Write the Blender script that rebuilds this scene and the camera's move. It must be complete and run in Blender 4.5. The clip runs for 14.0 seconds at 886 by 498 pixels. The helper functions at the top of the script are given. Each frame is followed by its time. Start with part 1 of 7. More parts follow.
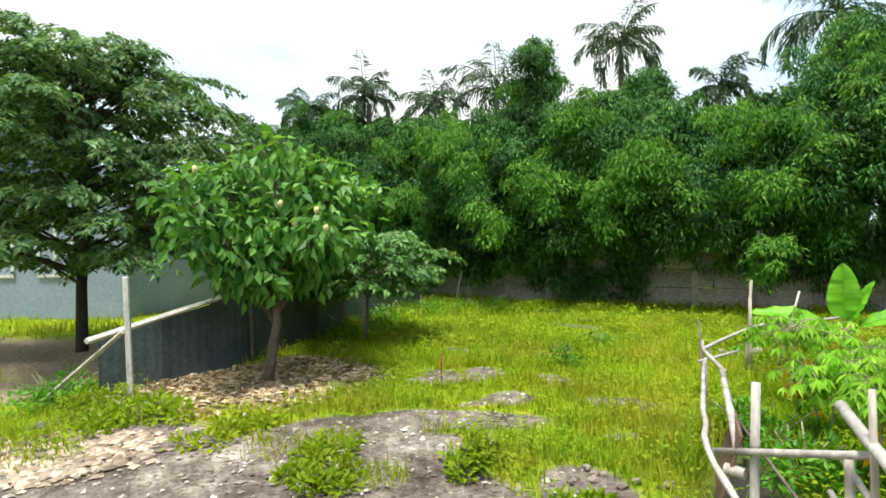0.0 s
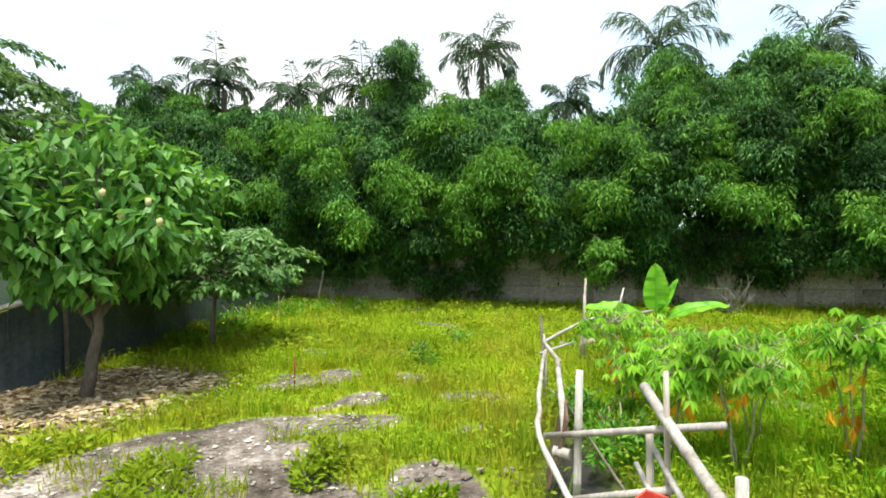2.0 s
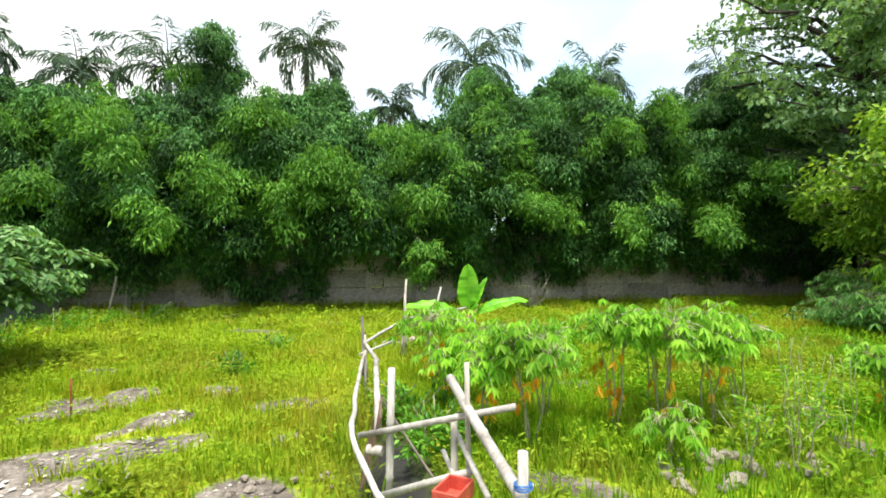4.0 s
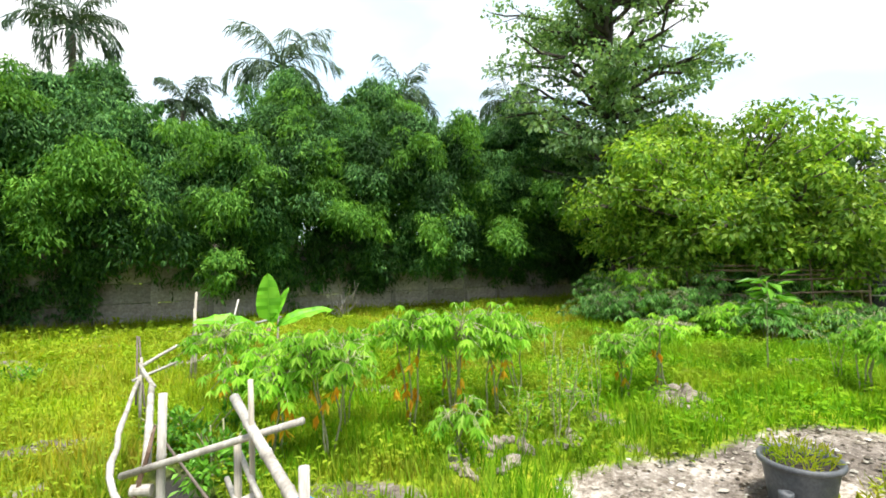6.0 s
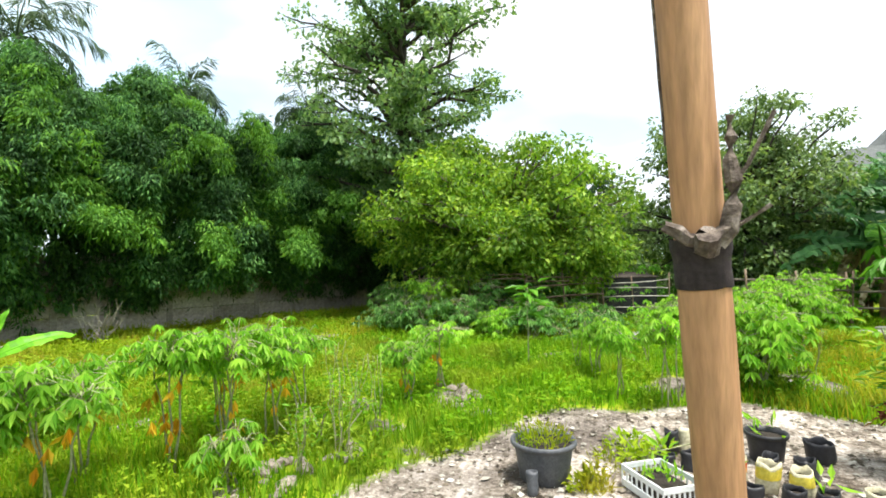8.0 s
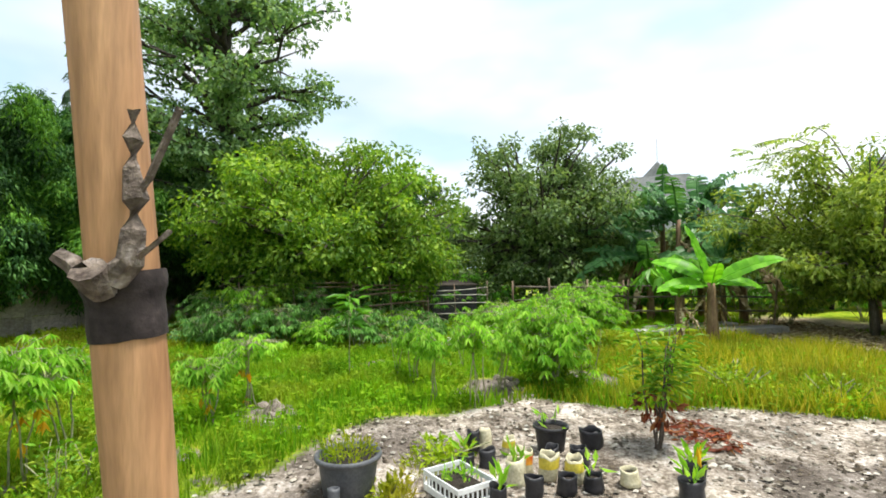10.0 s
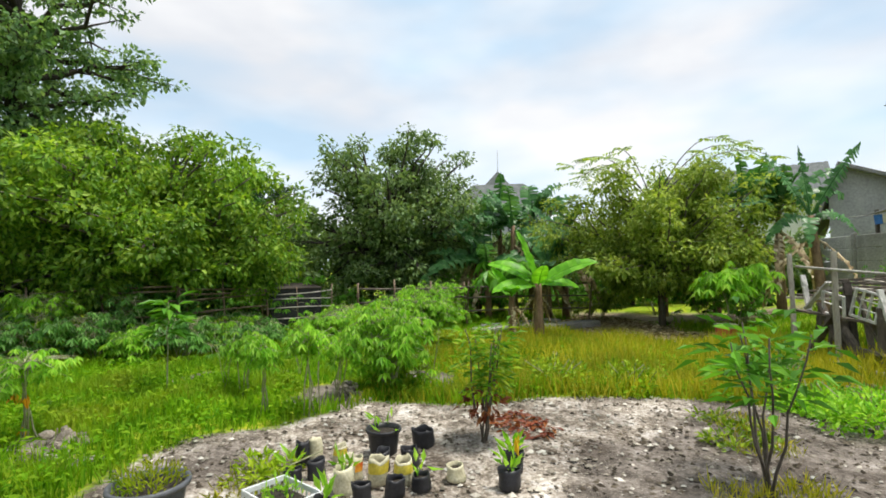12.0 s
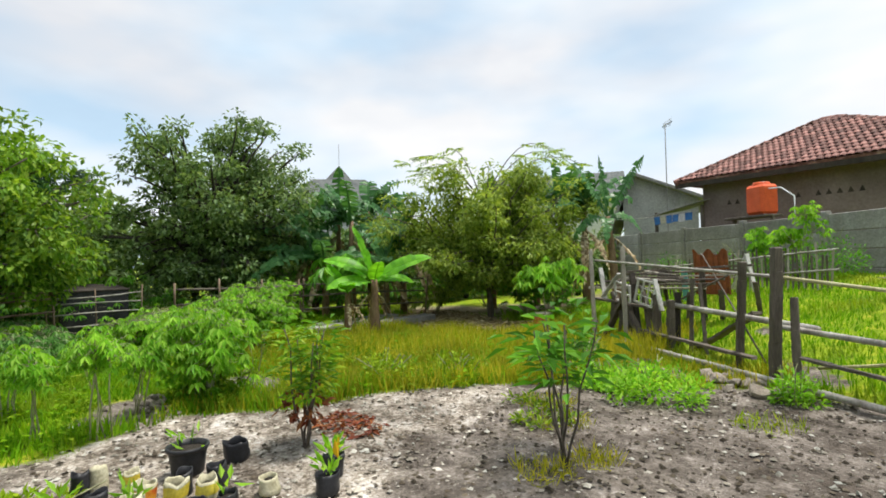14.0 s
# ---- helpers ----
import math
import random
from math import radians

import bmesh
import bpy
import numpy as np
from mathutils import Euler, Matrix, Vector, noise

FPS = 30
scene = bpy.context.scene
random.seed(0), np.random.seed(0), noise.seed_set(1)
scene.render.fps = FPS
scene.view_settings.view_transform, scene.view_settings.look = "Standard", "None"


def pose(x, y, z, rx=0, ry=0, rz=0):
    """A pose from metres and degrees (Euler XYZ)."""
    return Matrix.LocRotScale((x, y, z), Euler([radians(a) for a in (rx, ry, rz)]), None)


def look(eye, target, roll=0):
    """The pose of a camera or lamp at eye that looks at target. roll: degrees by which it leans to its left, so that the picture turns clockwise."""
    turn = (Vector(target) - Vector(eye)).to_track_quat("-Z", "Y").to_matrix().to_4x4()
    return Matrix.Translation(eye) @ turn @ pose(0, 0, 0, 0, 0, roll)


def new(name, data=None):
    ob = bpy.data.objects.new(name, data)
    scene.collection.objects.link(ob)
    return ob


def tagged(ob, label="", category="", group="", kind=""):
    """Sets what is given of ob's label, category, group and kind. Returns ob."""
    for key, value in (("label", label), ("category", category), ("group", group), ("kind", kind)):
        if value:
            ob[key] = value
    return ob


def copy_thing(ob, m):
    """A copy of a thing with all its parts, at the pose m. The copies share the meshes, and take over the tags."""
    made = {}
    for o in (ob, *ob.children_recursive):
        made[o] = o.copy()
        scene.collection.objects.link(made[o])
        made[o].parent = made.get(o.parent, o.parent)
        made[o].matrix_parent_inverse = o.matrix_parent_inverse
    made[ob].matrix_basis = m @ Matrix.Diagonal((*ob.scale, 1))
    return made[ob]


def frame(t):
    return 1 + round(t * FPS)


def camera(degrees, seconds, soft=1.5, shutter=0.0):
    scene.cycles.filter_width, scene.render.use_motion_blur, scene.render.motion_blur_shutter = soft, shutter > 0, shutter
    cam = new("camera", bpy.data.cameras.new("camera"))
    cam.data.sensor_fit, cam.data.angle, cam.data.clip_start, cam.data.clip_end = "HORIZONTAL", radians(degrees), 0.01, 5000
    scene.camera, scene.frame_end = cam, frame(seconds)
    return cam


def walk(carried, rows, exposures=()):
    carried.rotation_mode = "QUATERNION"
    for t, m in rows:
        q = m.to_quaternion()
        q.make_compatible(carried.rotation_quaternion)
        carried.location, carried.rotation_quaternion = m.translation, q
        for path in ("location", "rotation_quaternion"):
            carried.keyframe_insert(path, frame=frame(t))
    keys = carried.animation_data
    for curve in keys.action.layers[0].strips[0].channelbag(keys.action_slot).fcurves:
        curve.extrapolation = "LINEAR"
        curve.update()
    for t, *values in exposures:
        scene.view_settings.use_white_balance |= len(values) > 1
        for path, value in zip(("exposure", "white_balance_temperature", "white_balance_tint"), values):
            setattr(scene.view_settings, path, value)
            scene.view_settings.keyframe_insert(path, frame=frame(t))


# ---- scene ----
cam = camera(82.63, 14.0, 1.75)
PATH = [
    (0.0, -0.000, 0.000, 1.624, 90.013, 0.855, 0.613),
    (0.5, 0.021, 0.009, 1.620, 90.012, 0.512, -3.058),
    (1.0, 0.052, 0.016, 1.616, 89.964, 0.429, -6.983),
    (1.5, 0.083, 0.031, 1.613, 89.882, 0.224, -9.921),
    (2.0, 0.124, 0.041, 1.608, 89.896, 0.251, -14.319),
    (2.5, 0.157, 0.041, 1.605, 89.994, 0.004, -18.644),
    (3.0, 0.179, 0.041, 1.602, 90.043, 0.044, -23.183),
    (3.2, 0.182, 0.039, 1.602, 90.033, 0.100, -25.140),
    (5.3, 0.251, -0.067, 1.609, 90.291, 0.452, -46.802),
    (5.5, 0.258, -0.068, 1.610, 90.404, 0.448, -48.575),
    (6.0, 0.295, -0.081, 1.602, 90.782, 0.721, -54.587),
    (6.5, 0.333, -0.099, 1.593, 91.025, 1.055, -60.016),
    (7.0, 0.361, -0.122, 1.588, 91.310, 1.359, -65.253),
    (7.5, 0.381, -0.156, 1.590, 91.578, 1.202, -70.712),
    (8.0, 0.418, -0.225, 1.590, 91.749, 1.208, -76.712),
    (8.5, 0.447, -0.301, 1.588, 92.058, 1.359, -82.119),
    (8.7, 0.452, -0.329, 1.587, 92.142, 1.325, -84.011),
    (10.8, 0.544, -0.475, 1.609, 92.289, 0.330, -101.518),
    (11.0, 0.550, -0.491, 1.608, 92.312, 0.255, -103.139),
    (11.5, 0.558, -0.542, 1.602, 92.330, 0.596, -107.122),
    (12.0, 0.560, -0.599, 1.595, 92.298, 0.882, -111.785),
    (12.5, 0.569, -0.669, 1.590, 92.203, 1.256, -116.387),
    (13.0, 0.567, -0.738, 1.589, 91.938, 1.647, -121.895),
    (13.5, 0.562, -0.780, 1.585, 91.730, 1.826, -126.790),
    (14.0, 0.565, -0.810, 1.585, 91.531, 1.469, -129.319),
]
EXPOSURES = [(0.0, 0.38), (3.0, 0.56), (5.5, 0.68), (8.5, 0.62), (10.8, 0.12), (12.5, -0.03), (14.0, -0.06)]
walk(cam, [(t, pose(x, y, z, rx, ry, rz)) for t, x, y, z, rx, ry, rz in PATH], EXPOSURES)

# ---- world, sun ----
SUN_ELEVATION, SUN_ROTATION = radians(74), radians(205)
world = bpy.data.worlds.new("sky")
scene.world = world
world.use_nodes = True
wn, wl = world.node_tree.nodes, world.node_tree.links
wn.clear()
sky = wn.new("ShaderNodeTexSky")
sky.sky_type = "NISHITA"
sky.sun_disc = False
sky.sun_elevation, sky.sun_rotation = SUN_ELEVATION, SUN_ROTATION
sky_bg = wn.new("ShaderNodeBackground")
sky_bg.inputs["Strength"].default_value = 0.115
wl.new(sky.outputs[0], sky_bg.inputs["Color"])
# a high, thin deck of cloud over the blue
geo = wn.new("ShaderNodeTexCoord")
stretch = wn.new("ShaderNodeMapping")
stretch.inputs["Scale"].default_value = (1.0, 1.0, 2.6)
wl.new(geo.outputs["Generated"], stretch.inputs["Vector"])
cloud = wn.new("ShaderNodeTexNoise")
cloud.inputs["Scale"].default_value = 1.7
cloud.inputs["Detail"].default_value = 5.0
cloud.inputs["Roughness"].default_value = 0.5
wl.new(stretch.outputs[0], cloud.inputs["Vector"])
cover = wn.new("ShaderNodeValToRGB")
cover.color_ramp.elements[0].position, cover.color_ramp.elements[1].position = 0.36, 0.58
cover.color_ramp.elements[0].color = (0.72, 0.72, 0.72, 1)
wl.new(cloud.outputs[0], cover.inputs[0])
shade = wn.new("ShaderNodeTexNoise")
shade.inputs["Scale"].default_value = 2.3
shade.inputs["Detail"].default_value = 3.0
wl.new(stretch.outputs[0], shade.inputs["Vector"])
tone = wn.new("ShaderNodeValToRGB")
tone.color_ramp.elements[0].position, tone.color_ramp.elements[1].position = 0.35, 0.62
tone.color_ramp.elements[0].color = (0.62, 0.82, 1.0, 1)
tone.color_ramp.elements[1].color = (1.0, 1.0, 1.0, 1)
wl.new(shade.outputs[0], tone.inputs[0])
cloud_bg = wn.new("ShaderNodeBackground")
cloud_bg.inputs["Strength"].default_value = 1.08
wl.new(tone.outputs[0], cloud_bg.inputs["Color"])
mixer = wn.new("ShaderNodeMixShader")
wl.new(cover.outputs[0], mixer.inputs[0])
wl.new(sky_bg.outputs[0], mixer.inputs[1])
wl.new(cloud_bg.outputs[0], mixer.inputs[2])
wout = wn.new("ShaderNodeOutputWorld")
wl.new(mixer.outputs[0], wout.inputs["Surface"])
sun = new("sun", bpy.data.lights.new("sun", "SUN"))
sun.data.energy, sun.data.angle, sun.data.color = 5.3, radians(12), (1.0, 0.96, 0.88)
SUN_WAY = Vector((math.sin(SUN_ROTATION) * math.cos(SUN_ELEVATION), math.cos(SUN_ROTATION) * math.cos(SUN_ELEVATION), math.sin(SUN_ELEVATION)))
sun.matrix_world = look(SUN_WAY * 40, (0, 0, 0))

# ---- materials ----
def shader(name):
    m = bpy.data.materials.new(name)
    m.use_nodes = True
    n, l = m.node_tree.nodes, m.node_tree.links
    return m, n, l, n["Principled BSDF"]


def ramp(n, stops):
    r = n.new("ShaderNodeValToRGB")
    e = r.color_ramp.elements
    while len(e) < len(stops):
        e.new(0.5)
    for k, (p, c) in zip(e, stops):
        k.position, k.color = p, (*c, 1)
    return r


def noise_node(n, l, scale, detail=4.0, rough=0.55, vec=None):
    t = n.new("ShaderNodeTexNoise")
    t.inputs["Scale"].default_value, t.inputs["Detail"].default_value, t.inputs["Roughness"].default_value = scale, detail, rough
    if vec is not None:
        l.new(vec, t.inputs["Vector"])
    return t


def mix_color(n, l, fac, a, b, mode="MIX"):
    x = n.new("ShaderNodeMix")
    x.data_type, x.blend_type = "RGBA", mode
    for sock, v in ((x.inputs[0], fac), (x.inputs[6], a), (x.inputs[7], b)):
        if isinstance(v, (int, float)):
            sock.default_value = v
        elif isinstance(v, tuple):
            sock.default_value = (*v, 1)
        else:
            l.new(v, sock)
    return x.outputs[2]


def bump(n, l, b, height, strength=0.4, distance=0.02):
    k = n.new("ShaderNodeBump")
    k.inputs["Strength"].default_value, k.inputs["Distance"].default_value = strength, distance
    l.new(height, k.inputs["Height"])
    l.new(k.outputs[0], b.inputs["Normal"])


def leaf_material(name, dark, mid, light, through_light=0.3, rough=0.5, patch=0.9, straw=0.0, gloss=0.2, swing=(0.62, 1.15)):
    """Leaves that differ one by one and by branch, and let some light through."""
    m, n, l, b = shader(name)
    g = n.new("ShaderNodeNewGeometry")
    r = ramp(n, [(0.0, dark), (0.5, mid), (1.0, light)])
    l.new(g.outputs["Random Per Island"], r.inputs[0])
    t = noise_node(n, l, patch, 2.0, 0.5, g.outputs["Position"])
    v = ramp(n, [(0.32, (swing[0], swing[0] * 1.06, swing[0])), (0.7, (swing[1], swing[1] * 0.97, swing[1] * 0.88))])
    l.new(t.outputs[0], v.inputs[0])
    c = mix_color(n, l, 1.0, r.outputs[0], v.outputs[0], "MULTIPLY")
    if straw:
        w = noise_node(n, l, 0.75, 5.0, 0.68, g.outputs["Position"])
        k = ramp(n, [(0.47, (0, 0, 0)), (0.66, (straw,) * 3)])
        l.new(w.outputs[0], k.inputs[0])
        c = mix_color(n, l, k.outputs[0], c, (0.36, 0.27, 0.05))
    l.new(c, b.inputs["Base Color"])
    b.inputs["Roughness"].default_value = rough
    b.inputs["Specular IOR Level"].default_value = gloss
    tr = n.new("ShaderNodeBsdfTranslucent")
    warm = mix_color(n, l, 1.0, c, (1.25, 1.2, 0.5), "MULTIPLY")
    l.new(warm, tr.inputs["Color"])
    mx = n.new("ShaderNodeMixShader")
    mx.inputs[0].default_value = through_light
    l.new(b.outputs[0], mx.inputs[1])
    l.new(tr.outputs[0], mx.inputs[2])
    l.new(mx.outputs[0], n["Material Output"].inputs["Surface"])
    return m


def rough_material(name, stops, scale=6.0, fine=60.0, rough=0.8, relief=0.4, metal=0.0, stretch=(1, 1, 1), stain=0.35, depth=0.01, piece=0.0):
    """Worn surface: a coarse tone, fine grain, stains and relief."""
    m, n, l, b = shader(name)
    tc = n.new("ShaderNodeTexCoord")
    mp = n.new("ShaderNodeMapping")
    mp.inputs["Scale"].default_value = stretch
    l.new(tc.outputs["Object"], mp.inputs["Vector"])
    a = noise_node(n, l, scale, 5.0, 0.6, mp.outputs[0])
    r = ramp(n, stops)
    l.new(a.outputs[0], r.inputs[0])
    f = noise_node(n, l, fine, 3.0, 0.6, mp.outputs[0])
    fr = ramp(n, [(0.3, (1 - stain,) * 3), (0.7, (1.1, 1.1, 1.1))])
    l.new(f.outputs[0], fr.inputs[0])
    c = mix_color(n, l, 1.0, r.outputs[0], fr.outputs[0], "MULTIPLY")
    if piece:
        o = n.new("ShaderNodeObjectInfo")
        pr = ramp(n, [(0.0, (1 - piece,) * 3), (1.0, (1 + piece * 0.6,) * 3)])
        l.new(o.outputs["Random"], pr.inputs[0])
        c = mix_color(n, l, 1.0, c, pr.outputs[0], "MULTIPLY")
    l.new(c, b.inputs["Base Color"])
    b.inputs["Roughness"].default_value, b.inputs["Metallic"].default_value = rough, metal
    b.inputs["Specular IOR Level"].default_value = 0.3
    bump(n, l, b, f.outputs[0], relief, depth)
    return m


# wide swing: bright tufts and shaded gaps of the grove partly put into leaf colour
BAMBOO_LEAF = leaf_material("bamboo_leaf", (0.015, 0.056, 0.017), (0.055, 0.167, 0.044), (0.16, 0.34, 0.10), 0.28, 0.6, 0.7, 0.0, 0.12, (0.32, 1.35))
BAMBOO_LEAF_YOUNG = leaf_material("bamboo_leaf_young", (0.04, 0.13, 0.018), (0.10, 0.26, 0.035), (0.21, 0.42, 0.075), 0.4, 0.6, 0.8, 0.0, 0.12)
PALM_LEAF = leaf_material("palm_leaf", (0.025, 0.05, 0.03), (0.05, 0.10, 0.055), (0.11, 0.17, 0.10), 0.2, 0.5)
BROAD_LEAF = leaf_material("broad_leaf", (0.05, 0.16, 0.015), (0.11, 0.32, 0.025), (0.22, 0.48, 0.06), 0.38, 0.42)
LAYER_LEAF = leaf_material("layered_leaf", (0.05, 0.12, 0.05), (0.12, 0.235, 0.09), (0.26, 0.40, 0.20), 0.34, 0.45)
OLIVE_LEAF = leaf_material("olive_leaf", (0.09, 0.17, 0.012), (0.23, 0.38, 0.022), (0.45, 0.58, 0.06), 0.4, 0.45)
KAPOK_LEAF = leaf_material("kapok_leaf", (0.08, 0.17, 0.075), (0.17, 0.31, 0.125), (0.31, 0.46, 0.24), 0.42, 0.5)
DARK_LEAF = leaf_material("dark_leaf", (0.07, 0.13, 0.05), (0.15, 0.25, 0.09), (0.31, 0.43, 0.21), 0.4, 0.45)
CASSAVA_LEAF = leaf_material("cassava_leaf", (0.13, 0.35, 0.025), (0.27, 0.56, 0.045), (0.43, 0.68, 0.10), 0.5, 0.5, 2.0, 0.0, 0.18)
YELLOW_LEAF = leaf_material("yellow_leaf", (0.70, 0.30, 0.01), (0.85, 0.48, 0.02), (0.90, 0.62, 0.04), 0.3, 0.5, 3.0)
BANANA_LEAF = leaf_material("banana_leaf", (0.13, 0.40, 0.02), (0.20, 0.55, 0.03), (0.26, 0.62, 0.05), 0.45, 0.4, 3.0)
BANANA_DARK = leaf_material("banana_leaf_dark", (0.04, 0.13, 0.04), (0.075, 0.21, 0.065), (0.13, 0.28, 0.11), 0.32, 0.35, 1.5)
RED_LEAF = leaf_material("red_leaf", (0.14, 0.03, 0.015), (0.24, 0.06, 0.03), (0.30, 0.12, 0.04), 0.25, 0.5, 3.0)
CROTON_LEAF = leaf_material("croton_leaf", (0.08, 0.22, 0.015), (0.18, 0.40, 0.025), (0.38, 0.48, 0.05), 0.38, 0.4, 3.0)
GRASS_BLADE = leaf_material("grass_blade", (0.15, 0.27, 0.012), (0.28, 0.42, 0.018), (0.45, 0.53, 0.04), 0.45, 0.7, 0.5, 0.75, 0.08)
GRASS_LUSH = leaf_material("grass_lush", (0.08, 0.22, 0.008), (0.165, 0.375, 0.012), (0.29, 0.48, 0.025), 0.45, 0.7, 0.5, 0.45, 0.08)
NONI_LEAF = leaf_material("noni_leaf", (0.05, 0.16, 0.03), (0.115, 0.295, 0.055), (0.25, 0.48, 0.13), 0.36, 0.4)
SHRUB_LEAF = leaf_material("shrub_leaf", (0.06, 0.16, 0.04), (0.13, 0.29, 0.08), (0.27, 0.44, 0.17), 0.32, 0.4)
ACACIA_LEAF = leaf_material("acacia_leaf", (0.12, 0.20, 0.03), (0.27, 0.39, 0.065), (0.48, 0.57, 0.16), 0.44, 0.45)
STARFRUIT_LEAF = leaf_material("starfruit_leaf", (0.08, 0.19, 0.02), (0.19, 0.37, 0.035), (0.40, 0.56, 0.09), 0.44, 0.5, 0.9, 0.0, 0.22, (0.5, 1.2))
GRASS_DRY = leaf_material("grass_dry", (0.21, 0.24, 0.015), (0.38, 0.39, 0.025), (0.53, 0.46, 0.06), 0.4, 0.7, 0.7, 0.0, 0.08)
GRASS_WEED = leaf_material("grass_weed", (0.14, 0.25, 0.012), (0.25, 0.40, 0.018), (0.36, 0.47, 0.035), 0.42, 0.65, 0.6, 0.3, 0.1)
DRY_LEAF = leaf_material("dry_leaf", (0.17, 0.115, 0.065), (0.42, 0.32, 0.20), (0.72, 0.61, 0.46), 0.1, 0.8, 3.0)
BARK = rough_material("bark", [(0.3, (0.07, 0.055, 0.045)), (0.7, (0.19, 0.16, 0.13))], 5, 40, 0.9, 0.7, stretch=(1, 1, 0.3))
DARK_BARK = rough_material("dark_bark", [(0.3, (0.03, 0.025, 0.02)), (0.7, (0.08, 0.065, 0.055))], 5, 40, 0.9, 0.7, stretch=(1, 1, 0.3))
GREEN_STEM = rough_material("green_stem", [(0.3, (0.20, 0.20, 0.10)), (0.7, (0.42, 0.42, 0.24))], 10, 60, 0.7, 0.3)
CULM = rough_material("culm", [(0.3, (0.05, 0.09, 0.03)), (0.7, (0.14, 0.17, 0.06))], 4, 30, 0.5, 0.2)
BAMBOO_POLE = rough_material("weathered_bamboo", [(0.25, (0.17, 0.145, 0.12)), (0.5, (0.40, 0.37, 0.33)), (0.8, (0.60, 0.57, 0.53))], 5, 50, 0.65, 0.3, stretch=(1, 1, 0.25))
OLD_WOOD = rough_material("old_wood", [(0.25, (0.07, 0.055, 0.045)), (0.6, (0.17, 0.14, 0.115)), (0.85, (0.28, 0.245, 0.21))], 6, 55, 0.85, 0.6, stretch=(1, 1, 0.15))
PALE_WOOD = rough_material("pale_wood", [(0.25, (0.30, 0.26, 0.21)), (0.7, (0.50, 0.45, 0.38))], 6, 55, 0.8, 0.5, stretch=(1, 1, 0.15))
STRIPPED_WOOD = rough_material("stripped_wood", [(0.25, (0.26, 0.12, 0.055)), (0.45, (0.46, 0.245, 0.12)), (0.8, (0.62, 0.375, 0.20))], 26, 220, 0.6, 0.35, stretch=(1, 1, 0.12), stain=0.3, depth=0.002)
CONCRETE = rough_material("precast_concrete", [(0.25, (0.20, 0.185, 0.17)), (0.5, (0.31, 0.295, 0.275)), (0.8, (0.42, 0.40, 0.38))], 1.7, 24, 0.9, 0.4, stain=0.3, piece=0.16)
STAINED_CONCRETE = rough_material("stained_concrete", [(0.3, (0.22, 0.17, 0.14)), (0.46, (0.48, 0.43, 0.38)), (0.72, (0.66, 0.61, 0.56))], 1.1, 20, 0.9, 0.5, stain=0.4, piece=0.3)
STONE = rough_material("stone", [(0.25, (0.16, 0.125, 0.095)), (0.55, (0.34, 0.29, 0.24)), (0.85, (0.56, 0.52, 0.47))], 6, 40, 0.9, 0.6, piece=0.3)
BLACK_PLASTIC = rough_material("black_plastic", [(0.3, (0.016, 0.016, 0.019)), (0.7, (0.04, 0.04, 0.045))], 9, 60, 0.45, 0.15, stain=0.3)
GREY_PLASTIC = rough_material("grey_plastic", [(0.3, (0.06, 0.065, 0.075)), (0.7, (0.12, 0.125, 0.135))], 9, 60, 0.5, 0.15, stain=0.3)
CREAM_FRUIT = rough_material("pale_fruit", [(0.3, (0.45, 0.42, 0.16)), (0.7, (0.68, 0.62, 0.34))], 30, 90, 0.5, 0.3, stain=0.2)
POT_SOIL = rough_material("pot_soil", [(0.3, (0.02, 0.016, 0.012)), (0.7, (0.06, 0.048, 0.036))], 30, 120, 0.95, 0.8, depth=0.02)
WHITE_PLASTIC = rough_material("white_plastic", [(0.3, (0.6, 0.62, 0.62)), (0.7, (0.8, 0.82, 0.82))], 9, 60, 0.4, 0.1, stain=0.15)


# ---- mesh helpers ----
def part(name, bm, material, parent=None, label="", smooth=False):
    me = bpy.data.meshes.new(name)
    bm.to_mesh(me)
    bm.free()
    for p in me.polygons:
        p.use_smooth = smooth
    me.materials.append(material)
    ob = new(name, me)
    ob.parent = parent
    if label:
        tagged(ob, label)
    return ob


def mesh_from(name, verts, faces, material, parent=None, label="", smooth=False):
    """One mesh from an array of points and an array of faces of equal size."""
    verts, faces = np.asarray(verts, dtype=np.float32), np.asarray(faces, dtype=np.int32)
    me = bpy.data.meshes.new(name)
    me.vertices.add(len(verts))
    me.vertices.foreach_set("co", verts.ravel())
    k = faces.shape[1]
    me.loops.add(faces.size)
    me.loops.foreach_set("vertex_index", faces.ravel())
    me.polygons.add(len(faces))
    me.polygons.foreach_set("loop_start", np.arange(0, faces.size, k, dtype=np.int32))
    me.polygons.foreach_set("use_smooth", np.full(len(faces), smooth))
    me.update(calc_edges=True)
    me.materials.append(material)
    ob = new(name, me)
    ob.parent = parent
    if label:
        tagged(ob, label)
    return ob


def thing(name, x, y, z, label, category, group="", kind="", rz=0.0):
    ob = new(name)
    ob.empty_display_size = 0.1
    ob.matrix_basis = pose(x, y, z, 0, 0, rz)
    return tagged(ob, label, category, group, kind)


def unit(v):
    return v / (np.linalg.norm(v, axis=-1, keepdims=True) + 1e-9)


def box(bm, sx, sy, sz, at=(0, 0, 0), turn=(0, 0, 0), bevel=0.0):
    r = bmesh.ops.create_cube(bm, size=1.0, matrix=pose(*at, *turn) @ Matrix.Diagonal((sx, sy, sz, 1)))
    if bevel:
        es = list({e for v in r["verts"] for e in v.link_edges})
        bmesh.ops.bevel(bm, geom=es, offset=bevel, segments=1, affect="EDGES")


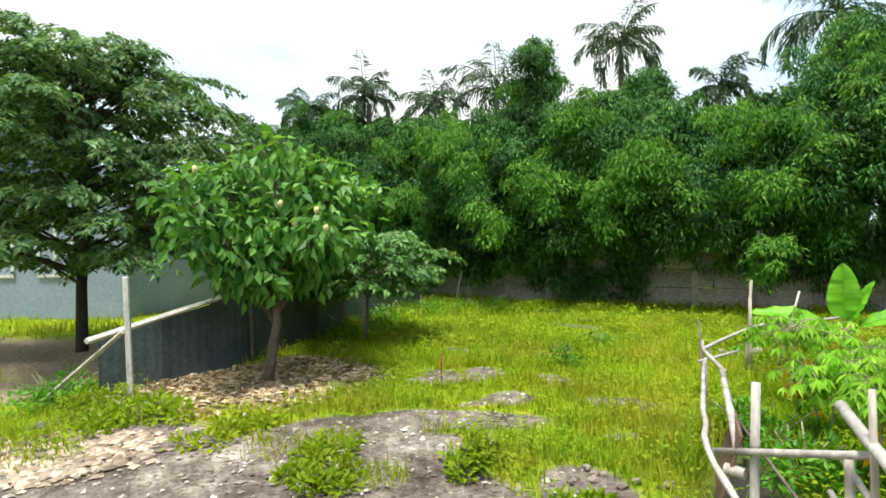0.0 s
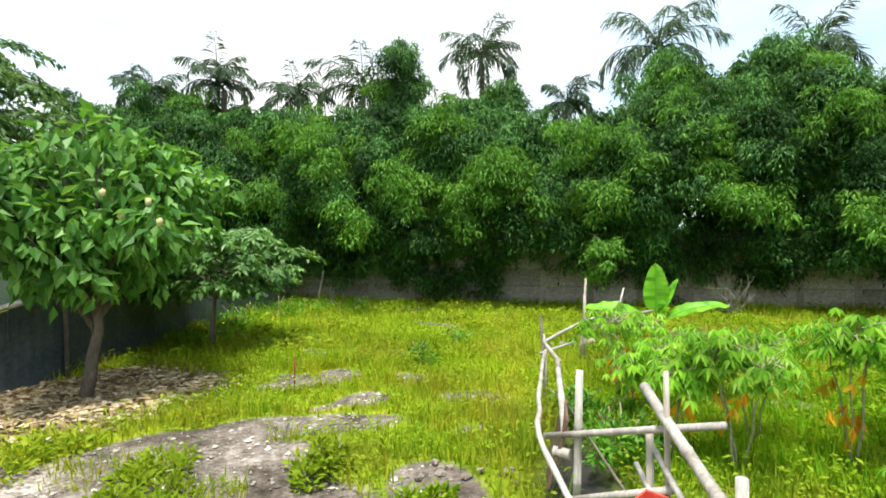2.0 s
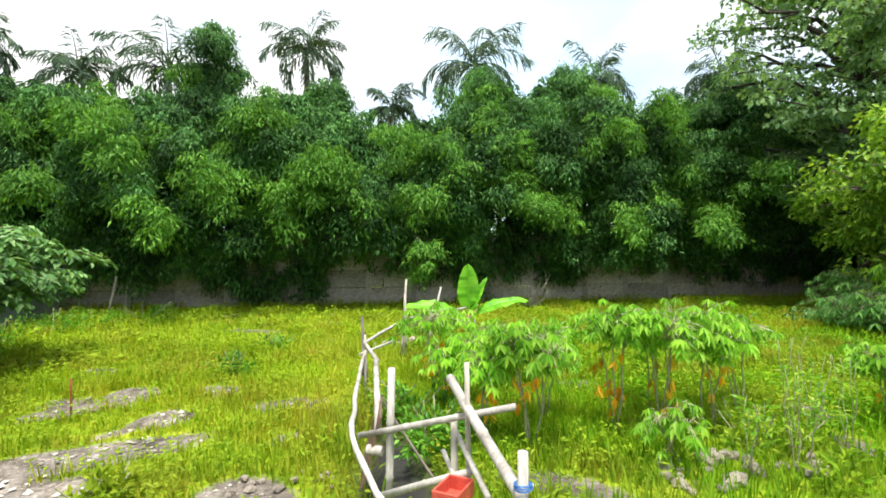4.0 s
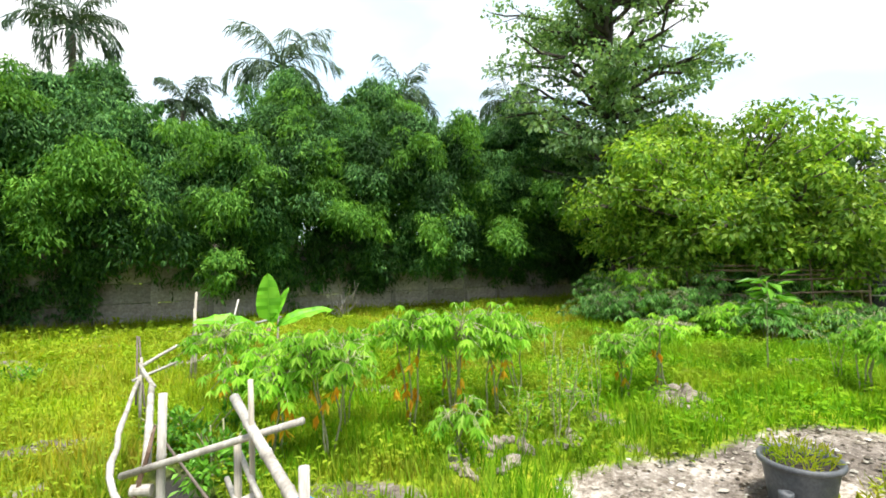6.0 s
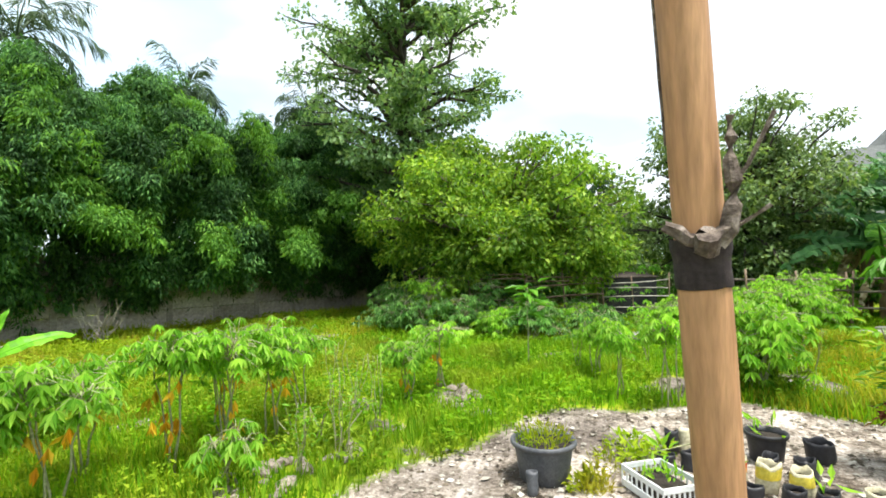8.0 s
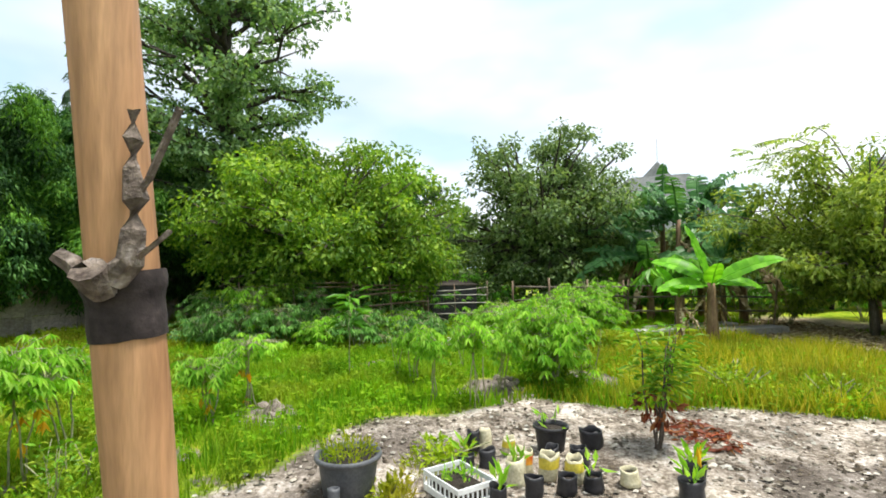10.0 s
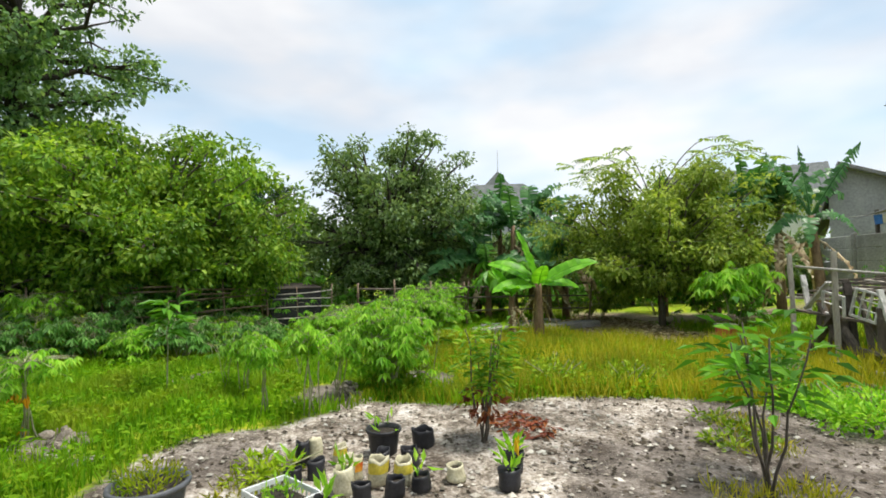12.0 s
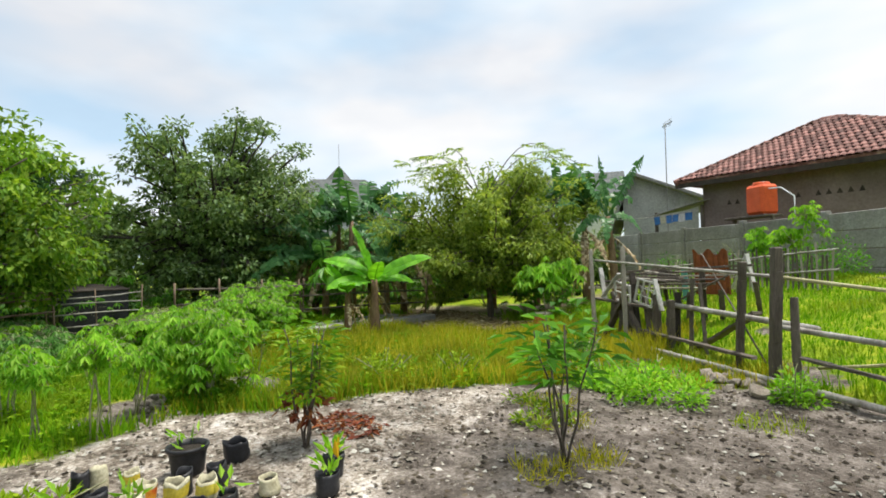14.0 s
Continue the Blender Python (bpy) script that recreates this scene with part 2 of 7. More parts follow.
def tube_arrays(pts, radii, sides=7, cap=True):
    pts = np.asarray(pts, dtype=float)
    n = len(pts)
    radii = np.broadcast_to(np.asarray(radii, dtype=float), (n,))
    tang = unit(np.gradient(pts, axis=0))
    ref = np.array([0.0, 0.0, 1.0]) if abs(tang[0][2]) < 0.9 else np.array([1.0, 0.0, 0.0])
    u = unit(np.cross(tang, ref))
    w = np.cross(tang, u)
    a = np.linspace(0, 2 * np.pi, sides, endpoint=False)
    ring = pts[:, None, :] + radii[:, None, None] * (np.cos(a)[None, :, None] * u[:, None, :] + np.sin(a)[None, :, None] * w[:, None, :])
    v = ring.reshape(-1, 3)
    i = np.arange(n - 1)[:, None] * sides
    j = np.arange(sides)[None, :]
    k = (j + 1) % sides
    f = np.stack([i + j, i + k, i + sides + k, i + sides + j], -1).reshape(-1, 4)
    if cap:
        v = np.vstack([v, pts[:1], pts[-1:]])
        c0, c1 = len(v) - 2, len(v) - 1
        top = (n - 1) * sides
        caps = []
        for s in range(0, sides - 1, 2):
            caps.append((c0, (s + 2) % sides, s + 1, s))
            caps.append((c1, top + s, top + s + 1, top + (s + 2) % sides))
        f = np.vstack([f, np.array(caps)])
    return v, f


def join_arrays(items):
    vs, fs, n = [], [], 0
    for v, f in items:
        vs.append(v)
        fs.append(np.asarray(f) + n)
        n += len(v)
    return np.vstack(vs), np.vstack(fs)


def tube(name, pts, radii, material, parent=None, sides=8, label=""):
    v, f = tube_arrays(pts, radii, sides)
    return mesh_from(name, v, f, material, parent, label, True)


def bend(a, b, sag=0.0, n=8, wob=0.0, rng=None):
    """A line from a to b that sags and wanders a little."""
    a, b = np.array(a, float), np.array(b, float)
    s = np.linspace(0, 1, n)[:, None]
    p = a + (b - a) * s
    p[:, 2] -= sag * 4 * (s * (1 - s))[:, 0]
    if wob and rng is not None:
        p[1:-1] += rng.normal(0, wob, (n - 2, 3))
    return p


def bamboo_arrays(a, b, r, sag=0.0, rng=None, node=0.3):
    """A bamboo pole with its swollen nodes."""
    a, b = np.array(a, float), np.array(b, float)
    L = np.linalg.norm(b - a)
    k = max(2, int(L / node))
    s, rr = [0.0], [r]
    for i in range(1, k):
        c = i / k
        e = 0.012 / L
        s += [c - e, c, c + e]
        rr += [r * 0.97, r * 1.14, r * 0.97]
    s.append(1.0)
    rr.append(r * 0.93)
    s = np.array(s)[:, None]
    p = a + (b - a) * s
    p[:, 2] -= sag * 4 * (s * (1 - s))[:, 0]
    if rng is not None:
        side = unit(np.cross(b - a, [0, 0, 1.0]))
        p += side * (np.sin(s * 2.6 + rng.uniform(0, 3)) - np.sin(rng.uniform(0, 1))) * 0.012 * L * 0.4
    return tube_arrays(p, np.array(rr), 8)


def leaf_arrays(pos, d, nrm, L, W, fold=0.14, curl=0.12):
    """Pointed leaves: base, two flanks and a drooping tip."""
    d = unit(d)
    s = unit(np.cross(d, nrm))
    u = np.cross(s, d)
    L, W = np.broadcast_to(L, len(pos))[:, None], np.broadcast_to(W, len(pos))[:, None]
    m = pos + d * L * 0.45
    v = np.stack([pos, m + s * W / 2 + u * W * fold, pos + d * L - u * L * curl, m - s * W / 2 + u * W * fold], 1).reshape(-1, 3)
    return v, np.arange(len(v)).reshape(-1, 4)


def blob(rng, c, r, n, droop=0.4, out=0.8, shell=0.5, up=0.8):
    """Leaf places in a rounded clump: place, direction and face."""
    u = unit(rng.normal(size=(n, 3)))
    rad = shell + (1 - shell) * rng.random((n, 1)) ** 0.7
    rad *= 1 + 0.22 * np.sin(u[:, :1] * 5 + rng.uniform(0, 6)) * np.cos(u[:, 1:2] * 4 + rng.uniform(0, 6))
    p = np.asarray(c) + u * rad * np.asarray(r)
    d = unit(u * out + rng.normal(0, 0.55, (n, 3)) + np.array([0, 0, -droop]))
    nr = unit(u * 0.6 + rng.normal(0, 0.45, (n, 3)) + np.array([0, 0, up]))
    return p, d, nr


def crown(name, parent, rng, clumps, per, L, W, material, droop=0.4, shell=0.45, label=""):
    """One crown of many small leaves; clumps are (centre, radii)."""
    P, D, N = [], [], []
    for c, r in clumps:
        k = int(per * rng.uniform(0.8, 1.2) * (r[0] * r[1] * r[2]) ** (2 / 3))
        p, d, nr = blob(rng, c, r, max(k, 12), droop, shell=shell)
        P.append(p), D.append(d), N.append(nr)
    P, D, N = np.vstack(P), np.vstack(D), np.vstack(N)
    k = rng.uniform(0.7, 1.25, len(P))
    v, f = leaf_arrays(P, D, N, L * k, W * k)
    return mesh_from(name, v, f, material, parent, label)


# ---- ground ----
WALL_A, WALL_B = np.array([8.11, -16.97]), np.array([3.81, -14.57])   # two posts of the grey wall
WALL_DIR = unit(WALL_A - WALL_B)
WALL_NORMAL = np.array([-WALL_DIR[1], WALL_DIR[0]])                    # towards the garden
BACK_A, BACK_B = np.array([-4.0, 18.75]), np.array([19.4, 6.9])        # the old wall under the bamboo
BACK_DIR = unit(BACK_B - BACK_A)


def smooth(a, b, x):
    t = np.clip((x - a) / (b - a), 0, 1)
    return t * t * (3 - 2 * t)


def ground_z(x, y):
    """Nearly level, with a rise towards the grey wall."""
    x, y = np.asarray(x, float), np.asarray(y, float)
    away = (x - WALL_B[0]) * WALL_NORMAL[0] + (y - WALL_B[1]) * WALL_NORMAL[1]
    rise = 0.85 * (1 - smooth(0.6, 6.8, away)) * (1 - smooth(8, 14, x)) * (1 - smooth(-2, -8, x) * 0.5)
    rise = rise + 0.27 * (1 - smooth(0.0, 3.6, away)) * (1 - smooth(8, 14, x))
    wave = 0.03 * np.sin(x * 0.9 + 1) * np.cos(y * 0.8) + 0.015 * np.sin(x * 2.7 + y * 1.9)
    return rise + wave * smooth(2.5, 5, np.hypot(x, y))


def inside(poly, x, y):
    """Signed distance to a polygon's edge, positive inside."""
    x, y = np.asarray(x, float), np.asarray(y, float)
    d = np.full(x.shape, 1e9)
    inn = np.zeros(x.shape, bool)
    for (ax, ay), (bx, by) in zip(poly, poly[1:] + poly[:1]):
        ex, ey = bx - ax, by - ay
        t = np.clip(((x - ax) * ex + (y - ay) * ey) / (ex * ex + ey * ey), 0, 1)
        d = np.minimum(d, np.hypot(x - ax - t * ex, y - ay - t * ey))
        if ey:
            cross = ((ay > y) != (by > y)) & (x < (bx - ax) * (y - ay) / ey + ax)
            inn ^= cross
    return np.where(inn, d, -d)


YARD = [(-3.6, 3.6), (-1.8, 4.35), (-0.9, 4.0), (0.0, 4.0), (0.5, 3.3), (1.0, 2.3), (1.2, 1.0), (2.3, 0.5), (3.1, 1.1), (3.8, 1.3), (4.3, 1.0), (4.8, 0.55), (5.6, 0.2),
        (6.1, -0.2), (6.0, -1.0), (6.6, -2.0), (5.95, -3.4), (5.9, -4.0), (5.35, -5.3), (4.75, -5.8), (4.1, -6.6), (2.6, -7.25), (1.6, -7.0), (-2.0, -6.0), (-5.0, -2.0)]
SANDY = [(3.6, -0.2), (4.6, -0.1), (5.6, -0.7), (6.6, -2.0), (5.9, -4.0), (5.2, -5.5), (4.4, -5.0), (4.4, -3.4), (3.4, -2.6), (2.0, -1.4)]
RUBBLY = [(1.2, 0.6), (2.4, 0.8), (3.2, 2.2), (4.6, 2.0), (6.4, 0.4), (6.6, -2.0), (4.0, -2.4), (2.0, -1.2)]
SPOTS = [(0.05, 4.85, 0.95, 0.3), (0.42, 6.45, 0.3, 0.34), (0.62, 5.5, 0.32, 0.2), (-0.2, 6.3, 0.4, 0.2), (-0.9, 4.6, 0.8, 0.35), (-0.3, 4.1, 0.6, 0.4), (0.9, 3.25, 0.35, 0.6), (-1.2, 4.5, 0.6, 0.25), (0.25, 5.35, 0.18, 0.1),
         (1.7, 5.3, 0.35, 0.18), (6.3, 1.05, 0.4, 0.25), (7.2, -1.7, 0.7, 0.4), (4.4, 7.6, 0.7, 0.18), (7.6, -3.2, 0.8, 0.4), (1.5, 4.4, 0.2, 0.1), (-2.6, 4.3, 0.6, 0.4)]


def bare(x, y):
    """How bare of grass the ground is, 0 to 1."""
    x, y = np.asarray(x, float), np.asarray(y, float)
    b = smooth(-0.25, 0.25, inside(YARD, x, y))
    for cx, cy, rx, ry in SPOTS:
        b = np.maximum(b, 1 - smooth(0.6, 1.25, np.hypot((x - cx) / rx, (y - cy) / ry)))
    speck = np.sin(x * 2.1 + 1.3 * np.sin(y * 1.7 + 0.6)) * np.sin(y * 2.4 + 1.6 * np.sin(x * 1.3 + 2.0)) + 0.25 * np.sin(x * 6.3 + y * 4.1)
    return np.clip(np.maximum(b, 0.75 * smooth(0.72, 1.05, speck)), 0, 1)


def sandy(x, y):
    return np.maximum(np.maximum(smooth(-0.4, 0.4, inside(SANDY, x, y)), 0.5 * smooth(-0.3, 0.5, inside(RUBBLY, x, y))), 0.36 * smooth(-0.4, 0.6, inside([(-4.5, 3.2), (-1.0, 3.0), (1.4, 2.6), (1.6, 7.0), (-1.5, 7.0), (-3.0, 5.0)], x, y)))


# the patch at (-7.6, 8.4) also darkens the ground colour for the tree's shade
LITTER = [(13.2, -11.6, 3.0, 1.8), (11.0, -13.6, 2.6, 1.5), (-7.6, 8.4, 2.4, 1.6), (-3.0, 6.3, 0.9, 1.3), (-5.7, 7.3, 2.0, 1.1), (-5.2, 6.0, 0.9, 0.7), (10.2, -8.9, 2.4, 1.1), (-2.2, 6.4, 1.2, 1.5), (-1.5, 6.4, 0.75, 0.9), (-2.9, 5.2, 0.8, 0.5), (9.2, -9.6, 1.6, 1.1), (11.5, -9.9, 2.6, 1.3), (-6.0, 8.0, 2.5, 1.5)]


def litter(x, y):
    x, y = np.asarray(x, float), np.asarray(y, float)
    b = np.zeros(x.shape)
    for cx, cy, rx, ry in LITTER:
        b = np.maximum(b, 1 - smooth(0.5, 1.15, np.hypot((x - cx) / rx, (y - cy) / ry)))
    return b


def ditch(x, y):
    """Where the wet dark bed between the bamboo rails lies."""
    return smooth(-0.12, 0.15, inside([(1.5, 2.3), (1.62, 3.4), (2.3, 4.3), (2.5, 4.0), (2.2, 3.0), (1.9, 2.3)], x, y))


def ground_material():
    m, n, l, b = shader("ground")
    g = n.new("ShaderNodeNewGeometry")
    at = {}
    for key in ("bare", "sandy", "litter", "ditch"):
        a = n.new("ShaderNodeAttribute")
        a.attribute_name = key
        at[key] = a.outputs["Fac"]
    pos = g.outputs["Position"]
    big, mid, fine, grit = noise_node(n, l, 0.55, 4, 0.6, pos), noise_node(n, l, 3.2, 5, 0.65, pos), noise_node(n, l, 26, 4, 0.7, pos), noise_node(n, l, 95, 3, 0.7, pos)
    green = ramp(n, [(0.3, (0.10, 0.19, 0.008)), (0.5, (0.22, 0.33, 0.010)), (0.72, (0.42, 0.42, 0.04))])
    l.new(mid.outputs[0], green.inputs[0])
    straw = ramp(n, [(0.35, (0.75, 0.8, 0.7)), (0.68, (1.2, 1.06, 0.9))])
    l.new(big.outputs[0], straw.inputs[0])
    turf = mix_color(n, l, 1.0, green.outputs[0], straw.outputs[0], "MULTIPLY")
    soil = ramp(n, [(0.32, (0.045, 0.037, 0.031)), (0.45, (0.115, 0.097, 0.082)), (0.57, (0.215, 0.185, 0.16)), (0.69, (0.42, 0.39, 0.365))])
    both = mix_color(n, l, 0.45, mid.outputs[0], fine.outputs[0])
    l.new(both, soil.inputs[0])
    sand = ramp(n, [(0.36, (0.07, 0.055, 0.042)), (0.45, (0.18, 0.15, 0.12)), (0.52, (0.36, 0.315, 0.265)), (0.63, (0.60, 0.57, 0.54))])
    l.new(both, sand.inputs[0])
    blot = noise_node(n, l, 0.9, 4, 0.65, pos)
    drift = n.new("ShaderNodeMath")
    drift.operation = "MULTIPLY_ADD"
    l.new(blot.outputs[0], drift.inputs[0])
    drift.inputs[1].default_value = 1.7
    l.new(at["sandy"], drift.inputs[2])
    pale = ramp(n, [(0.95, (0, 0, 0)), (1.0, (1, 1, 1))])
    shift = n.new("ShaderNodeMath")
    shift.operation = "MULTIPLY"
    l.new(drift.outputs[0], shift.inputs[0])
    shift.inputs[1].default_value = 0.62
    pale.color_ramp.elements[0].position, pale.color_ramp.elements[1].position = 0.72, 0.98
    l.new(shift.outputs[0], pale.inputs[0])
    earth = mix_color(n, l, pale.outputs[0], soil.outputs[0], sand.outputs[0])
    chips = ramp(n, [(0.66, (0, 0, 0)), (0.71, (1, 1, 1))])
    l.new(grit.outputs[0], chips.inputs[0])
    earth = mix_color(n, l, chips.outputs[0], earth, (0.62, 0.58, 0.52))
    stain = noise_node(n, l, 1.5, 5, 0.7, pos)
    damp = ramp(n, [(0.38, (0.5, 0.47, 0.44)), (0.6, (1.3, 1.3, 1.3))])
    l.new(stain.outputs[0], damp.inputs[0])
    earth = mix_color(n, l, 1.0, earth, damp.outputs[0], "MULTIPLY")
    edge = n.new("ShaderNodeMath")
    edge.operation = "MULTIPLY_ADD"
    l.new(fine.outputs[0], edge.inputs[0])
    edge.inputs[1].default_value = 0.9
    l.new(at["bare"], edge.inputs[2])
    cut = ramp(n, [(0.72, (0, 0, 0)), (1.02, (1, 1, 1))])
    l.new(edge.outputs[0], cut.inputs[0])
    c = mix_color(n, l, cut.outputs[0], turf, earth)
    dead = ramp(n, [(0.3, (0.09, 0.065, 0.04)), (0.5, (0.27, 0.21, 0.14)), (0.7, (0.48, 0.40, 0.30))])
    l.new(fine.outputs[0], dead.inputs[0])
    c = mix_color(n, l, at["litter"], c, dead.outputs[0])
    c = mix_color(n, l, at["ditch"], c, (0.035, 0.034, 0.032))
    l.new(c, b.inputs["Base Color"])
    b.inputs["Roughness"].default_value = 0.95
    b.inputs["Specular IOR Level"].default_value = 0.2
    bump(n, l, b, both, 1.0, 0.07)
    return m


def make_ground():
    inner = np.arange(-7.0, 20.01, 0.14)
    out = np.array([-2500, -900, -300, -120, -60, -35, -24, -18, -14, -11, -9, -8])
    xs = np.concatenate([out, inner, 20 - out[::-1] - 7])
    ys = np.concatenate([out - 12, np.arange(-19.0, 20.01, 0.14), 20 - out[::-1] - 7])
    X, Y = np.meshgrid(xs, ys)
    x, y = X.ravel(), Y.ravel()
    grit = np.array([noise.noise(Vector((a * 3.1, b * 3.1, 0.3))) for a, b in zip(x, y)]) * 0.02
    z = ground_z(x, y) + grit - 0.14 * ditch(x, y) - 0.005 * bare(x, y)
    v = np.stack([x, y, z], 1)
    w = len(xs)
    i = (np.arange(len(ys) - 1)[:, None] * w + np.arange(w - 1)[None, :]).ravel()
    ob = mesh_from("ground", v, np.stack([i, i + 1, i + w + 1, i + w], 1), ground_material(), smooth=True)
    for key, fn in (("bare", bare), ("sandy", sandy), ("litter", litter), ("ditch", ditch)):
        a = ob.data.attributes.new(key, "FLOAT", "POINT")
        a.data.foreach_set("value", fn(x, y).astype(np.float32))
    return tagged(ob, "grassy garden plot with bare sandy and stony patches", "ground", kind="structure")


make_ground()


# ---- walls of precast panels ----
def precast_wall(name, label, a, b, bay, rows, row_h, material, base):
    """Posts with stacked panels between them, each a piece of its own."""
    wall = tagged(new(name), label, "wall", kind="structure")
    a, b = np.array(a), np.array(b)
    d = unit(b - a)
    n = int(round(np.linalg.norm(b - a) / bay))
    yaw = math.degrees(math.atan2(d[1], d[0]))
    bm = bmesh.new()
    box(bm, bay - 0.13, 0.05, row_h - 0.012, bevel=0.012)
    panel_me = part("panel", bm, material, wall)
    bm = bmesh.new()
    box(bm, 0.15, 0.15, rows * row_h + 0.36, bevel=0.012)
    post_me = part("post", bm, material, wall)
    rng = np.random.default_rng(5)
    first = True
    for i in range(n + 1):
        x, y = a + d * bay * i
        z = base(x, y)
        o = post_me if i == 0 else new("post", post_me.data)
        o.parent = wall
        o.matrix_basis = pose(x, y, z + rows * row_h / 2 - 0.12, rng.normal(0, 0.4), rng.normal(0, 0.4), yaw)
        if i == n:
            break
        x, y = a + d * bay * (i + 0.5)
        z = base(x, y)
        for k in range(rows):
            o = panel_me if first else new("panel", panel_me.data)
            first = False
            o.parent = wall
            o.matrix_basis = pose(x + rng.normal(0, 0.004), y + rng.normal(0, 0.006), z + row_h * (k + 0.5), 0, rng.normal(0, 0.25), yaw)
    return wall


precast_wall("wall_back", "stained old precast concrete wall under overhanging bamboo", BACK_A - BACK_DIR * 1.31 * 4, BACK_B, 1.31, 4, 0.5, STAINED_CONCRETE, lambda x, y: 0.0)
WALL_TOP = 2.45
precast_wall("wall_side", "grey precast concrete panel wall with square posts", WALL_A + WALL_DIR * 2.46 * 2, WALL_B - WALL_DIR * 2.46 * 4, 2.46, 5, 0.4, CONCRETE, lambda x, y: WALL_TOP - 2.0)


# ---- bamboo grove along the back wall ----
GROVE_N = np.array([BACK_DIR[1], -BACK_DIR[0]])
if GROVE_N @ (np.array([2.0, 2.0]) - BACK_A) < 0:
    GROVE_N = -GROVE_N


def grove_top(s):
    """Height of the grove's ragged top by the distance along the back wall."""
    return float(np.interp(s, [-4, -1, 1, 4, 5.6, 7, 9, 10.4, 11.4, 13, 14.2, 16.5, 18, 19.6, 22, 24, 28], [6.9, 6.6, 6.2, 6.1, 5.6, 5.9, 5.8, 6.1, 5.0, 5.2, 5.8, 6.2, 6.6, 5.9, 6.0, 6.7, 6.3]))


def tuft_leaves(rng, tufts, per, L, W):
    """Feathery tufts: each a heap of small drooping domes with hanging leaves and dark hollows between them."""
    P, D, N, K = [], [], [], []
    for c, r, out in tufts:
        lobes = rng.integers(7, 12)
        u = unit(rng.normal(size=(lobes, 3)) + np.array([out[0] * 0.9, out[1] * 0.9, 0.45]))
        for q in u:
            lr = r * rng.uniform(0.26, 0.52)
            at = np.asarray(c) + q * r * rng.uniform(0.35, 1.15) * np.array([1.1, 1.1, 0.95]) - np.array([0, 0, r * 0.5]) * rng.random() ** 2
            n = int(per * lr * lr * rng.uniform(0.8, 1.2)) + 10
            w = unit(rng.normal(size=(n, 3)) + np.array([0, 0, 0.55]))
            rad = lr * np.where(rng.random(n) < 0.24, rng.uniform(1.0, 1.8, n), rng.uniform(0.7, 1.05, n))
            p = at + w * rad[:, None] * np.array([1.0, 1.0, 0.8])
            p[:, 2] -= 0.7 * np.maximum(rad - lr, 0) + 0.22 * lr * (w[:, 0] ** 2 + w[:, 1] ** 2)
            P.append(p)
            D.append(w * np.array([0.9, 0.9, 0.3]) + rng.normal(0, 0.4, (n, 3)) + np.array([0, 0, -0.75]))
            N.append(w * 0.8 + rng.normal(0, 0.35, (n, 3)) + np.array([0, 0, 0.7]))
            K.append(rng.uniform(0.7, 1.25, n))
    P, D, N, K = np.vstack(P), np.vstack(D), np.vstack(N), np.concatenate(K)
    return leaf_arrays(P, D, N, L * K, W * K, 0.14, 0.2)


def bamboo_clump(x, y, h, spread, seed, lean, bulge=1.5, fronts=17, curtain=2, young=0.14, bright=(), per=1900, low=1.55, L=0.15, W=0.036, curtain_low=0.5):
    """Arching culms hung with tufts that bulge over the wall and leave a dark hollow underneath."""
    rng = np.random.default_rng(seed)
    t = thing("bamboo_clump", x, y, 0, "dense clump of tall feathery green bamboo behind the wall", "bamboo", "bamboo grove")
    fwd, side = np.array([lean[0], lean[1], 0.0]), np.array([-lean[1], lean[0], 0.0])

    def reach(z):
        k = np.clip((z - 0.9) / max(h - 0.9, 0.1), 0, 1)
        return bulge * np.sin(np.pi * min(1.0, 0.16 + 0.78 * k)) ** 0.8

    old, fresh = [], []
    for k in range(6):
        a = rng.uniform(0, 2 * np.pi)
        base = np.array([np.cos(a) * 0.3, np.sin(a) * 0.3, -0.02])
        top = side * rng.uniform(-1, 1) * spread + fwd * rng.uniform(-0.3, 0.9) * bulge + np.array([0, 0, h * rng.uniform(0.8, 1.02)])
        s = np.linspace(0, 1, 8)[:, None]
        p = base + (top - base) * np.concatenate([s ** 2.2, s ** 2.2, np.sin(s * 1.45) / np.sin(1.45)], 1)
        tube("culm", p, np.linspace(0.04, 0.01, 8), CULM, t, 5)
        old.append((top, rng.uniform(0.28, 0.45), fwd))
        old.append((p[6], rng.uniform(0.4, 0.6), fwd))
    for k in range(fronts):
        z = low + (h - 0.35 - low) * ((k + rng.random()) / fronts) ** 0.9
        c = side * rng.uniform(-1, 1) * spread + fwd * (reach(z) + rng.normal(-0.05, 0.45)) + np.array([0, 0, z])
        (fresh if rng.random() < young and z > 2.3 else old).append((c, rng.uniform(0.45, 0.9), fwd))
    for k in range(curtain):
        c = side * rng.uniform(-1, 1) * spread + fwd * rng.uniform(0.65, 1.25) + np.array([0, 0, curtain_low + (2.3 - curtain_low) * rng.random()])
        old.append((c, rng.uniform(0.34, 0.55), fwd))
    fresh += [(np.array(c) - [x, y, 0], q * 0.95, fwd) for c, q in bright]
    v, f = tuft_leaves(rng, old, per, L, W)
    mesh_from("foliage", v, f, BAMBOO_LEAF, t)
    if fresh:
        v, f = tuft_leaves(rng, fresh, per * 1.15, L, W)
        mesh_from("young_foliage", v, f, BAMBOO_LEAF_YOUNG, t, "bright young bamboo leaves")
    return t


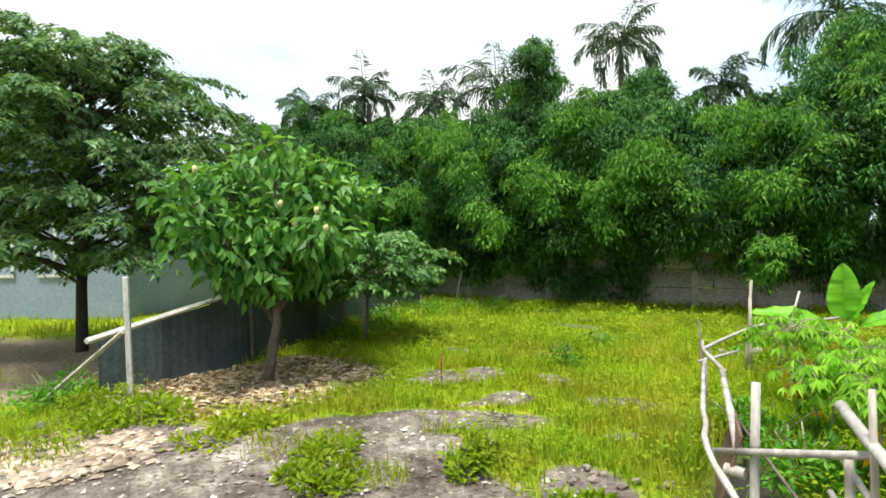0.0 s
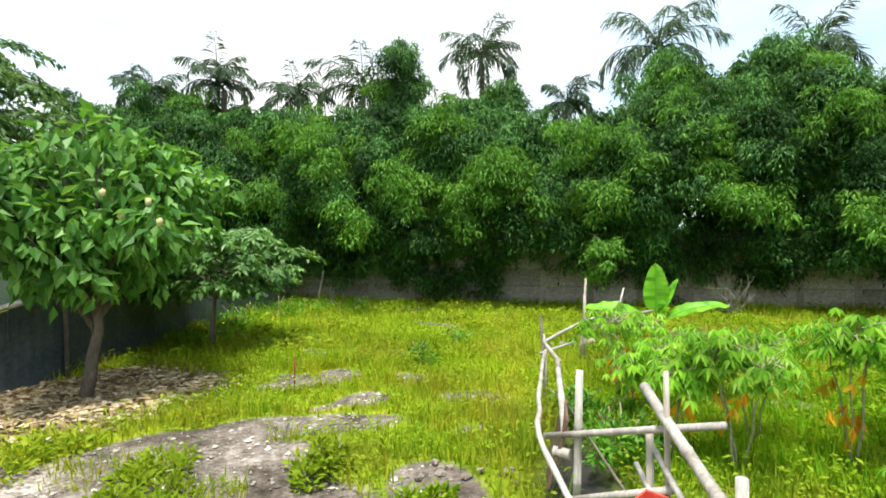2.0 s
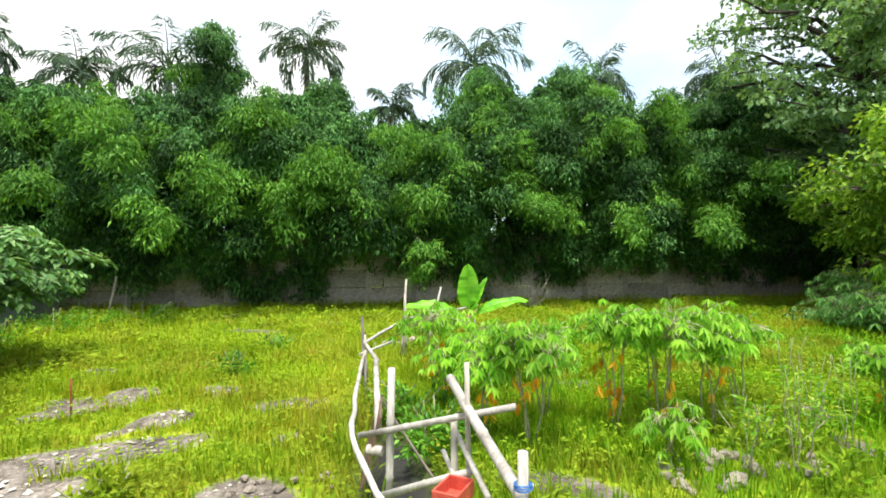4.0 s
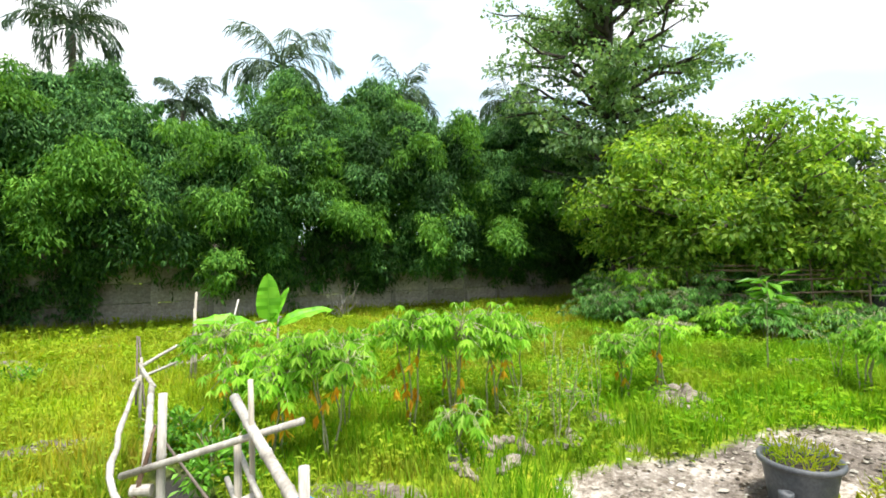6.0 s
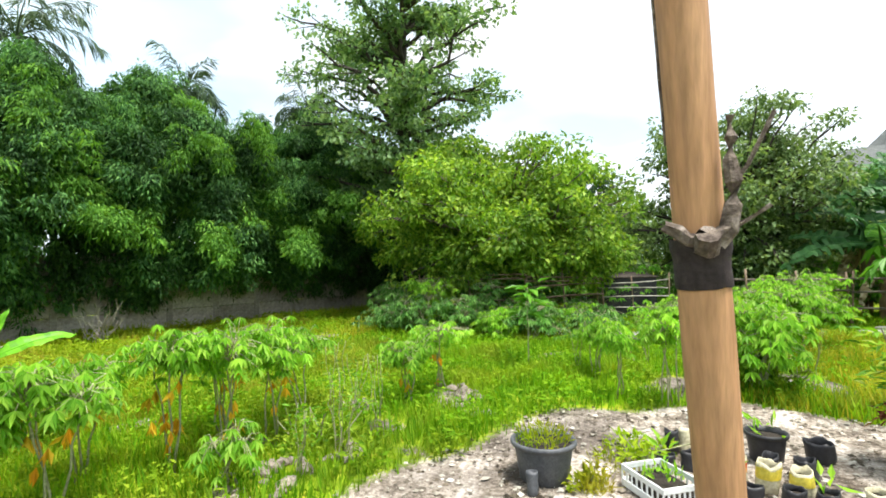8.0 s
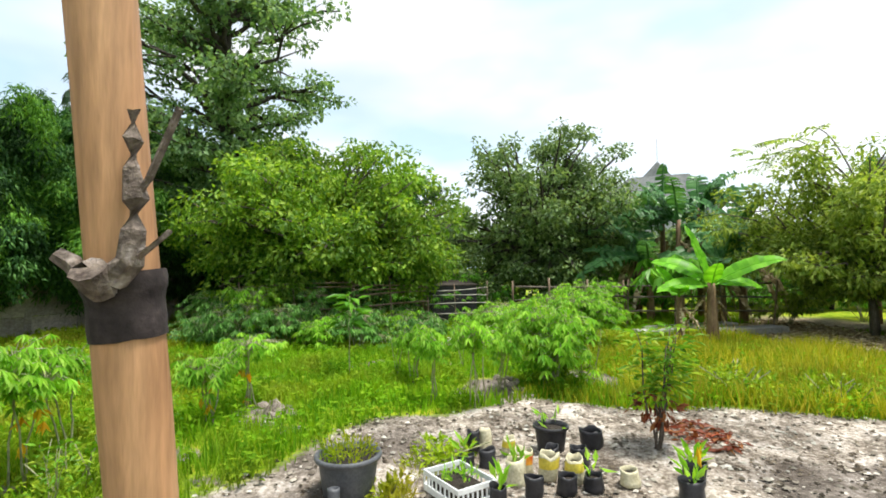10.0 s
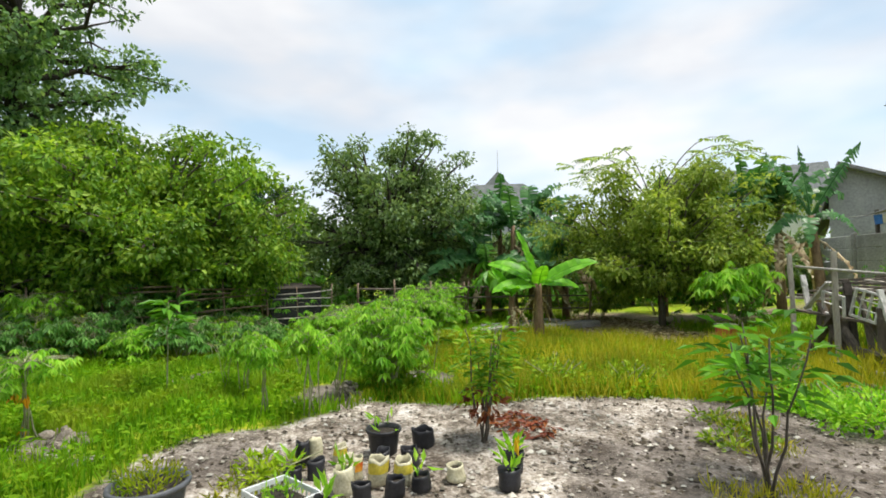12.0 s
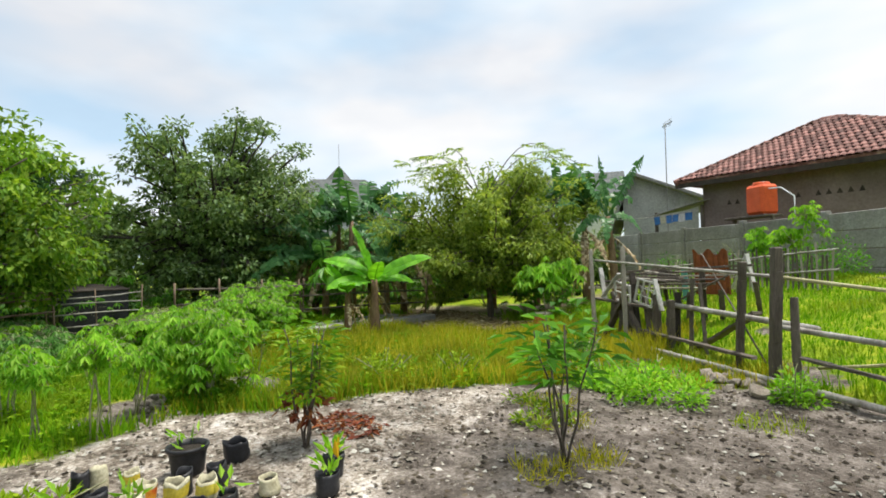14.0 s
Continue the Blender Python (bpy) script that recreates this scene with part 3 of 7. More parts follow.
BRIGHT = [((-1.0, 13.6, 2.9), 0.8), ((1.1, 12.5, 2.2), 0.6), ((2.2, 12.5, 3.3), 0.75), ((6.7, 10.3, 2.8), 0.6), ((6.5, 10.2, 1.5), 0.5), ((11.3, 8.3, 2.3), 0.5), ((9.3, 9.2, 2.7), 0.6), ((13.2, 7.0, 2.4), 0.6),
          ((9.1, 10.1, 4.2), 0.6), ((3.6, 13.2, 5.0), 0.8), ((9.1, 10.9, 5.2), 0.75), ((4.7, 11.8, 3.6), 0.6), ((-0.1, 14.8, 4.8), 0.7), ((10.9, 7.6, 2.1), 0.45), ((12.2, 6.4, 2.0), 0.5), ((11.3, 8.8, 4.6), 0.7),
          ((13.6, 5.9, 3.4), 0.55), ((12.9, 7.9, 5.3), 0.6), ((10.0, 9.2, 2.6), 0.5), ((6.0, 11.2, 4.4), 0.7), ((7.6, 10.4, 3.7), 0.6), ((0.4, 13.4, 3.9), 0.7)]
GROVE = np.random.default_rng(11)
for i, s in enumerate(np.arange(-3.6, 27.8, 1.45)):
    p = BACK_A + BACK_DIR * s - GROVE_N * GROVE.uniform(0.4, 0.8)
    mine = [q for q in BRIGHT if abs((np.array(q[0][:2]) - BACK_A) @ BACK_DIR - s) <= 0.725]
    h = 1.6 + (grove_top(s) - 1.6) * 0.97
    hang, foot = (12, 0.3) if 6.6 < s < 9.8 or s < 4.4 else (4, 1.35) if 9.8 <= s < 13.0 else (7, 1.0) if s < 6.6 else (9, 0.85)
    bamboo_clump(p[0], p[1], h, 0.9, 100 + i, tuple(GROVE_N), GROVE.uniform(1.3, 2.1), 13, hang, 0.2, mine, low=2.0 if 9.8 <= s < 13.0 else 1.55, curtain_low=foot)
for i, s in enumerate(np.arange(-4.0, 30.5, 1.7)):
    p = BACK_A + BACK_DIR * s - GROVE_N * GROVE.uniform(2.2, 3.2)
    bamboo_clump(p[0], p[1], 1.6 + (grove_top(s) - 1.6) * 1.08, 1.3, 200 + i, tuple(GROVE_N), 0.8, 20, 11, 0.05, (), 650, 1.6, 0.26, 0.065)
# the two tall slender clumps that stand out of the grove, and lesser ones
for i, (s, h) in enumerate([(7.35, 8.0), (7.0, 7.0), (10.5, 6.5), (15.3, 7.4), (18.1, 7.0), (-1.2, 7.2), (24.0, 7.2)]):
    p = BACK_A + BACK_DIR * s - GROVE_N * 0.9
    bamboo_clump(p[0], p[1], h, 0.42, 280 + i, tuple(GROVE_N), 0.35, 13, 0, 0.3, (), 2000, 3.4)
for i, (px, py) in enumerate([(19.6, 5.2), (20.6, 2.6), (18.2, 4.4), (21.5, 0.2)]):
    bamboo_clump(px, py, 5.0, 1.3, 260 + i, (-0.9, -0.43), 0.9, 14, 6, 0.05, (), 800, 0.9, 0.26, 0.065)


# ---- palms behind the bamboo ----
def palm(x, y, h, seed, size=2.0, label="tall grey-trunked palm with drooping fronds above the bamboo"):
    rng = np.random.default_rng(seed)
    t = thing("palm", x, y, 0, label, "palm tree", "palms behind the bamboo")
    tube("trunk", bend((0, 0, 0), (rng.normal(0, 0.15), rng.normal(0, 0.15), h - 0.3), 0, 10), np.linspace(0.17, 0.10, 10), BARK, t, 9)
    V = [tube_arrays(bend((0, 0, h - 0.3), (0.1, 0.05, h + size * 0.62), 0, 5), np.linspace(0.05, 0.006, 5), 5, False)]
    fronds, m = 16, 46
    for k in range(fronds):
        a = k * 2.4 + rng.normal(0, 0.25)
        e = radians(78 - 92 * k / fronds + rng.normal(0, 7))
        L = size * rng.uniform(0.95, 1.2)
        s = np.linspace(0, 1, m)
        fall = 0.30 + 0.42 * np.cos(e) ** 2
        turn_ = e - 3.3 * fall * s ** 1.4
        step = L / m
        p = np.stack([np.cos(a) * np.cumsum(np.cos(turn_)) * step, np.sin(a) * np.cumsum(np.cos(turn_)) * step, h + np.cumsum(np.sin(turn_)) * step], 1)
        V.append(tube_arrays(p, np.linspace(0.03, 0.006, m), 4, False))
        tg = unit(np.gradient(p, axis=0))
        side = unit(np.cross(tg, [0, 0, 1.0]) + 1e-4)
        for sg in (-1, 1):
            q = p[4:] + rng.normal(0, 0.03, (m - 4, 3))
            d = side[4:] * sg * 0.75 + tg[4:] * 0.75 + np.array([0, 0, -0.55]) + rng.normal(0, 0.14, (m - 4, 3))
            ll = size * 0.30 * (0.35 + np.sin(np.linspace(0.35, 2.75, m - 4))) * rng.uniform(0.8, 1.1, m - 4)
            V.append(leaf_arrays(q, d, np.tile([0, 0, 1.0], (m - 4, 1)) + rng.normal(0, 0.4, (m - 4, 3)), ll, 0.05, 0.1, 0.32))
    v, f = join_arrays(V)
    mesh_from("crown", v, f, PALM_LEAF, t)
    return t


for i, (x, y, h, size) in enumerate([(6.9, 19.9, 9.5, 1.9), (12.9, 16.7, 9.2, 2.5), (2.1, 20.9, 8.1, 2.2), (10.0, 18.5, 7.4, 1.35), (-0.6, 21.0, 7.6, 1.5), (-3.4, 20.7, 7.9, 1.6), (-5.6, 20.2, 7.2, 1.3), (16.4, 13.3, 8.1, 1.85), (18.9, 9.7, 7.7, 1.6)]):
    palm(x, y, h, 300 + i, size)
for i, (x, y, h, size) in enumerate([(34.3, -0.9, 6.6, 1.5), (34.2, -2.7, 6.4, 1.4), (33.0, 2.6, 7.2, 1.3)]):
    palm(x, y, h, 320 + i, size, "distant pale palm behind the fences and garden trees")


# ---- broad trees ----
def limb_tree(name, label, x, y, trunk_h, trunk_r, limbs, leaf, per, L, W, clump, seed, bark=BARK, droop=0.4, category="tree", subs=5, shell=0.4, trunk_lean=(0, 0)):
    """Trunk, limbs that end in flat or round leaf clumps; limbs are (azimuth, start height, end height, reach)."""
    rng = np.random.default_rng(seed)
    t = thing(name, x, y, float(ground_z(x, y)) - 0.03, label, category)
    top = np.array([trunk_lean[0], trunk_lean[1], trunk_h])
    items = [tube_arrays(bend((0, 0, 0), top, 0, 9, trunk_r * 0.25, rng), np.linspace(trunk_r, trunk_r * 0.4, 9), 9)]
    clumps = []
    for az, z0, z1, reach in limbs:
        a = radians(az)
        b0 = top * (z0 / trunk_h)
        e = np.array([np.cos(a) * reach + b0[0], np.sin(a) * reach + b0[1], z1])
        p = bend(b0, e, -0.06 * reach, 8, 0.03 * reach, rng)
        items.append(tube_arrays(p, np.linspace(trunk_r * 0.45, trunk_r * 0.08, 8), 6))
        for j in range(subs):
            s = rng.uniform(0.35, 1.05)
            q = p[min(7, int(s * 7))] + rng.normal(0, 0.24, 3) * np.array([1, 1, 0.4]) * (0.4 + reach * 0.35)
            items.append(tube_arrays(bend(p[min(6, int(s * 6))], q, 0, 4), np.linspace(trunk_r * 0.14, trunk_r * 0.05, 4), 4, False))
            r = rng.uniform(0.75, 1.25)
            clumps.append((q, (clump[0] * r, clump[0] * r, clump[1] * r)))
        clumps.append((p[-1], (clump[0] * 0.8, clump[0] * 0.8, clump[1])))
    v, f = join_arrays(items)
    mesh_from("trunk", v, f, bark, t, smooth=True)
    crown("crown", t, rng, clumps, per, L, W, leaf, droop, shell)
    return t


def tier_tree(name, label, x, y, trunk_h, trunk_r, tiers, leaf, L, W, seed, bark, category="tree", twigs=22, per=24, reach=0.5, jitter=0.1):
    """Limbs in flat tiers, each with side twigs lined with leaves lying flat and drooping at the ends; tiers are (height, radius, limbs)."""
    rng = np.random.default_rng(seed)
    t = thing(name, x, y, float(ground_z(x, y)) - 0.03, label, category)
    items = [tube_arrays(bend((0, 0, 0), (0.1, -0.05, trunk_h), 0, 9, trunk_r * 0.3, rng), np.linspace(trunk_r, trunk_r * 0.35, 9), 9)]
    P, D, N = [], [], []
    for level, R, count in tiers:
        for k in range(count):
            z = level + rng.normal(0, jitter)
            a = 2 * np.pi * (k + rng.uniform(0, 1)) / count
            r, rise = R * rng.uniform(0.65, 1.05), R * rng.uniform(0.05, 0.2)
            s = np.linspace(0, 1, 10)
            z0 = min(z - 0.25 * R * 0.6, trunk_h * 0.97)
            zz = z0 + (z + rise - z0) * np.sin(s * 1.57) - 0.42 * R * 0.35 * s ** 3
            p = np.stack([np.cos(a) * r * s, np.sin(a) * r * s, zz], 1)
            items.append(tube_arrays(p, np.linspace(trunk_r * 0.3, 0.006, 10), 5, False))
            along = np.array([np.cos(a), np.sin(a), 0.0])
            across = np.array([-np.sin(a), np.cos(a), 0.0])
            for j in range(twigs):
                q = 0.22 + 0.8 * (j + rng.random()) / twigs
                c = np.array([np.interp(min(q, 1), s, p[:, m]) for m in range(3)]) + [0, 0, rng.normal(0, 0.04)]
                d = unit(along * rng.uniform(0.35, 1.0) + across * rng.choice((-1, 1)) * rng.uniform(0.3, 1.0))
                ln = reach * rng.uniform(0.6, 1.3) * (1.15 - 0.4 * q)
                u = rng.uniform(0.08, 1.0, per)[:, None]
                sd = np.cross(d, [0, 0, 1.0])
                sg = rng.choice((-1, 1), per)[:, None]
                P.append(c + d * ln * u - np.array([0, 0, 1.0]) * (0.32 * ln * u ** 2) + rng.normal(0, 0.02, (per, 3)))
                D.append(d * 0.6 + sd * sg * 0.9 + np.array([0, 0, -0.3]) - np.array([0, 0, 0.5]) * u + rng.normal(0, 0.22, (per, 3)))
                N.append(np.array([0, 0, 1.0]) + d * 0.3 * u + rng.normal(0, 0.25, (per, 3)))
    v, f = join_arrays(items)
    mesh_from("trunk", v, f, bark, t, smooth=True)
    P, D, N = np.vstack(P), np.vstack(D), np.vstack(N)
    k = rng.uniform(0.7, 1.25, len(P))
    v, f = leaf_arrays(P, D, N, L * k, W * k)
    mesh_from("crown", v, f, leaf, t)
    return t


def dome(rng, n, z0, z1, R, start, power=0.5):
    """Limbs that fill a rounded crown from z0 to z1 with radius R."""
    out = []
    for k in range(n):
        u = rng.uniform(-0.95, 0.98)
        z = (z0 + z1) / 2 + u * (z1 - z0) / 2
        out.append((rng.uniform(0, 360), rng.uniform(start * 0.5, start), z, R * (1 - abs(u) ** 2.2) ** power * rng.uniform(0.55, 1.0)))
    return out


rng = np.random.default_rng(21)
tier_tree("layered_tree", "spreading tree with dark layered fine foliage and a slim dark trunk", -6.1, 8.3, 4.5, 0.095,
          [(1.75, 3.0, 12), (2.2, 3.3, 13), (2.65, 3.4, 14), (3.05, 3.4, 14), (3.45, 3.3, 14), (3.85, 3.2, 13), (4.2, 2.9, 12), (4.55, 2.3, 11), (4.9, 1.7, 9), (5.2, 1.0, 6)],
          LAYER_LEAF, 0.115, 0.052, 31, DARK_BARK)
NONI = limb_tree("noni_tree", "small tree with large glossy green leaves and a thin crooked trunk", -2.3, 6.3, 2.1, 0.07,
          dome(rng, 44, 1.6, 2.85, 1.3, 1.45), NONI_LEAF, 520, 0.175, 0.095, (0.28, 0.2), 32, BARK, 0.9, subs=4, trunk_lean=(0.25, 0.1))
for k in range(5):
    bm = bmesh.new()
    bmesh.ops.create_icosphere(bm, subdivisions=2, radius=1.0, matrix=pose(0.45 + 0.75 * math.sin(k * 2.3), -0.95 + 0.2 * math.cos(k * 1.7), 2.2 + 0.35 * math.sin(k * 4.1)) @ Matrix.Diagonal((0.03, 0.03, 0.042, 1)))
    for q in bm.verts:
        q.co += q.normal * 0.006 * math.sin(q.co.x * 190) * math.cos(q.co.z * 170)
    part("fruit", bm, CREAM_FRUIT, NONI, "pale yellow knobbly fruit", True)
tier_tree("leafy_shrub", "low spreading shrub with pale layered leaves beside the metal fence", -1.5, 8.9, 1.6, 0.05,
          [(1.1, 1.25, 8), (1.3, 1.5, 10), (1.5, 1.5, 10), (1.72, 1.3, 9), (1.95, 0.9, 7)], SHRUB_LEAF, 0.12, 0.055, 33, BARK, "shrub", 16, 18, 0.42)
limb_tree("kapok_tree", "tall open tree with tiered branches of grey-green leaves", 16.1, 4.7, 10.0, 0.2,
          [(rng.uniform(0, 360), max(1.5, z - 1.1), z + rng.uniform(-0.2, 0.4), (4.6 if 5.0 < z < 9.4 else 3.0) * rng.uniform(0.3, 1.0)) for z in np.linspace(3.2, 11.2, 74)],
          KAPOK_LEAF, 480, 0.16, 0.10, (0.42, 0.15), 34, DARK_BARK, 0.4, subs=8)
limb_tree("starfruit_tree", "broad rounded bushy tree with yellowish-green leaves", 14.3, 1.4, 3.2, 0.16,
          dome(rng, 125, 0.35, 5.0, 3.8, 2.2), STARFRUIT_LEAF, 820, 0.135, 0.072, (0.44, 0.28), 35, BARK, 0.55, subs=5)
limb_tree("star_apple_tree", "dense dark-leaved tree with an uneven rounded crown", 16.5, -5.1, 4.4, 0.16,
          dome(rng, 120, 0.4, 6.2, 3.4, 3.2), DARK_LEAF, 640, 0.14, 0.075, (0.38, 0.22), 36, DARK_BARK, 0.35, subs=5)
limb_tree("acacia_tree", "loose yellow-green tree with feathery arching branches on top", 10.8, -10.9, 3.0, 0.1,
          dome(rng, 96, 0.9, 4.15, 3.4, 1.8), ACACIA_LEAF, 760, 0.13, 0.058, (0.42, 0.22), 37, BARK, 0.45, subs=5)


def spray_branch(parent, base, az, reach, rise, seed):
    """A long arching twig with feathery rows of leaflets."""
    r = np.random.default_rng(seed)
    a = radians(az)
    s = np.linspace(0, 1, 12)
    p = np.array(base) + np.stack([np.cos(a) * reach * s, np.sin(a) * reach * s, rise * np.sin(s * 2.2)], 1)
    tube("twig", p, np.linspace(0.02, 0.005, 12), BARK, parent, 5)
    P, D = [], []
    fwd, side = np.array([np.cos(a), np.sin(a), 0]), np.array([-np.sin(a), np.cos(a), 0])
    for i in range(3, 12, 2):
        for sg in (-1, 1):
            d = unit(fwd * r.uniform(0.3, 1.0) + side * sg * r.uniform(0.5, 1.0) + [0, 0, r.uniform(-0.35, 0.2)])
            across = unit(np.cross(d, [0, 0, 1.0]))
            for j in np.linspace(0.06, r.uniform(0.45, 0.65), 8):
                for e in (-1, 1):
                    P.append(p[i] + d * j + [0, 0, -0.22 * j * j])
                    D.append(across * e + d * 0.35 + r.normal(0, 0.15, 3) + [0, 0, -0.45])
    P, D = np.array(P), np.array(D)
    v, f = leaf_arrays(P, D, np.tile([0, 0, 1.0], (len(P), 1)) + r.normal(0, 0.3, P.shape), 0.13, 0.05)
    tagged(mesh_from("leaf_spray", v, f, OLIVE_LEAF, parent), kind="stuff")


TOP_SHRUB = thing("feathery_tree", 10.5, -10.6, 0.0, "thin tree with feathery pale branches arching over the shrubs", "tree")
tube("trunk", bend((0, 0, 0), (0.1, 0.1, 3.3), 0, 8), np.linspace(0.07, 0.035, 8), BARK, TOP_SHRUB, 7)
for i, az in enumerate((40, 62, -120, -142, 100, 200, 20)):
    spray_branch(TOP_SHRUB, (0.1, 0.1, 3.2), az, 1.7 + 0.3 * (i % 4), 1.15 + 0.15 * (i % 3), 800 + i)
FAR = limb_tree("distant_tree", "distant dark green tree beyond the fences", 24.0, -1.5, 4.2, 0.2,
                dome(rng, 30, 0.6, 4.6, 3.2, 2.4), DARK_LEAF, 75, 0.36, 0.2, (0.8, 0.6), 38, DARK_BARK, 0.4)
tagged(FAR, group="distant trees")
for i, (x, y, k) in enumerate([(27, -7, 0.95), (30, 3, 1.1), (27, -12, 0.9), (20, -15, 0.7), (34, -3, 1.0), (26, -18, 0.85), (18, -19, 0.7), (24, 9, 1.1), (13, -18, 0.62), (31, -23, 0.9), (20.5, -8.5, 0.75), (22, -11.5, 0.75), (19, -12.8, 0.7), (17.0, -15.5, 0.62), (-14, 24, 1.0), (-9, 22, 0.9), (-20, 18, 1.0)]):
    o = copy_thing(FAR, pose(x, y, 0, 0, 0, 47 * i))
    o.scale = (k, k, k)


# ---- cassava and small plants ----
def cassava(x, y, h, w, seed, stems=4, yellow=3, leaf=CASSAVA_LEAF, count=24, size=0.15, name="cassava_plant", label="bright green cassava plant with thin bare stems and hanging fingered leaves", group="cassava row", width=0.27, bushy=False):
    rng = np.random.default_rng(seed)
    z = float(ground_z(x, y))
    t = thing(name, x, y, z, label, "plant", group)
    P, D, N, LL, YP, YD = [], [], [], [], [], []
    pet = []
    for k in range(stems):
        a = rng.uniform(0, 2 * np.pi)
        top = np.array([np.cos(a) * w * 0.3 * rng.uniform(0.3, 1), np.sin(a) * w * 0.3 * rng.uniform(0.3, 1), h * (rng.uniform(0.35, 0.95) if bushy else rng.uniform(0.78, 0.95))])
        if bushy:
            top[:2] *= 1.5 - 0.5 * top[2] / h
        base = np.array([rng.normal(0, 0.04), rng.normal(0, 0.04), -0.02])
        tube("stem", bend(base, top, 0.0, 6, 0.012, rng), np.linspace(0.010, 0.005, 6), GREEN_STEM, t, 5)
        for j in range(count // stems + 2):
            b = rng.uniform(0, 2 * np.pi)
            r = w * 0.36 * rng.uniform(0.25, 1.0)
            c = top + np.array([np.cos(b) * r, np.sin(b) * r, h * 0.13 - r * 0.35 + rng.normal(0, 0.05) - 0.18 * h * rng.random() ** 2])
            pet.append(tube_arrays(np.array([top - [0, 0, h * 0.1 * rng.random()], (top + c) / 2 + [0, 0, 0.03], c]), [0.004, 0.003, 0.002], 3, False))
            out = np.array([np.cos(b), np.sin(b), 0])
            sd = np.array([-np.sin(b), np.cos(b), 0])
            k6 = 7
            th = np.linspace(-2.2, 2.2, k6)
            d = out * np.cos(th)[:, None] + sd * np.sin(th)[:, None] + np.array([0, 0, -0.75]) + rng.normal(0, 0.12, (k6, 3))
            P.append(np.tile(c, (k6, 1))), D.append(d), N.append(np.tile(out * 0.5 + [0, 0, 0.9], (k6, 1)))
            LL.append(size * rng.uniform(0.8, 1.25) * (0.65 + 0.35 * np.cos(th * 0.6)))
        if rng.random() < 0.8:
            for j in range(yellow):
                s = rng.uniform(0.3, 0.75)
                c = base + (top - base) * s + rng.normal(0, 0.05, 3)
                YP.append(np.tile(c, (4, 1)))
                YD.append(rng.normal(0, 0.3, (4, 3)) + [0, 0, -1.0])
    P, D, N, LL = np.vstack(P), np.vstack(D), np.vstack(N), np.concatenate(LL)
    v, f = leaf_arrays(P, D, N, LL, LL * width, 0.12, 0.22)
    mesh_from("foliage", v, f, leaf, t)
    v, f = join_arrays(pet)
    mesh_from("leaf_stalk", v, f, GREEN_STEM, t)
    if YP and yellow:
        YP, YD = np.vstack(YP), np.vstack(YD)
        v, f = leaf_arrays(YP, YD, rng.normal(size=YP.shape), 0.12, 0.04)
        mesh_from("yellow_leaves", v, f, YELLOW_LEAF, t, "wilted orange-yellow leaves")
    return t


for i, (x, y, h, w, st, ye) in enumerate([
        (3.37, 4.93, 0.9, 0.95, 4, 2), (3.0, 4.1, 0.7, 0.8, 4, 1), (3.9, 4.4, 0.7, 0.8, 4, 1), (3.0, 2.97, 0.95, 0.7, 3, 2), (2.75, 3.3, 0.75, 0.6, 3, 2), (3.5, 3.3, 0.85, 0.7, 3, 1),
        (3.74, 2.75, 1.1, 0.65, 4, 3), (4.15, 2.5, 1.05, 0.8, 4, 2), (4.52, 2.37, 1.05, 0.65, 3, 1), (5.1, 2.4, 0.95, 0.8, 3, 1), (4.6, 2.9, 0.95, 0.7, 3, 1), (3.6, 2.15, 0.42, 0.5, 3, 0),
        (6.45, 1.25, 0.87, 1.1, 5, 1), (6.0, 1.5, 0.7, 0.7, 4, 1), (6.3, -1.3, 0.95, 0.6, 4, 0), (6.9, -1.7, 0.75, 0.55, 4, 0), (6.55, -0.85, 0.8, 0.5, 3, 0),
        (7.5, -0.6, 0.75, 0.6, 4, 0)]):
    cassava(x, y, h, w, 500 + i, st, ye, CASSAVA_LEAF, 120 if h > 0.6 else 40, 0.10, width=0.28)
for i, (x, y, h, w) in enumerate([(12.7, -4.9, 1.25, 1.7), (12.0, -4.0, 1.1, 1.5), (12.9, -2.8, 0.9, 1.6), (11.6, -3.3, 0.8, 1.3), (10.2, -4.1, 1.05, 1.3), (13.4, -5.8, 1.3, 1.5), (11.4, -2.2, 0.7, 1.2), (7.0, -2.4, 1.05, 1.15)]):
    cassava(x, y, h, w, 560 + i, 11, 0, CASSAVA_LEAF, 330, 0.125, width=0.34, bushy=True)
for i, (x, y, h, w) in enumerate([(11.9, 2.6, 1.3, 1.5), (11.3, 1.8, 1.0, 1.4), (11.9, 0.9, 1.2, 1.5), (12.0, -0.2, 0.8, 1.3), (12.3, -1.1, 0.6, 1.1), (12.6, 3.3, 1.1, 1.4), (10.9, 1.2, 0.7, 0.9)]):
    cassava(x, y, h, w, 580 + i, 9, 0, NONI_LEAF if i % 3 else CASSAVA_LEAF, 170, 0.15, bushy=True)


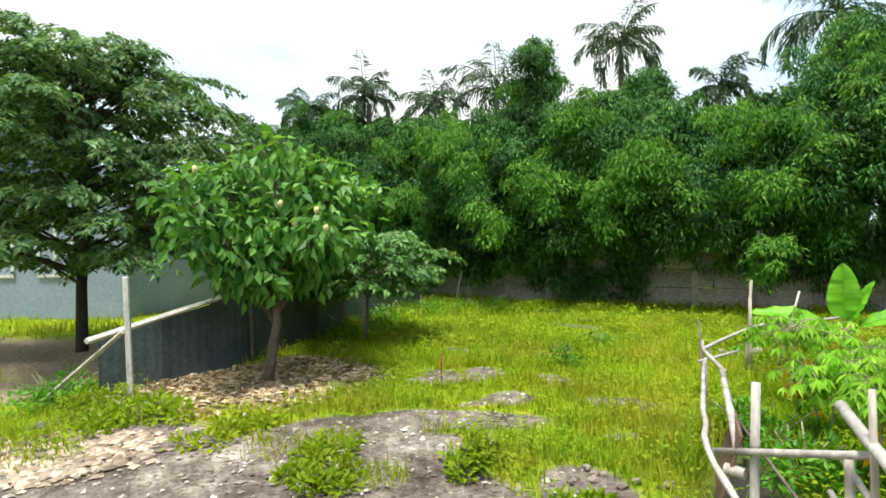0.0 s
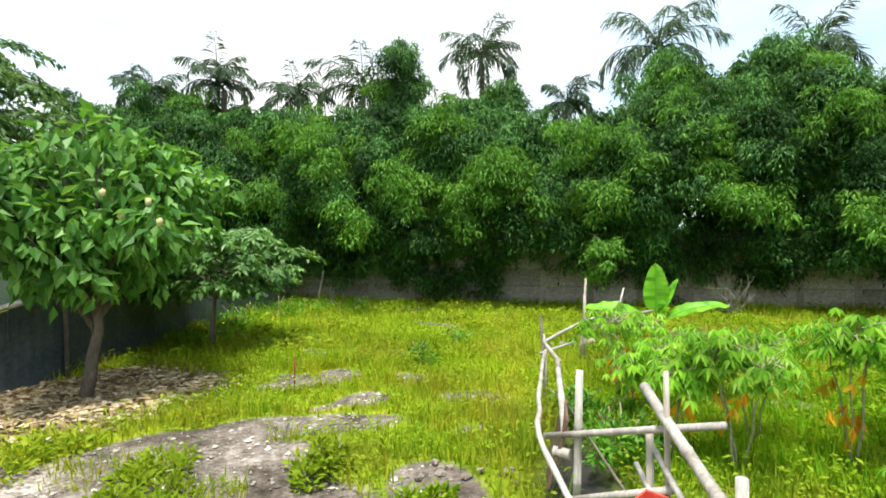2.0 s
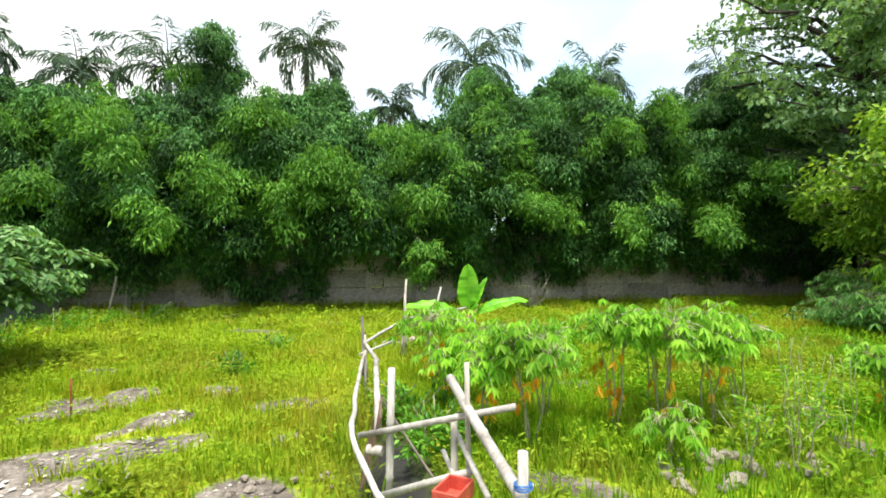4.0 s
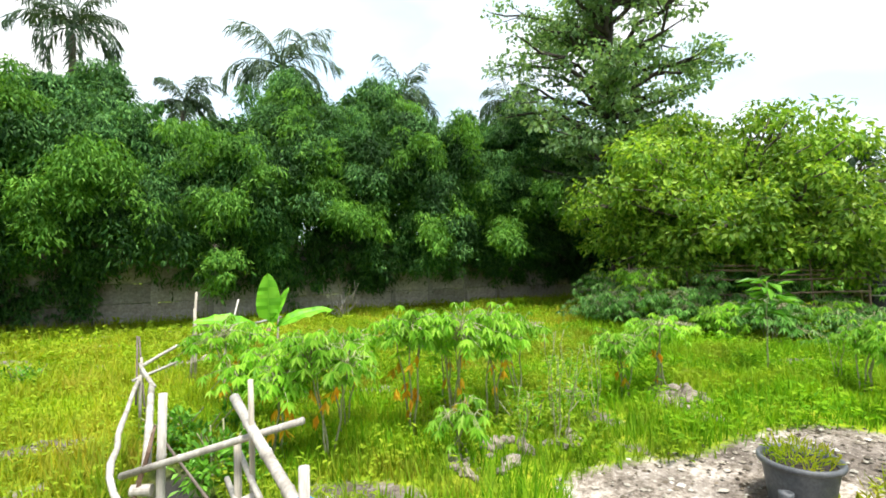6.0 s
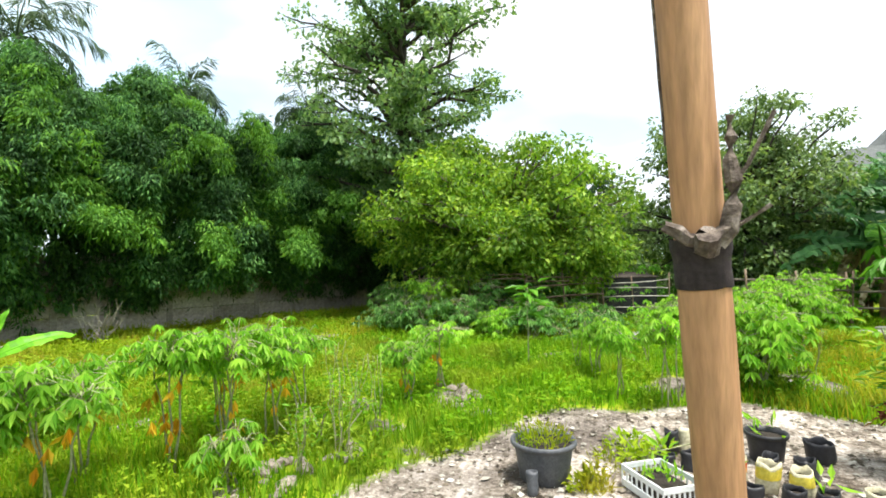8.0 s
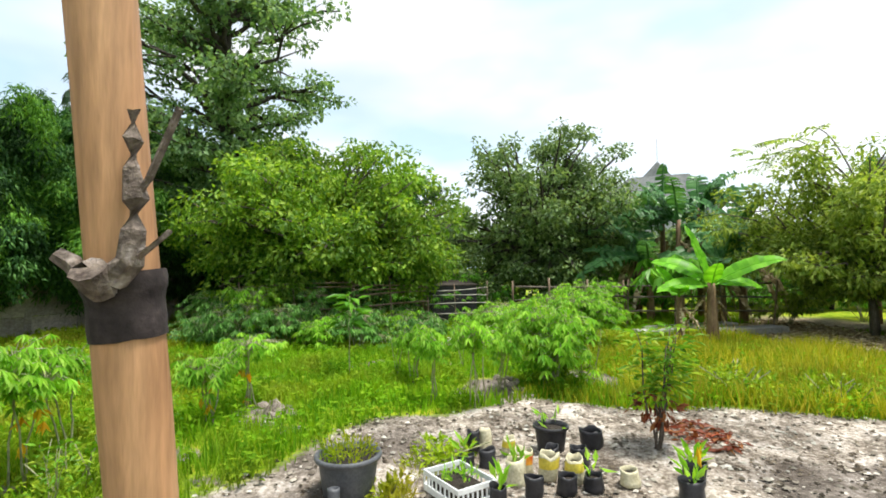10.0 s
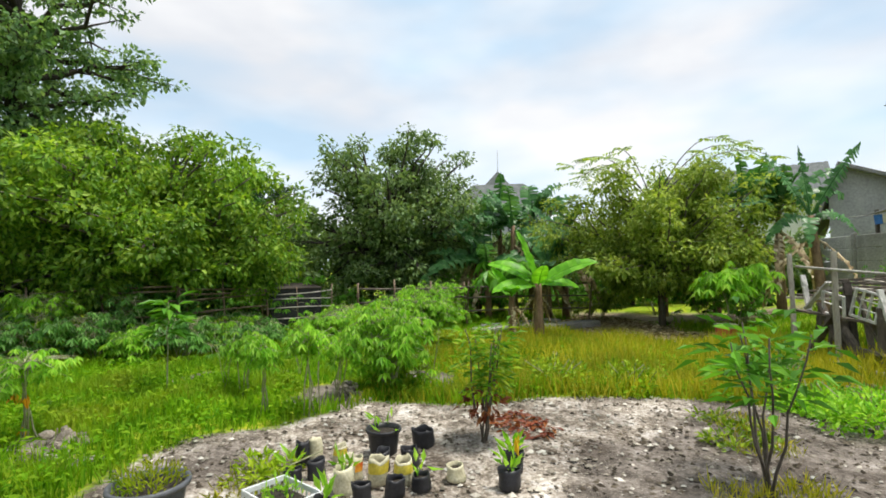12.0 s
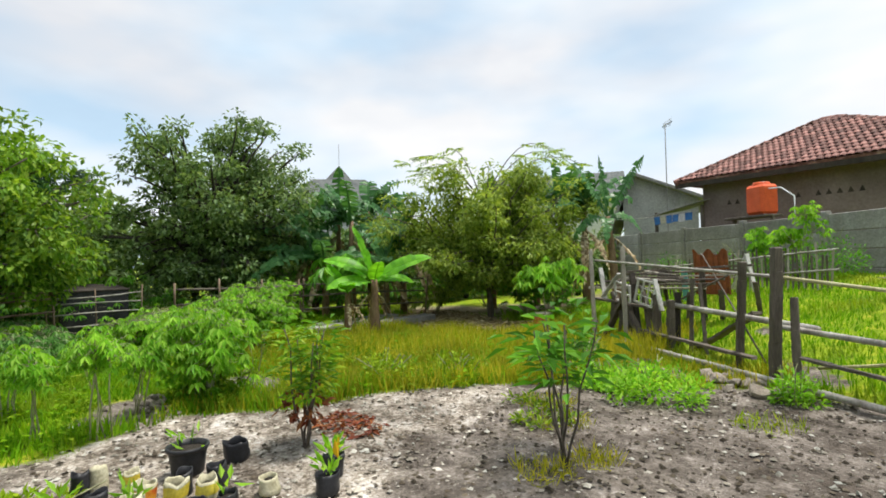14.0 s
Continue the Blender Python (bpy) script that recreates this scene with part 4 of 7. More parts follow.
def sapling(x, y, h, seed, leaf=BROAD_LEAF, w=0.5, n=46, L=0.17, W=0.06, stems=1, label="young sapling with sparse leaves", name="sapling", low=0.45, bark=GREEN_STEM, r=0.011):
    rng = np.random.default_rng(seed)
    t = thing(name, x, y, float(ground_z(x, y)), label, "plant")
    P, D, N = [], [], []
    for k in range(stems):
        a = rng.uniform(0, 6.28)
        top = np.array([np.cos(a) * w * 0.3, np.sin(a) * w * 0.3, h * rng.uniform(0.85, 1.0)]) if stems > 1 else np.array([rng.normal(0, 0.05), rng.normal(0, 0.05), h])
        p = bend((rng.normal(0, 0.02), rng.normal(0, 0.02), -0.02), top, 0, 7, 0.012, rng)
        tube("stem", p, np.linspace(r, r * 0.4, 7), bark, t, 5)
        m = n // stems
        s = rng.uniform(low, 1.02, m)
        c = np.stack([np.interp(s, np.linspace(0, 1, 7), p[:, i]) for i in range(3)], 1)
        a = np.arange(m) * 2.4
        d = np.stack([np.cos(a), np.sin(a), rng.uniform(-0.3, 0.6, m)], 1)
        P.append(c + d * w * 0.28 * rng.random((m, 1))), D.append(d), N.append(np.tile([0, 0, 1.0], (m, 1)) + rng.normal(0, 0.3, (m, 3)))
    P, D, N = np.vstack(P), np.vstack(D), np.vstack(N)
    v, f = leaf_arrays(P, D, N, L * rng.uniform(0.7, 1.2, len(P)), W, 0.15, 0.22)
    mesh_from("foliage", v, f, leaf, t)
    return t


sapling(8.07, 0.33, 1.2, 600, BROAD_LEAF, 0.7, 60, 0.24, 0.085, label="slim sapling with a tuft of bright leaves in the grass", low=0.62)
sapling(3.02, -3.96, 1.15, 601, BROAD_LEAF, 0.95, 150, 0.19, 0.06, 6, "young mango sapling with drooping lower leaves in bare soil", "mango_sapling", 0.6, BARK, 0.012)
CROTON = sapling(4.75, -2.65, 1.05, 602, CROTON_LEAF, 0.62, 420, 0.12, 0.036, 7, "upright croton with red lower leaves and green tops", "croton", 0.48, BARK, 0.011)
rng = np.random.default_rng(603)
p, d, nr = blob(rng, (0, 0, 0.36), (0.2, 0.2, 0.14), 90, 0.3)
v, f = leaf_arrays(p, d, nr, 0.10, 0.035)
mesh_from("red_leaves", v, f, RED_LEAF, CROTON, "dull red lower leaves")


# ---- banana plants ----
def banana_blade(name, parent, base, az, el, L, W, material, seed, droop=0.6, torn=0.0, face=(-0.75, 0.45)):
    """One long blade on its stalk: midrib, two wavy halves and small tears."""
    rng = np.random.default_rng(seed)
    n = 26 if torn else 16
    s = np.linspace(0, 1, n)
    a, e = radians(az), radians(el)
    reach, rise = L * np.cos(e) * s, L * (np.sin(e) * s - droop * s ** 2.3 * 0.6)
    p = np.array(base) + np.stack([np.cos(a) * reach, np.sin(a) * reach, rise], 1)
    tg = unit(np.gradient(p, axis=0))
    side = unit(np.cross(tg, [np.cos(a + 1.57) * 0.001, 0.001, 1.0]))
    upn = unit(np.cross(side, tg) + np.array([face[0], face[1], 0.0]) * 0.75)
    side = unit(np.cross(tg, upn))
    upn = np.cross(side, tg)
    wd = W / 2 * np.clip(np.sin(np.clip((s - 0.14) / 0.86, 0, 1) ** 0.62 * np.pi), 0, 1) ** 0.55
    items = [tube_arrays(p, np.linspace(0.022, 0.004, n) * (L / 1.2), 5, False)]
    for sg in (-1, 1):
        rib = p
        mid = p + side * sg * (wd * 0.55)[:, None] + upn * (wd * 0.22)[:, None]
        rim = p + side * sg * wd[:, None] + upn * (wd * 0.16 + rng.normal(0, 0.012, n))[:, None]
        vv, ff = [], []
        for i in range(2, n - 1):
            gap = torn > 0 and rng.random() < torn
            k = len(vv)
            sink = np.array([0, 0, -rng.uniform(0.02, 0.1) * L]) if gap else np.zeros(3)
            tip = rim[i + 1] if not gap else rim[i] * 0.45 + rim[i + 1] * 0.55 + sink
            vv += [rib[i], rib[i + 1], mid[i + 1] + sink * 0.4, mid[i] + sink * 0.3, tip, rim[i] + sink * 0.8]
            ff += [(k, k + 1, k + 2, k + 3), (k + 3, k + 2, k + 4, k + 5)]
        items.append((np.array(vv), np.array(ff)))
    v, f = join_arrays(items)
    return mesh_from(name, v, f, material, parent, smooth=True)


def banana(x, y, h, blades, material, seed, label, stem_r=0.07, stem_mat=None, lean=(0, 0), torn=0.0, z=None):
    rng = np.random.default_rng(seed)
    t = thing("banana_plant", x, y, float(ground_z(x, y)) if z is None else z, label, "banana plant")
    top = np.array([lean[0], lean[1], h])
    tube("stem", bend((0, 0, -0.03), top, 0, 8), np.linspace(stem_r, stem_r * 0.55, 8), stem_mat or DRY_STEM, t, 9)
    for k, (az, el, L, W, dr) in enumerate(blades):
        banana_blade("leaf", t, top - np.array([0, 0, 0.02 * k]), az, el, L, W, material, seed * 10 + k, dr, torn, (-0.5, -0.8) if y > 0 else (-0.75, 0.45))
    for k in range(4):
        a = rng.uniform(0, 360)
        banana_blade("dry_leaf", t, top * 0.8, a, -30, h * 0.5, 0.22 if torn else 0.1, DRY_LEAF, seed * 10 + 30 + k, 1.2, 0.3)
    return t


DRY_STEM = rough_material("banana_stem", [(0.3, (0.12, 0.06, 0.035)), (0.6, (0.30, 0.20, 0.11)), (0.85, (0.42, 0.36, 0.18))], 5, 40, 0.7, 0.4, stretch=(1, 1, 0.3))
banana(4.22, 5.43, 0.7, [(60, 86, 0.72, 0.3, 0.05), (-25, 66, 0.62, 0.16, 0.1), (-28, 30, 0.95, 0.2, 0.45), (150, 24, 0.95, 0.26, 0.35), (200, 10, 0.6, 0.2, 0.5)], BANANA_LEAF, 40, "young banana plant with upright bright green leaves", 0.05)
banana(9.85, -6.5, 1.25, [(75, 70, 1.3, 0.4, 0.1), (50, 38, 1.4, 0.44, 0.5), (-122, 34, 1.5, 0.46, 0.4), (-100, 18, 1.0, 0.4, 0.6), (84, 14, 1.1, 0.42, 0.55), (160, 50, 0.9, 0.36, 0.4)], BANANA_LEAF, 41, "banana plant with broad bright leaves and a dry brown stem", 0.13)
banana(10.2, -6.05, 1.0, [(60, 60, 0.9, 0.3, 0.3), (150, 25, 1.2, 0.36, 0.4), (-20, 25, 0.8, 0.3, 0.5)], BANANA_LEAF, 42, "smaller banana plant beside the larger one", 0.1)
banana(7.2, -11.6, 2.3, [(31, 64, 1.7, 0.36, 0.2), (20, 84, 1.6, 0.32, 0.1), (-149, 62, 1.8, 0.42, 0.15), (-135, 30, 0.9, 0.34, 1.5), (45, 25, 0.9, 0.34, 1.6), (120, 20, 0.8, 0.3, 1.7)], BANANA_DARK, 43, "tall banana plant with torn dark leaves and dead hanging ones", 0.12, None, (0.1, 0.2), 0.7)
for i, (x, y, h) in enumerate([(14.2, -8.4, 2.9), (14.8, -9.4, 3.3), (13.8, -10.0, 2.6), (15.1, -7.6, 2.6), (12.8, -13.0, 3.0), (11.4, -13.6, 3.1), (10.2, -13.4, 2.9), (9.2, -13.2, 2.6), (15.8, -8.8, 3.2), (13.1, -8.9, 1.6), (14.0, -7.4, 1.8)]):
    rng = np.random.default_rng(700 + i)
    banana(x, y, h, [(rng.uniform(0, 360), rng.uniform(8, 80), rng.uniform(1.7, 2.3), rng.uniform(0.5, 0.62), rng.uniform(0.3, 0.9)) for k in range(11)], BANANA_DARK, 50 + i, "dark green banana plant in the grove beyond the garden", 0.12, None, (0, 0), 0.35)
cassava(8.0, -10.0, 1.5, 1.6, 590, 3, 0, CASSAVA_LEAF, 130, 0.25, "papaya_plant", "young papaya plant with large drooping lobed leaves", "", 0.3)
cassava(12.6, -7.6, 1.9, 2.6, 591, 3, 0, BROAD_LEAF, 40, 0.45, "papaya_plant", "papaya plant with a wide umbrella of lobed leaves", "", 0.32)
for i, (x, y, h, w) in enumerate([(11.2, 2.9, 1.0, 1.4), (11.6, 3.6, 0.9, 1.4), (11.0, 0.4, 0.8, 1.2), (11.4, -0.8, 0.6, 1.1), (12.6, 1.9, 1.4, 1.7), (12.9, 0.4, 1.4, 1.7), (13.2, 3.9, 1.2, 1.6), (12.9, -0.7, 0.7, 1.2)]):
    cassava(x, y, h, w, 620 + i, 10, 0, NONI_LEAF, 170, 0.15, "leafy_bush", "low dark green leafy bush under the trees", "bushes under the trees", bushy=True)
for i, (x, y, h, w) in enumerate([(3.95, -13.4, 1.6, 0.75), (4.35, -13.7, 1.1, 0.6), (4.95, -14.0, 1.2, 0.6)]):
    cassava(x, y, h, w, 660 + i, 5, 0, CASSAVA_LEAF if i < 3 else BROAD_LEAF, 80, 0.15, "cassava_plant", "tall green cassava plant before the grey wall", "cassava at the grey wall", bushy=True)
for i, (x, y, h, w) in enumerate([(10.4, -11.9, 1.2, 1.5), (12.9, -10.6, 1.0, 1.5), (9.0, -11.6, 1.2, 1.3)]):
    cassava(x, y, h, w, 680 + i, 10, 0, ACACIA_LEAF if i % 2 else BROAD_LEAF, 110, 0.17, "leafy_bush", "leafy green undergrowth bush under the feathery trees", "undergrowth bushes", bushy=True)

FAR_BUSH = cassava(15.2, -1.6, 1.7, 2.2, 690, 10, 0, BROAD_LEAF, 170, 0.2, "leafy_bush", "leafy green bush beyond the rail fence", "bushes beyond the fence", bushy=True)
for i, (x, y) in enumerate([(15.6, -3.0), (15.9, -6.8), (15.2, -8.2), (17.8, -2.0), (18.2, -6.9), (20.0, -0.6), (19.6, -8.8), (17.0, -10.2), (14.4, -11.4), (22.0, -4.0), (13.4, -13.2), (22.6, 1.6), (16.6, -12.6)]):
    copy_thing(FAR_BUSH, pose(x, y, 0, 0, 0, 71 * i))
for i, (x, y, h) in enumerate([(4.55, 1.75, 1.0), (4.2, 1.55, 0.75), (4.95, 1.5, 0.85), (5.3, 1.9, 0.7), (3.9, 1.75, 0.6), (7.9, -0.4, 0.9), (8.3, -1.4, 0.75), (7.6, -3.2, 0.8)]):
    sapling(x, y, h, 640 + i, CROTON_LEAF, 0.5, 110, 0.06, 0.018, 4, "tall thin wispy weed with sparse fine leaves", "tall_weed", 0.3, GREEN_STEM, 0.005)


# ---- corrugated metal fence ----
SHEET_METAL = rough_material("sheet_metal", [(0.3, (0.085, 0.105, 0.13)), (0.6, (0.15, 0.18, 0.215)), (0.85, (0.22, 0.25, 0.29))], 1.3, 20, 0.6, 0.2, 0.25, piece=0.45)
WHITE_PAINT = rough_material("flaking_white_paint", [(0.3, (0.42, 0.40, 0.37)), (0.6, (0.68, 0.66, 0.63)), (0.85, (0.78, 0.77, 0.75))], 7, 60, 0.7, 0.4, stretch=(1, 1, 0.3))


def metal_fence():
    t = thing("metal_fence", 0, 0, 0, "low dark corrugated metal sheet fence with a white top rail", "fence")
    line = [np.array(p) for p in ((-3.95, 5.62), (-2.95, 7.5), (-2.2, 10.25), (-0.8, 15.4))]
    tops = [0.72, 1.08, 1.15, 1.2]
    for k in range(3):
        a, b = line[k], line[k + 1]
        L = np.linalg.norm(b - a)
        n = int(round(L / 0.85))
        for i in range(n):
            s0, s1 = i / n, (i + 1.04) / n
            cols = 22
            d = unit(b - a)
            nv = np.array([-d[1], d[0]])
            vs, fs = [], []
            for j in range(cols + 1):
                s = s0 + (s1 - s0) * j / cols
                w = 0.002 * math.sin(j * math.pi / 2) + 0.006 * (i % 2)
                p = a + (b - a) * s + nv * w
                h = tops[k] + (tops[k + 1] - tops[k]) * s - 0.05 * (i % 3 == 1)
                vs += [(p[0], p[1], -0.02), (p[0], p[1], h)]
                if j:
                    fs.append((2 * j - 2, 2 * j, 2 * j + 1, 2 * j - 1))
            ob = mesh_from("sheet", vs, fs, SHEET_METAL, t)
            th = ob.modifiers.new("thickness", "SOLIDIFY")
            th.thickness = 0.004
    for (x, y, h, w) in ((-3.4, 5.3, 1.38, 0.055), (-2.93, 7.42, 1.17, 0.05), (-2.14, 10.2, 1.2, 0.05)):
        bm = bmesh.new()
        box(bm, w, w, h + 0.05, (x, y, h / 2 - 0.025), (0, -1.5, 20), 0.006)
        part("post", bm, WHITE_PAINT if x < -3 else BARK, t)
    a, b = np.array((-3.78, 5.2, 0.72)), np.array((-2.95, 7.45, 1.09))
    v, f = tube_arrays(bend(a, b, 0, 4), 0.035, 4)
    mesh_from("top_rail", v, f, WHITE_PAINT, t)
    v, f = tube_arrays(bend((-4.46, 5.4, 0.0), (-3.45, 5.28, 0.80), 0, 3), 0.026, 4)
    mesh_from("brace", v, f, PALE_WOOD, t)


metal_fence()


# ---- the bamboo rails beside the wet bed ----
def bamboo_rails():
    rng = np.random.default_rng(61)
    t = thing("bamboo_fence", 0, 0, 0, "low makeshift fence of weathered grey bamboo poles and stakes", "fence")

    def pole(name, a, b, r, sag=0.0, mat=BAMBOO_POLE):
        v, f = bamboo_arrays(a, b, r * 0.8, sag, rng)
        return mesh_from(name, v, f, mat, t, smooth=True)

    bow = np.array([(1.18, 1.75, 0.44), (1.22, 2.1, 0.48), (1.36, 2.69, 0.54), (1.74, 3.5, 0.54), (2.43, 4.84, 0.51)])
    s = np.linspace(0, 4, 17)
    v, f = tube_arrays(np.stack([np.interp(s, range(5), bow[:, i]) for i in range(3)], 1) + rng.normal(0, 0.004, (17, 3)), np.where(np.arange(17) % 3 == 0, 0.019, 0.016), 8)
    mesh_from("rail", v, f, BAMBOO_POLE, t, smooth=True)
    pole("rail", (1.56, 2.77, 0.5), (2.24, 4.16, 0.6), 0.03)
    pole("rail", (2.22, 4.1, 0.6), (2.72, 5.47, 0.53), 0.024)
    pole("rail", (2.4, 4.9, 0.5), (2.86, 5.0, 0.58), 0.018)
    pole("rail", (2.7, 5.4, 0.52), (4.02, 6.25, 0.67), 0.024, -0.03)
    pole("rail", (4.0, 6.2, 0.64), (5.6, 7.0, 0.62), 0.02)
    pole("rail", (1.47, 2.84, 0.47), (1.92, 1.93, 0.8), 0.024)
    pole("rail", (1.48, 2.55, 0.22), (1.74, 2.06, 0.47), 0.026)
    pole("rail", (1.89, 2.46, 0.84), (1.5, 1.35, 0.6), 0.034)
    pole("rail", (1.9, 2.46, 0.57), (1.6, 1.75, 0.5), 0.02)
    pole("rail", (1.86, 2.5, 0.40), (1.55, 1.7, 0.30), 0.02)
    for x, y, h, r, dx in ((1.6, 2.65, 0.9, 0.03, 0.03), (1.76, 2.13, 1.01, 0.018, -0.02), (1.55, 1.47, 0.81, 0.028, 0.0), (1.8, 2.3, 0.66, 0.026, 0.0), (3.76, 6.34, 0.96, 0.026, 0.0), (3.83, 6.42, 1.17, 0.022, 0.1), (2.72, 5.45, 0.6, 0.02, 0.02), (2.42, 4.8, 0.56, 0.018, 0.0), (5.5, 6.95, 0.85, 0.02, 0.05)):
        pole("stake", (x - dx, y, -0.06), (x, y, h), r, mat=PALE_WOOD if r < 0.027 else BAMBOO_POLE)
    pole("stake", (4.18, 6.49, 0.0), (4.47, 6.47, 1.02), 0.018)
    for a, b in (((1.94, 3.42, 0.43), (1.86, 2.5, 0.15)), ((2.3, 4.6, 0.36), (2.75, 5.6, 0.8)), ((2.6, 5.1, 0.0), (2.9, 5.9, 0.75))):
        pole("stick", a, b, 0.012, mat=OLD_WOOD)
    bm = bmesh.new()
    box(bm, 0.75, 0.02, 0.42, (1.66, 3.05, 0.36), (16, 6, 63), 0.004)
    part("board", bm, RUST_BOARD, t, "thin brown leaning board")
    bm = bmesh.new()
    bmesh.ops.create_cone(bm, segments=14, radius1=0.03, radius2=0.03, depth=0.1, cap_ends=True, matrix=pose(1.52, 2.72, 0.41, 90, 0, 40))
    part("cut_end", bm, BAMBOO_POLE, t)
    # blue twine on a stake
    a = np.linspace(0, 18, 60)
    v, f = tube_arrays(np.stack([1.55 + 0.034 * np.cos(a), 1.47 + 0.034 * np.sin(a), 0.66 + a * 0.0016], 1), 0.004, 4, False)
    mesh_from("twine", v, f, BLUE_CLOTH, t, "blue twine wound on a stake")


RUST_BOARD = rough_material("rust_board", [(0.3, (0.075, 0.045, 0.03)), (0.7, (0.19, 0.12, 0.08))], 5, 50, 0.8, 0.4)
BLUE_CLOTH = rough_material("blue_tarp", [(0.3, (0.02, 0.10, 0.32)), (0.7, (0.05, 0.22, 0.55))], 6, 40, 0.6, 0.3)
RED_PLASTIC = rough_material("red_plastic", [(0.3, (0.45, 0.06, 0.04)), (0.7, (0.62, 0.12, 0.08))], 8, 50, 0.45, 0.1, stain=0.2)
ORANGE_PLASTIC = rough_material("orange_plastic", [(0.3, (0.62, 0.09, 0.025)), (0.7, (0.78, 0.13, 0.035))], 4, 40, 0.4, 0.1, stain=0.15)
bamboo_rails()
t = thing("plastic_basin", 1.62, 2.05, 0.36, "faded red plastic basin lying by the bamboo rails", "basin", rz=30)
bm = bmesh.new()
box(bm, 0.2, 0.14, 0.02, (0, 0, 0.0), (0, 0, 0), 0.006)
for sx, sy, at in ((0.2, 0.012, (0, 0.065, 0.04)), (0.2, 0.012, (0, -0.065, 0.04)), (0.012, 0.14, (0.095, 0, 0.04)), (0.012, 0.14, (-0.095, 0, 0.04))):
    box(bm, sx, sy, 0.08, at, (0, 0, 0), 0.004)
part("shell", bm, RED_PLASTIC, t)


# ---- the stripped wooden pole near the eye ----
def wood_pole():
    rng = np.random.default_rng(62)
    t = thing("wooden_pole", 0.854, -0.398, 0.0, "slim barkless brown wooden pole with a cut forked branch", "pole")
    a, b = np.array((0.0, 0.0, -0.02)), np.array((-0.18, 0.157, 2.75))
    n = 40
    s = np.linspace(0, 1, n)
    p = a + (b - a) * s[:, None]
    v, f = tube_arrays(p, 0.0156 - 0.002 * s + 0.0005 * np.sin(s * 70) + 0.0004 * np.sin(s * 33 + 1), 16)
    mesh_from("shaft", v, f, STRIPPED_WOOD, t, smooth=True)

    def at(z):
        return a + (b - a) * (z - a[2]) / (b[2] - a[2])

    side = unit(np.array([-0.25, -1.0, 0.0]))   # to the right as one passes
    near = unit(np.array([-1.0, 0.05, 0.0]))
    c = at(1.6)
    ring = np.linspace(1.573, 1.603, 9)
    v, f = tube_arrays(np.array([at(z) for z in ring]), 0.0159 + 0.0002 * np.sin(np.linspace(0.3, 9, 9)) + np.where(ring > 1.594, 0.0012, 0.0), 18, False)
    v = v + rng.normal(0, 0.00022, v.shape)
    mesh_from("binding", v, f, CHARRED, t, "blackened strip bound round the pole", True)
    fork = c + near * 0.0155

    def stub(name, pts, radii, label=""):
        v, f = tube_arrays(np.array(pts), radii, 9)
        v = v + rng.normal(0, 0.0005, v.shape)
        return mesh_from(name, v, f, GREY_TWIG, t, label, False)

    up = np.array([0, 0, 1.0])
    k = [fork + side * 0.005, fork + side * 0.0125 + up * 0.007, fork + side * 0.0145 + up * 0.020, fork + side * 0.0155 + up * 0.033, fork + side * 0.0135 + up * 0.046, fork + side * 0.0145 + up * 0.058, fork + side * 0.014 + up * 0.071]
    stub("branch", k, [0.0056, 0.0052, 0.0045, 0.0044, 0.0037, 0.0034, 0.0027], "grey cut branch stub")
    stub("twig", [k[3], k[3] + side * 0.006 + up * 0.008, k[3] + side * 0.02 + up * 0.037], [0.0015, 0.0012, 0.0009])
    stub("twig", [k[1], k[1] + side * 0.008 + up * 0.004, k[1] + side * 0.019 + up * 0.012], [0.0016, 0.0012, 0.0007])
    stub("branch", [fork + side * 0.002 - near * 0.003, fork - side * 0.009 + up * 0.001, fork - side * 0.014 + up * 0.006, fork - side * 0.0215 + up * 0.0095], [0.0055, 0.0046, 0.004, 0.0033])
    stub("branch", [fork - up * 0.006, fork + near * 0.004 - up * 0.001, fork + near * 0.009 + up * 0.004], [0.0062, 0.0072, 0.0066], "sawn branch end")
    # a loose strip of bark high on the shaft
    q = [at(z) - side * 0.0142 for z in (1.66, 1.70, 1.76, 1.84)]
    stub("bark_strip", q, [0.0006, 0.0018, 0.0016, 0.0008])


CHARRED = rough_material("charred_wood", [(0.3, (0.018, 0.013, 0.013)), (0.55, (0.045, 0.034, 0.033)), (0.8, (0.10, 0.075, 0.065))], 70, 260, 0.8, 0.5, depth=0.001)
GREY_TWIG = rough_material("grey_twig", [(0.3, (0.05, 0.035, 0.028)), (0.55, (0.20, 0.16, 0.13)), (0.75, (0.46, 0.40, 0.36))], 110, 300, 0.85, 0.9, depth=0.002)
wood_pole()


# ---- pots, bags and the crate ----
def lathe(name, parent, profile, material, sides=24, label="", squash=None):
    a = np.linspace(0, 2 * np.pi, sides, endpoint=False)
    ring = np.stack([np.cos(a), np.sin(a)], 1)
    v = np.vstack([np.column_stack([ring * r, np.full(sides, z)]) for r, z in profile])
    if squash is not None:
        v = squash(v)
    n = len(profile)
    i, j = np.arange(n - 1)[:, None] * sides, np.arange(sides)[None, :]
    k = (j + 1) % sides
    f = np.stack([i + j, i + k, i + sides + k, i + sides + j], -1).reshape(-1, 4)
    return mesh_from(name, v, f, material, parent, label, True)


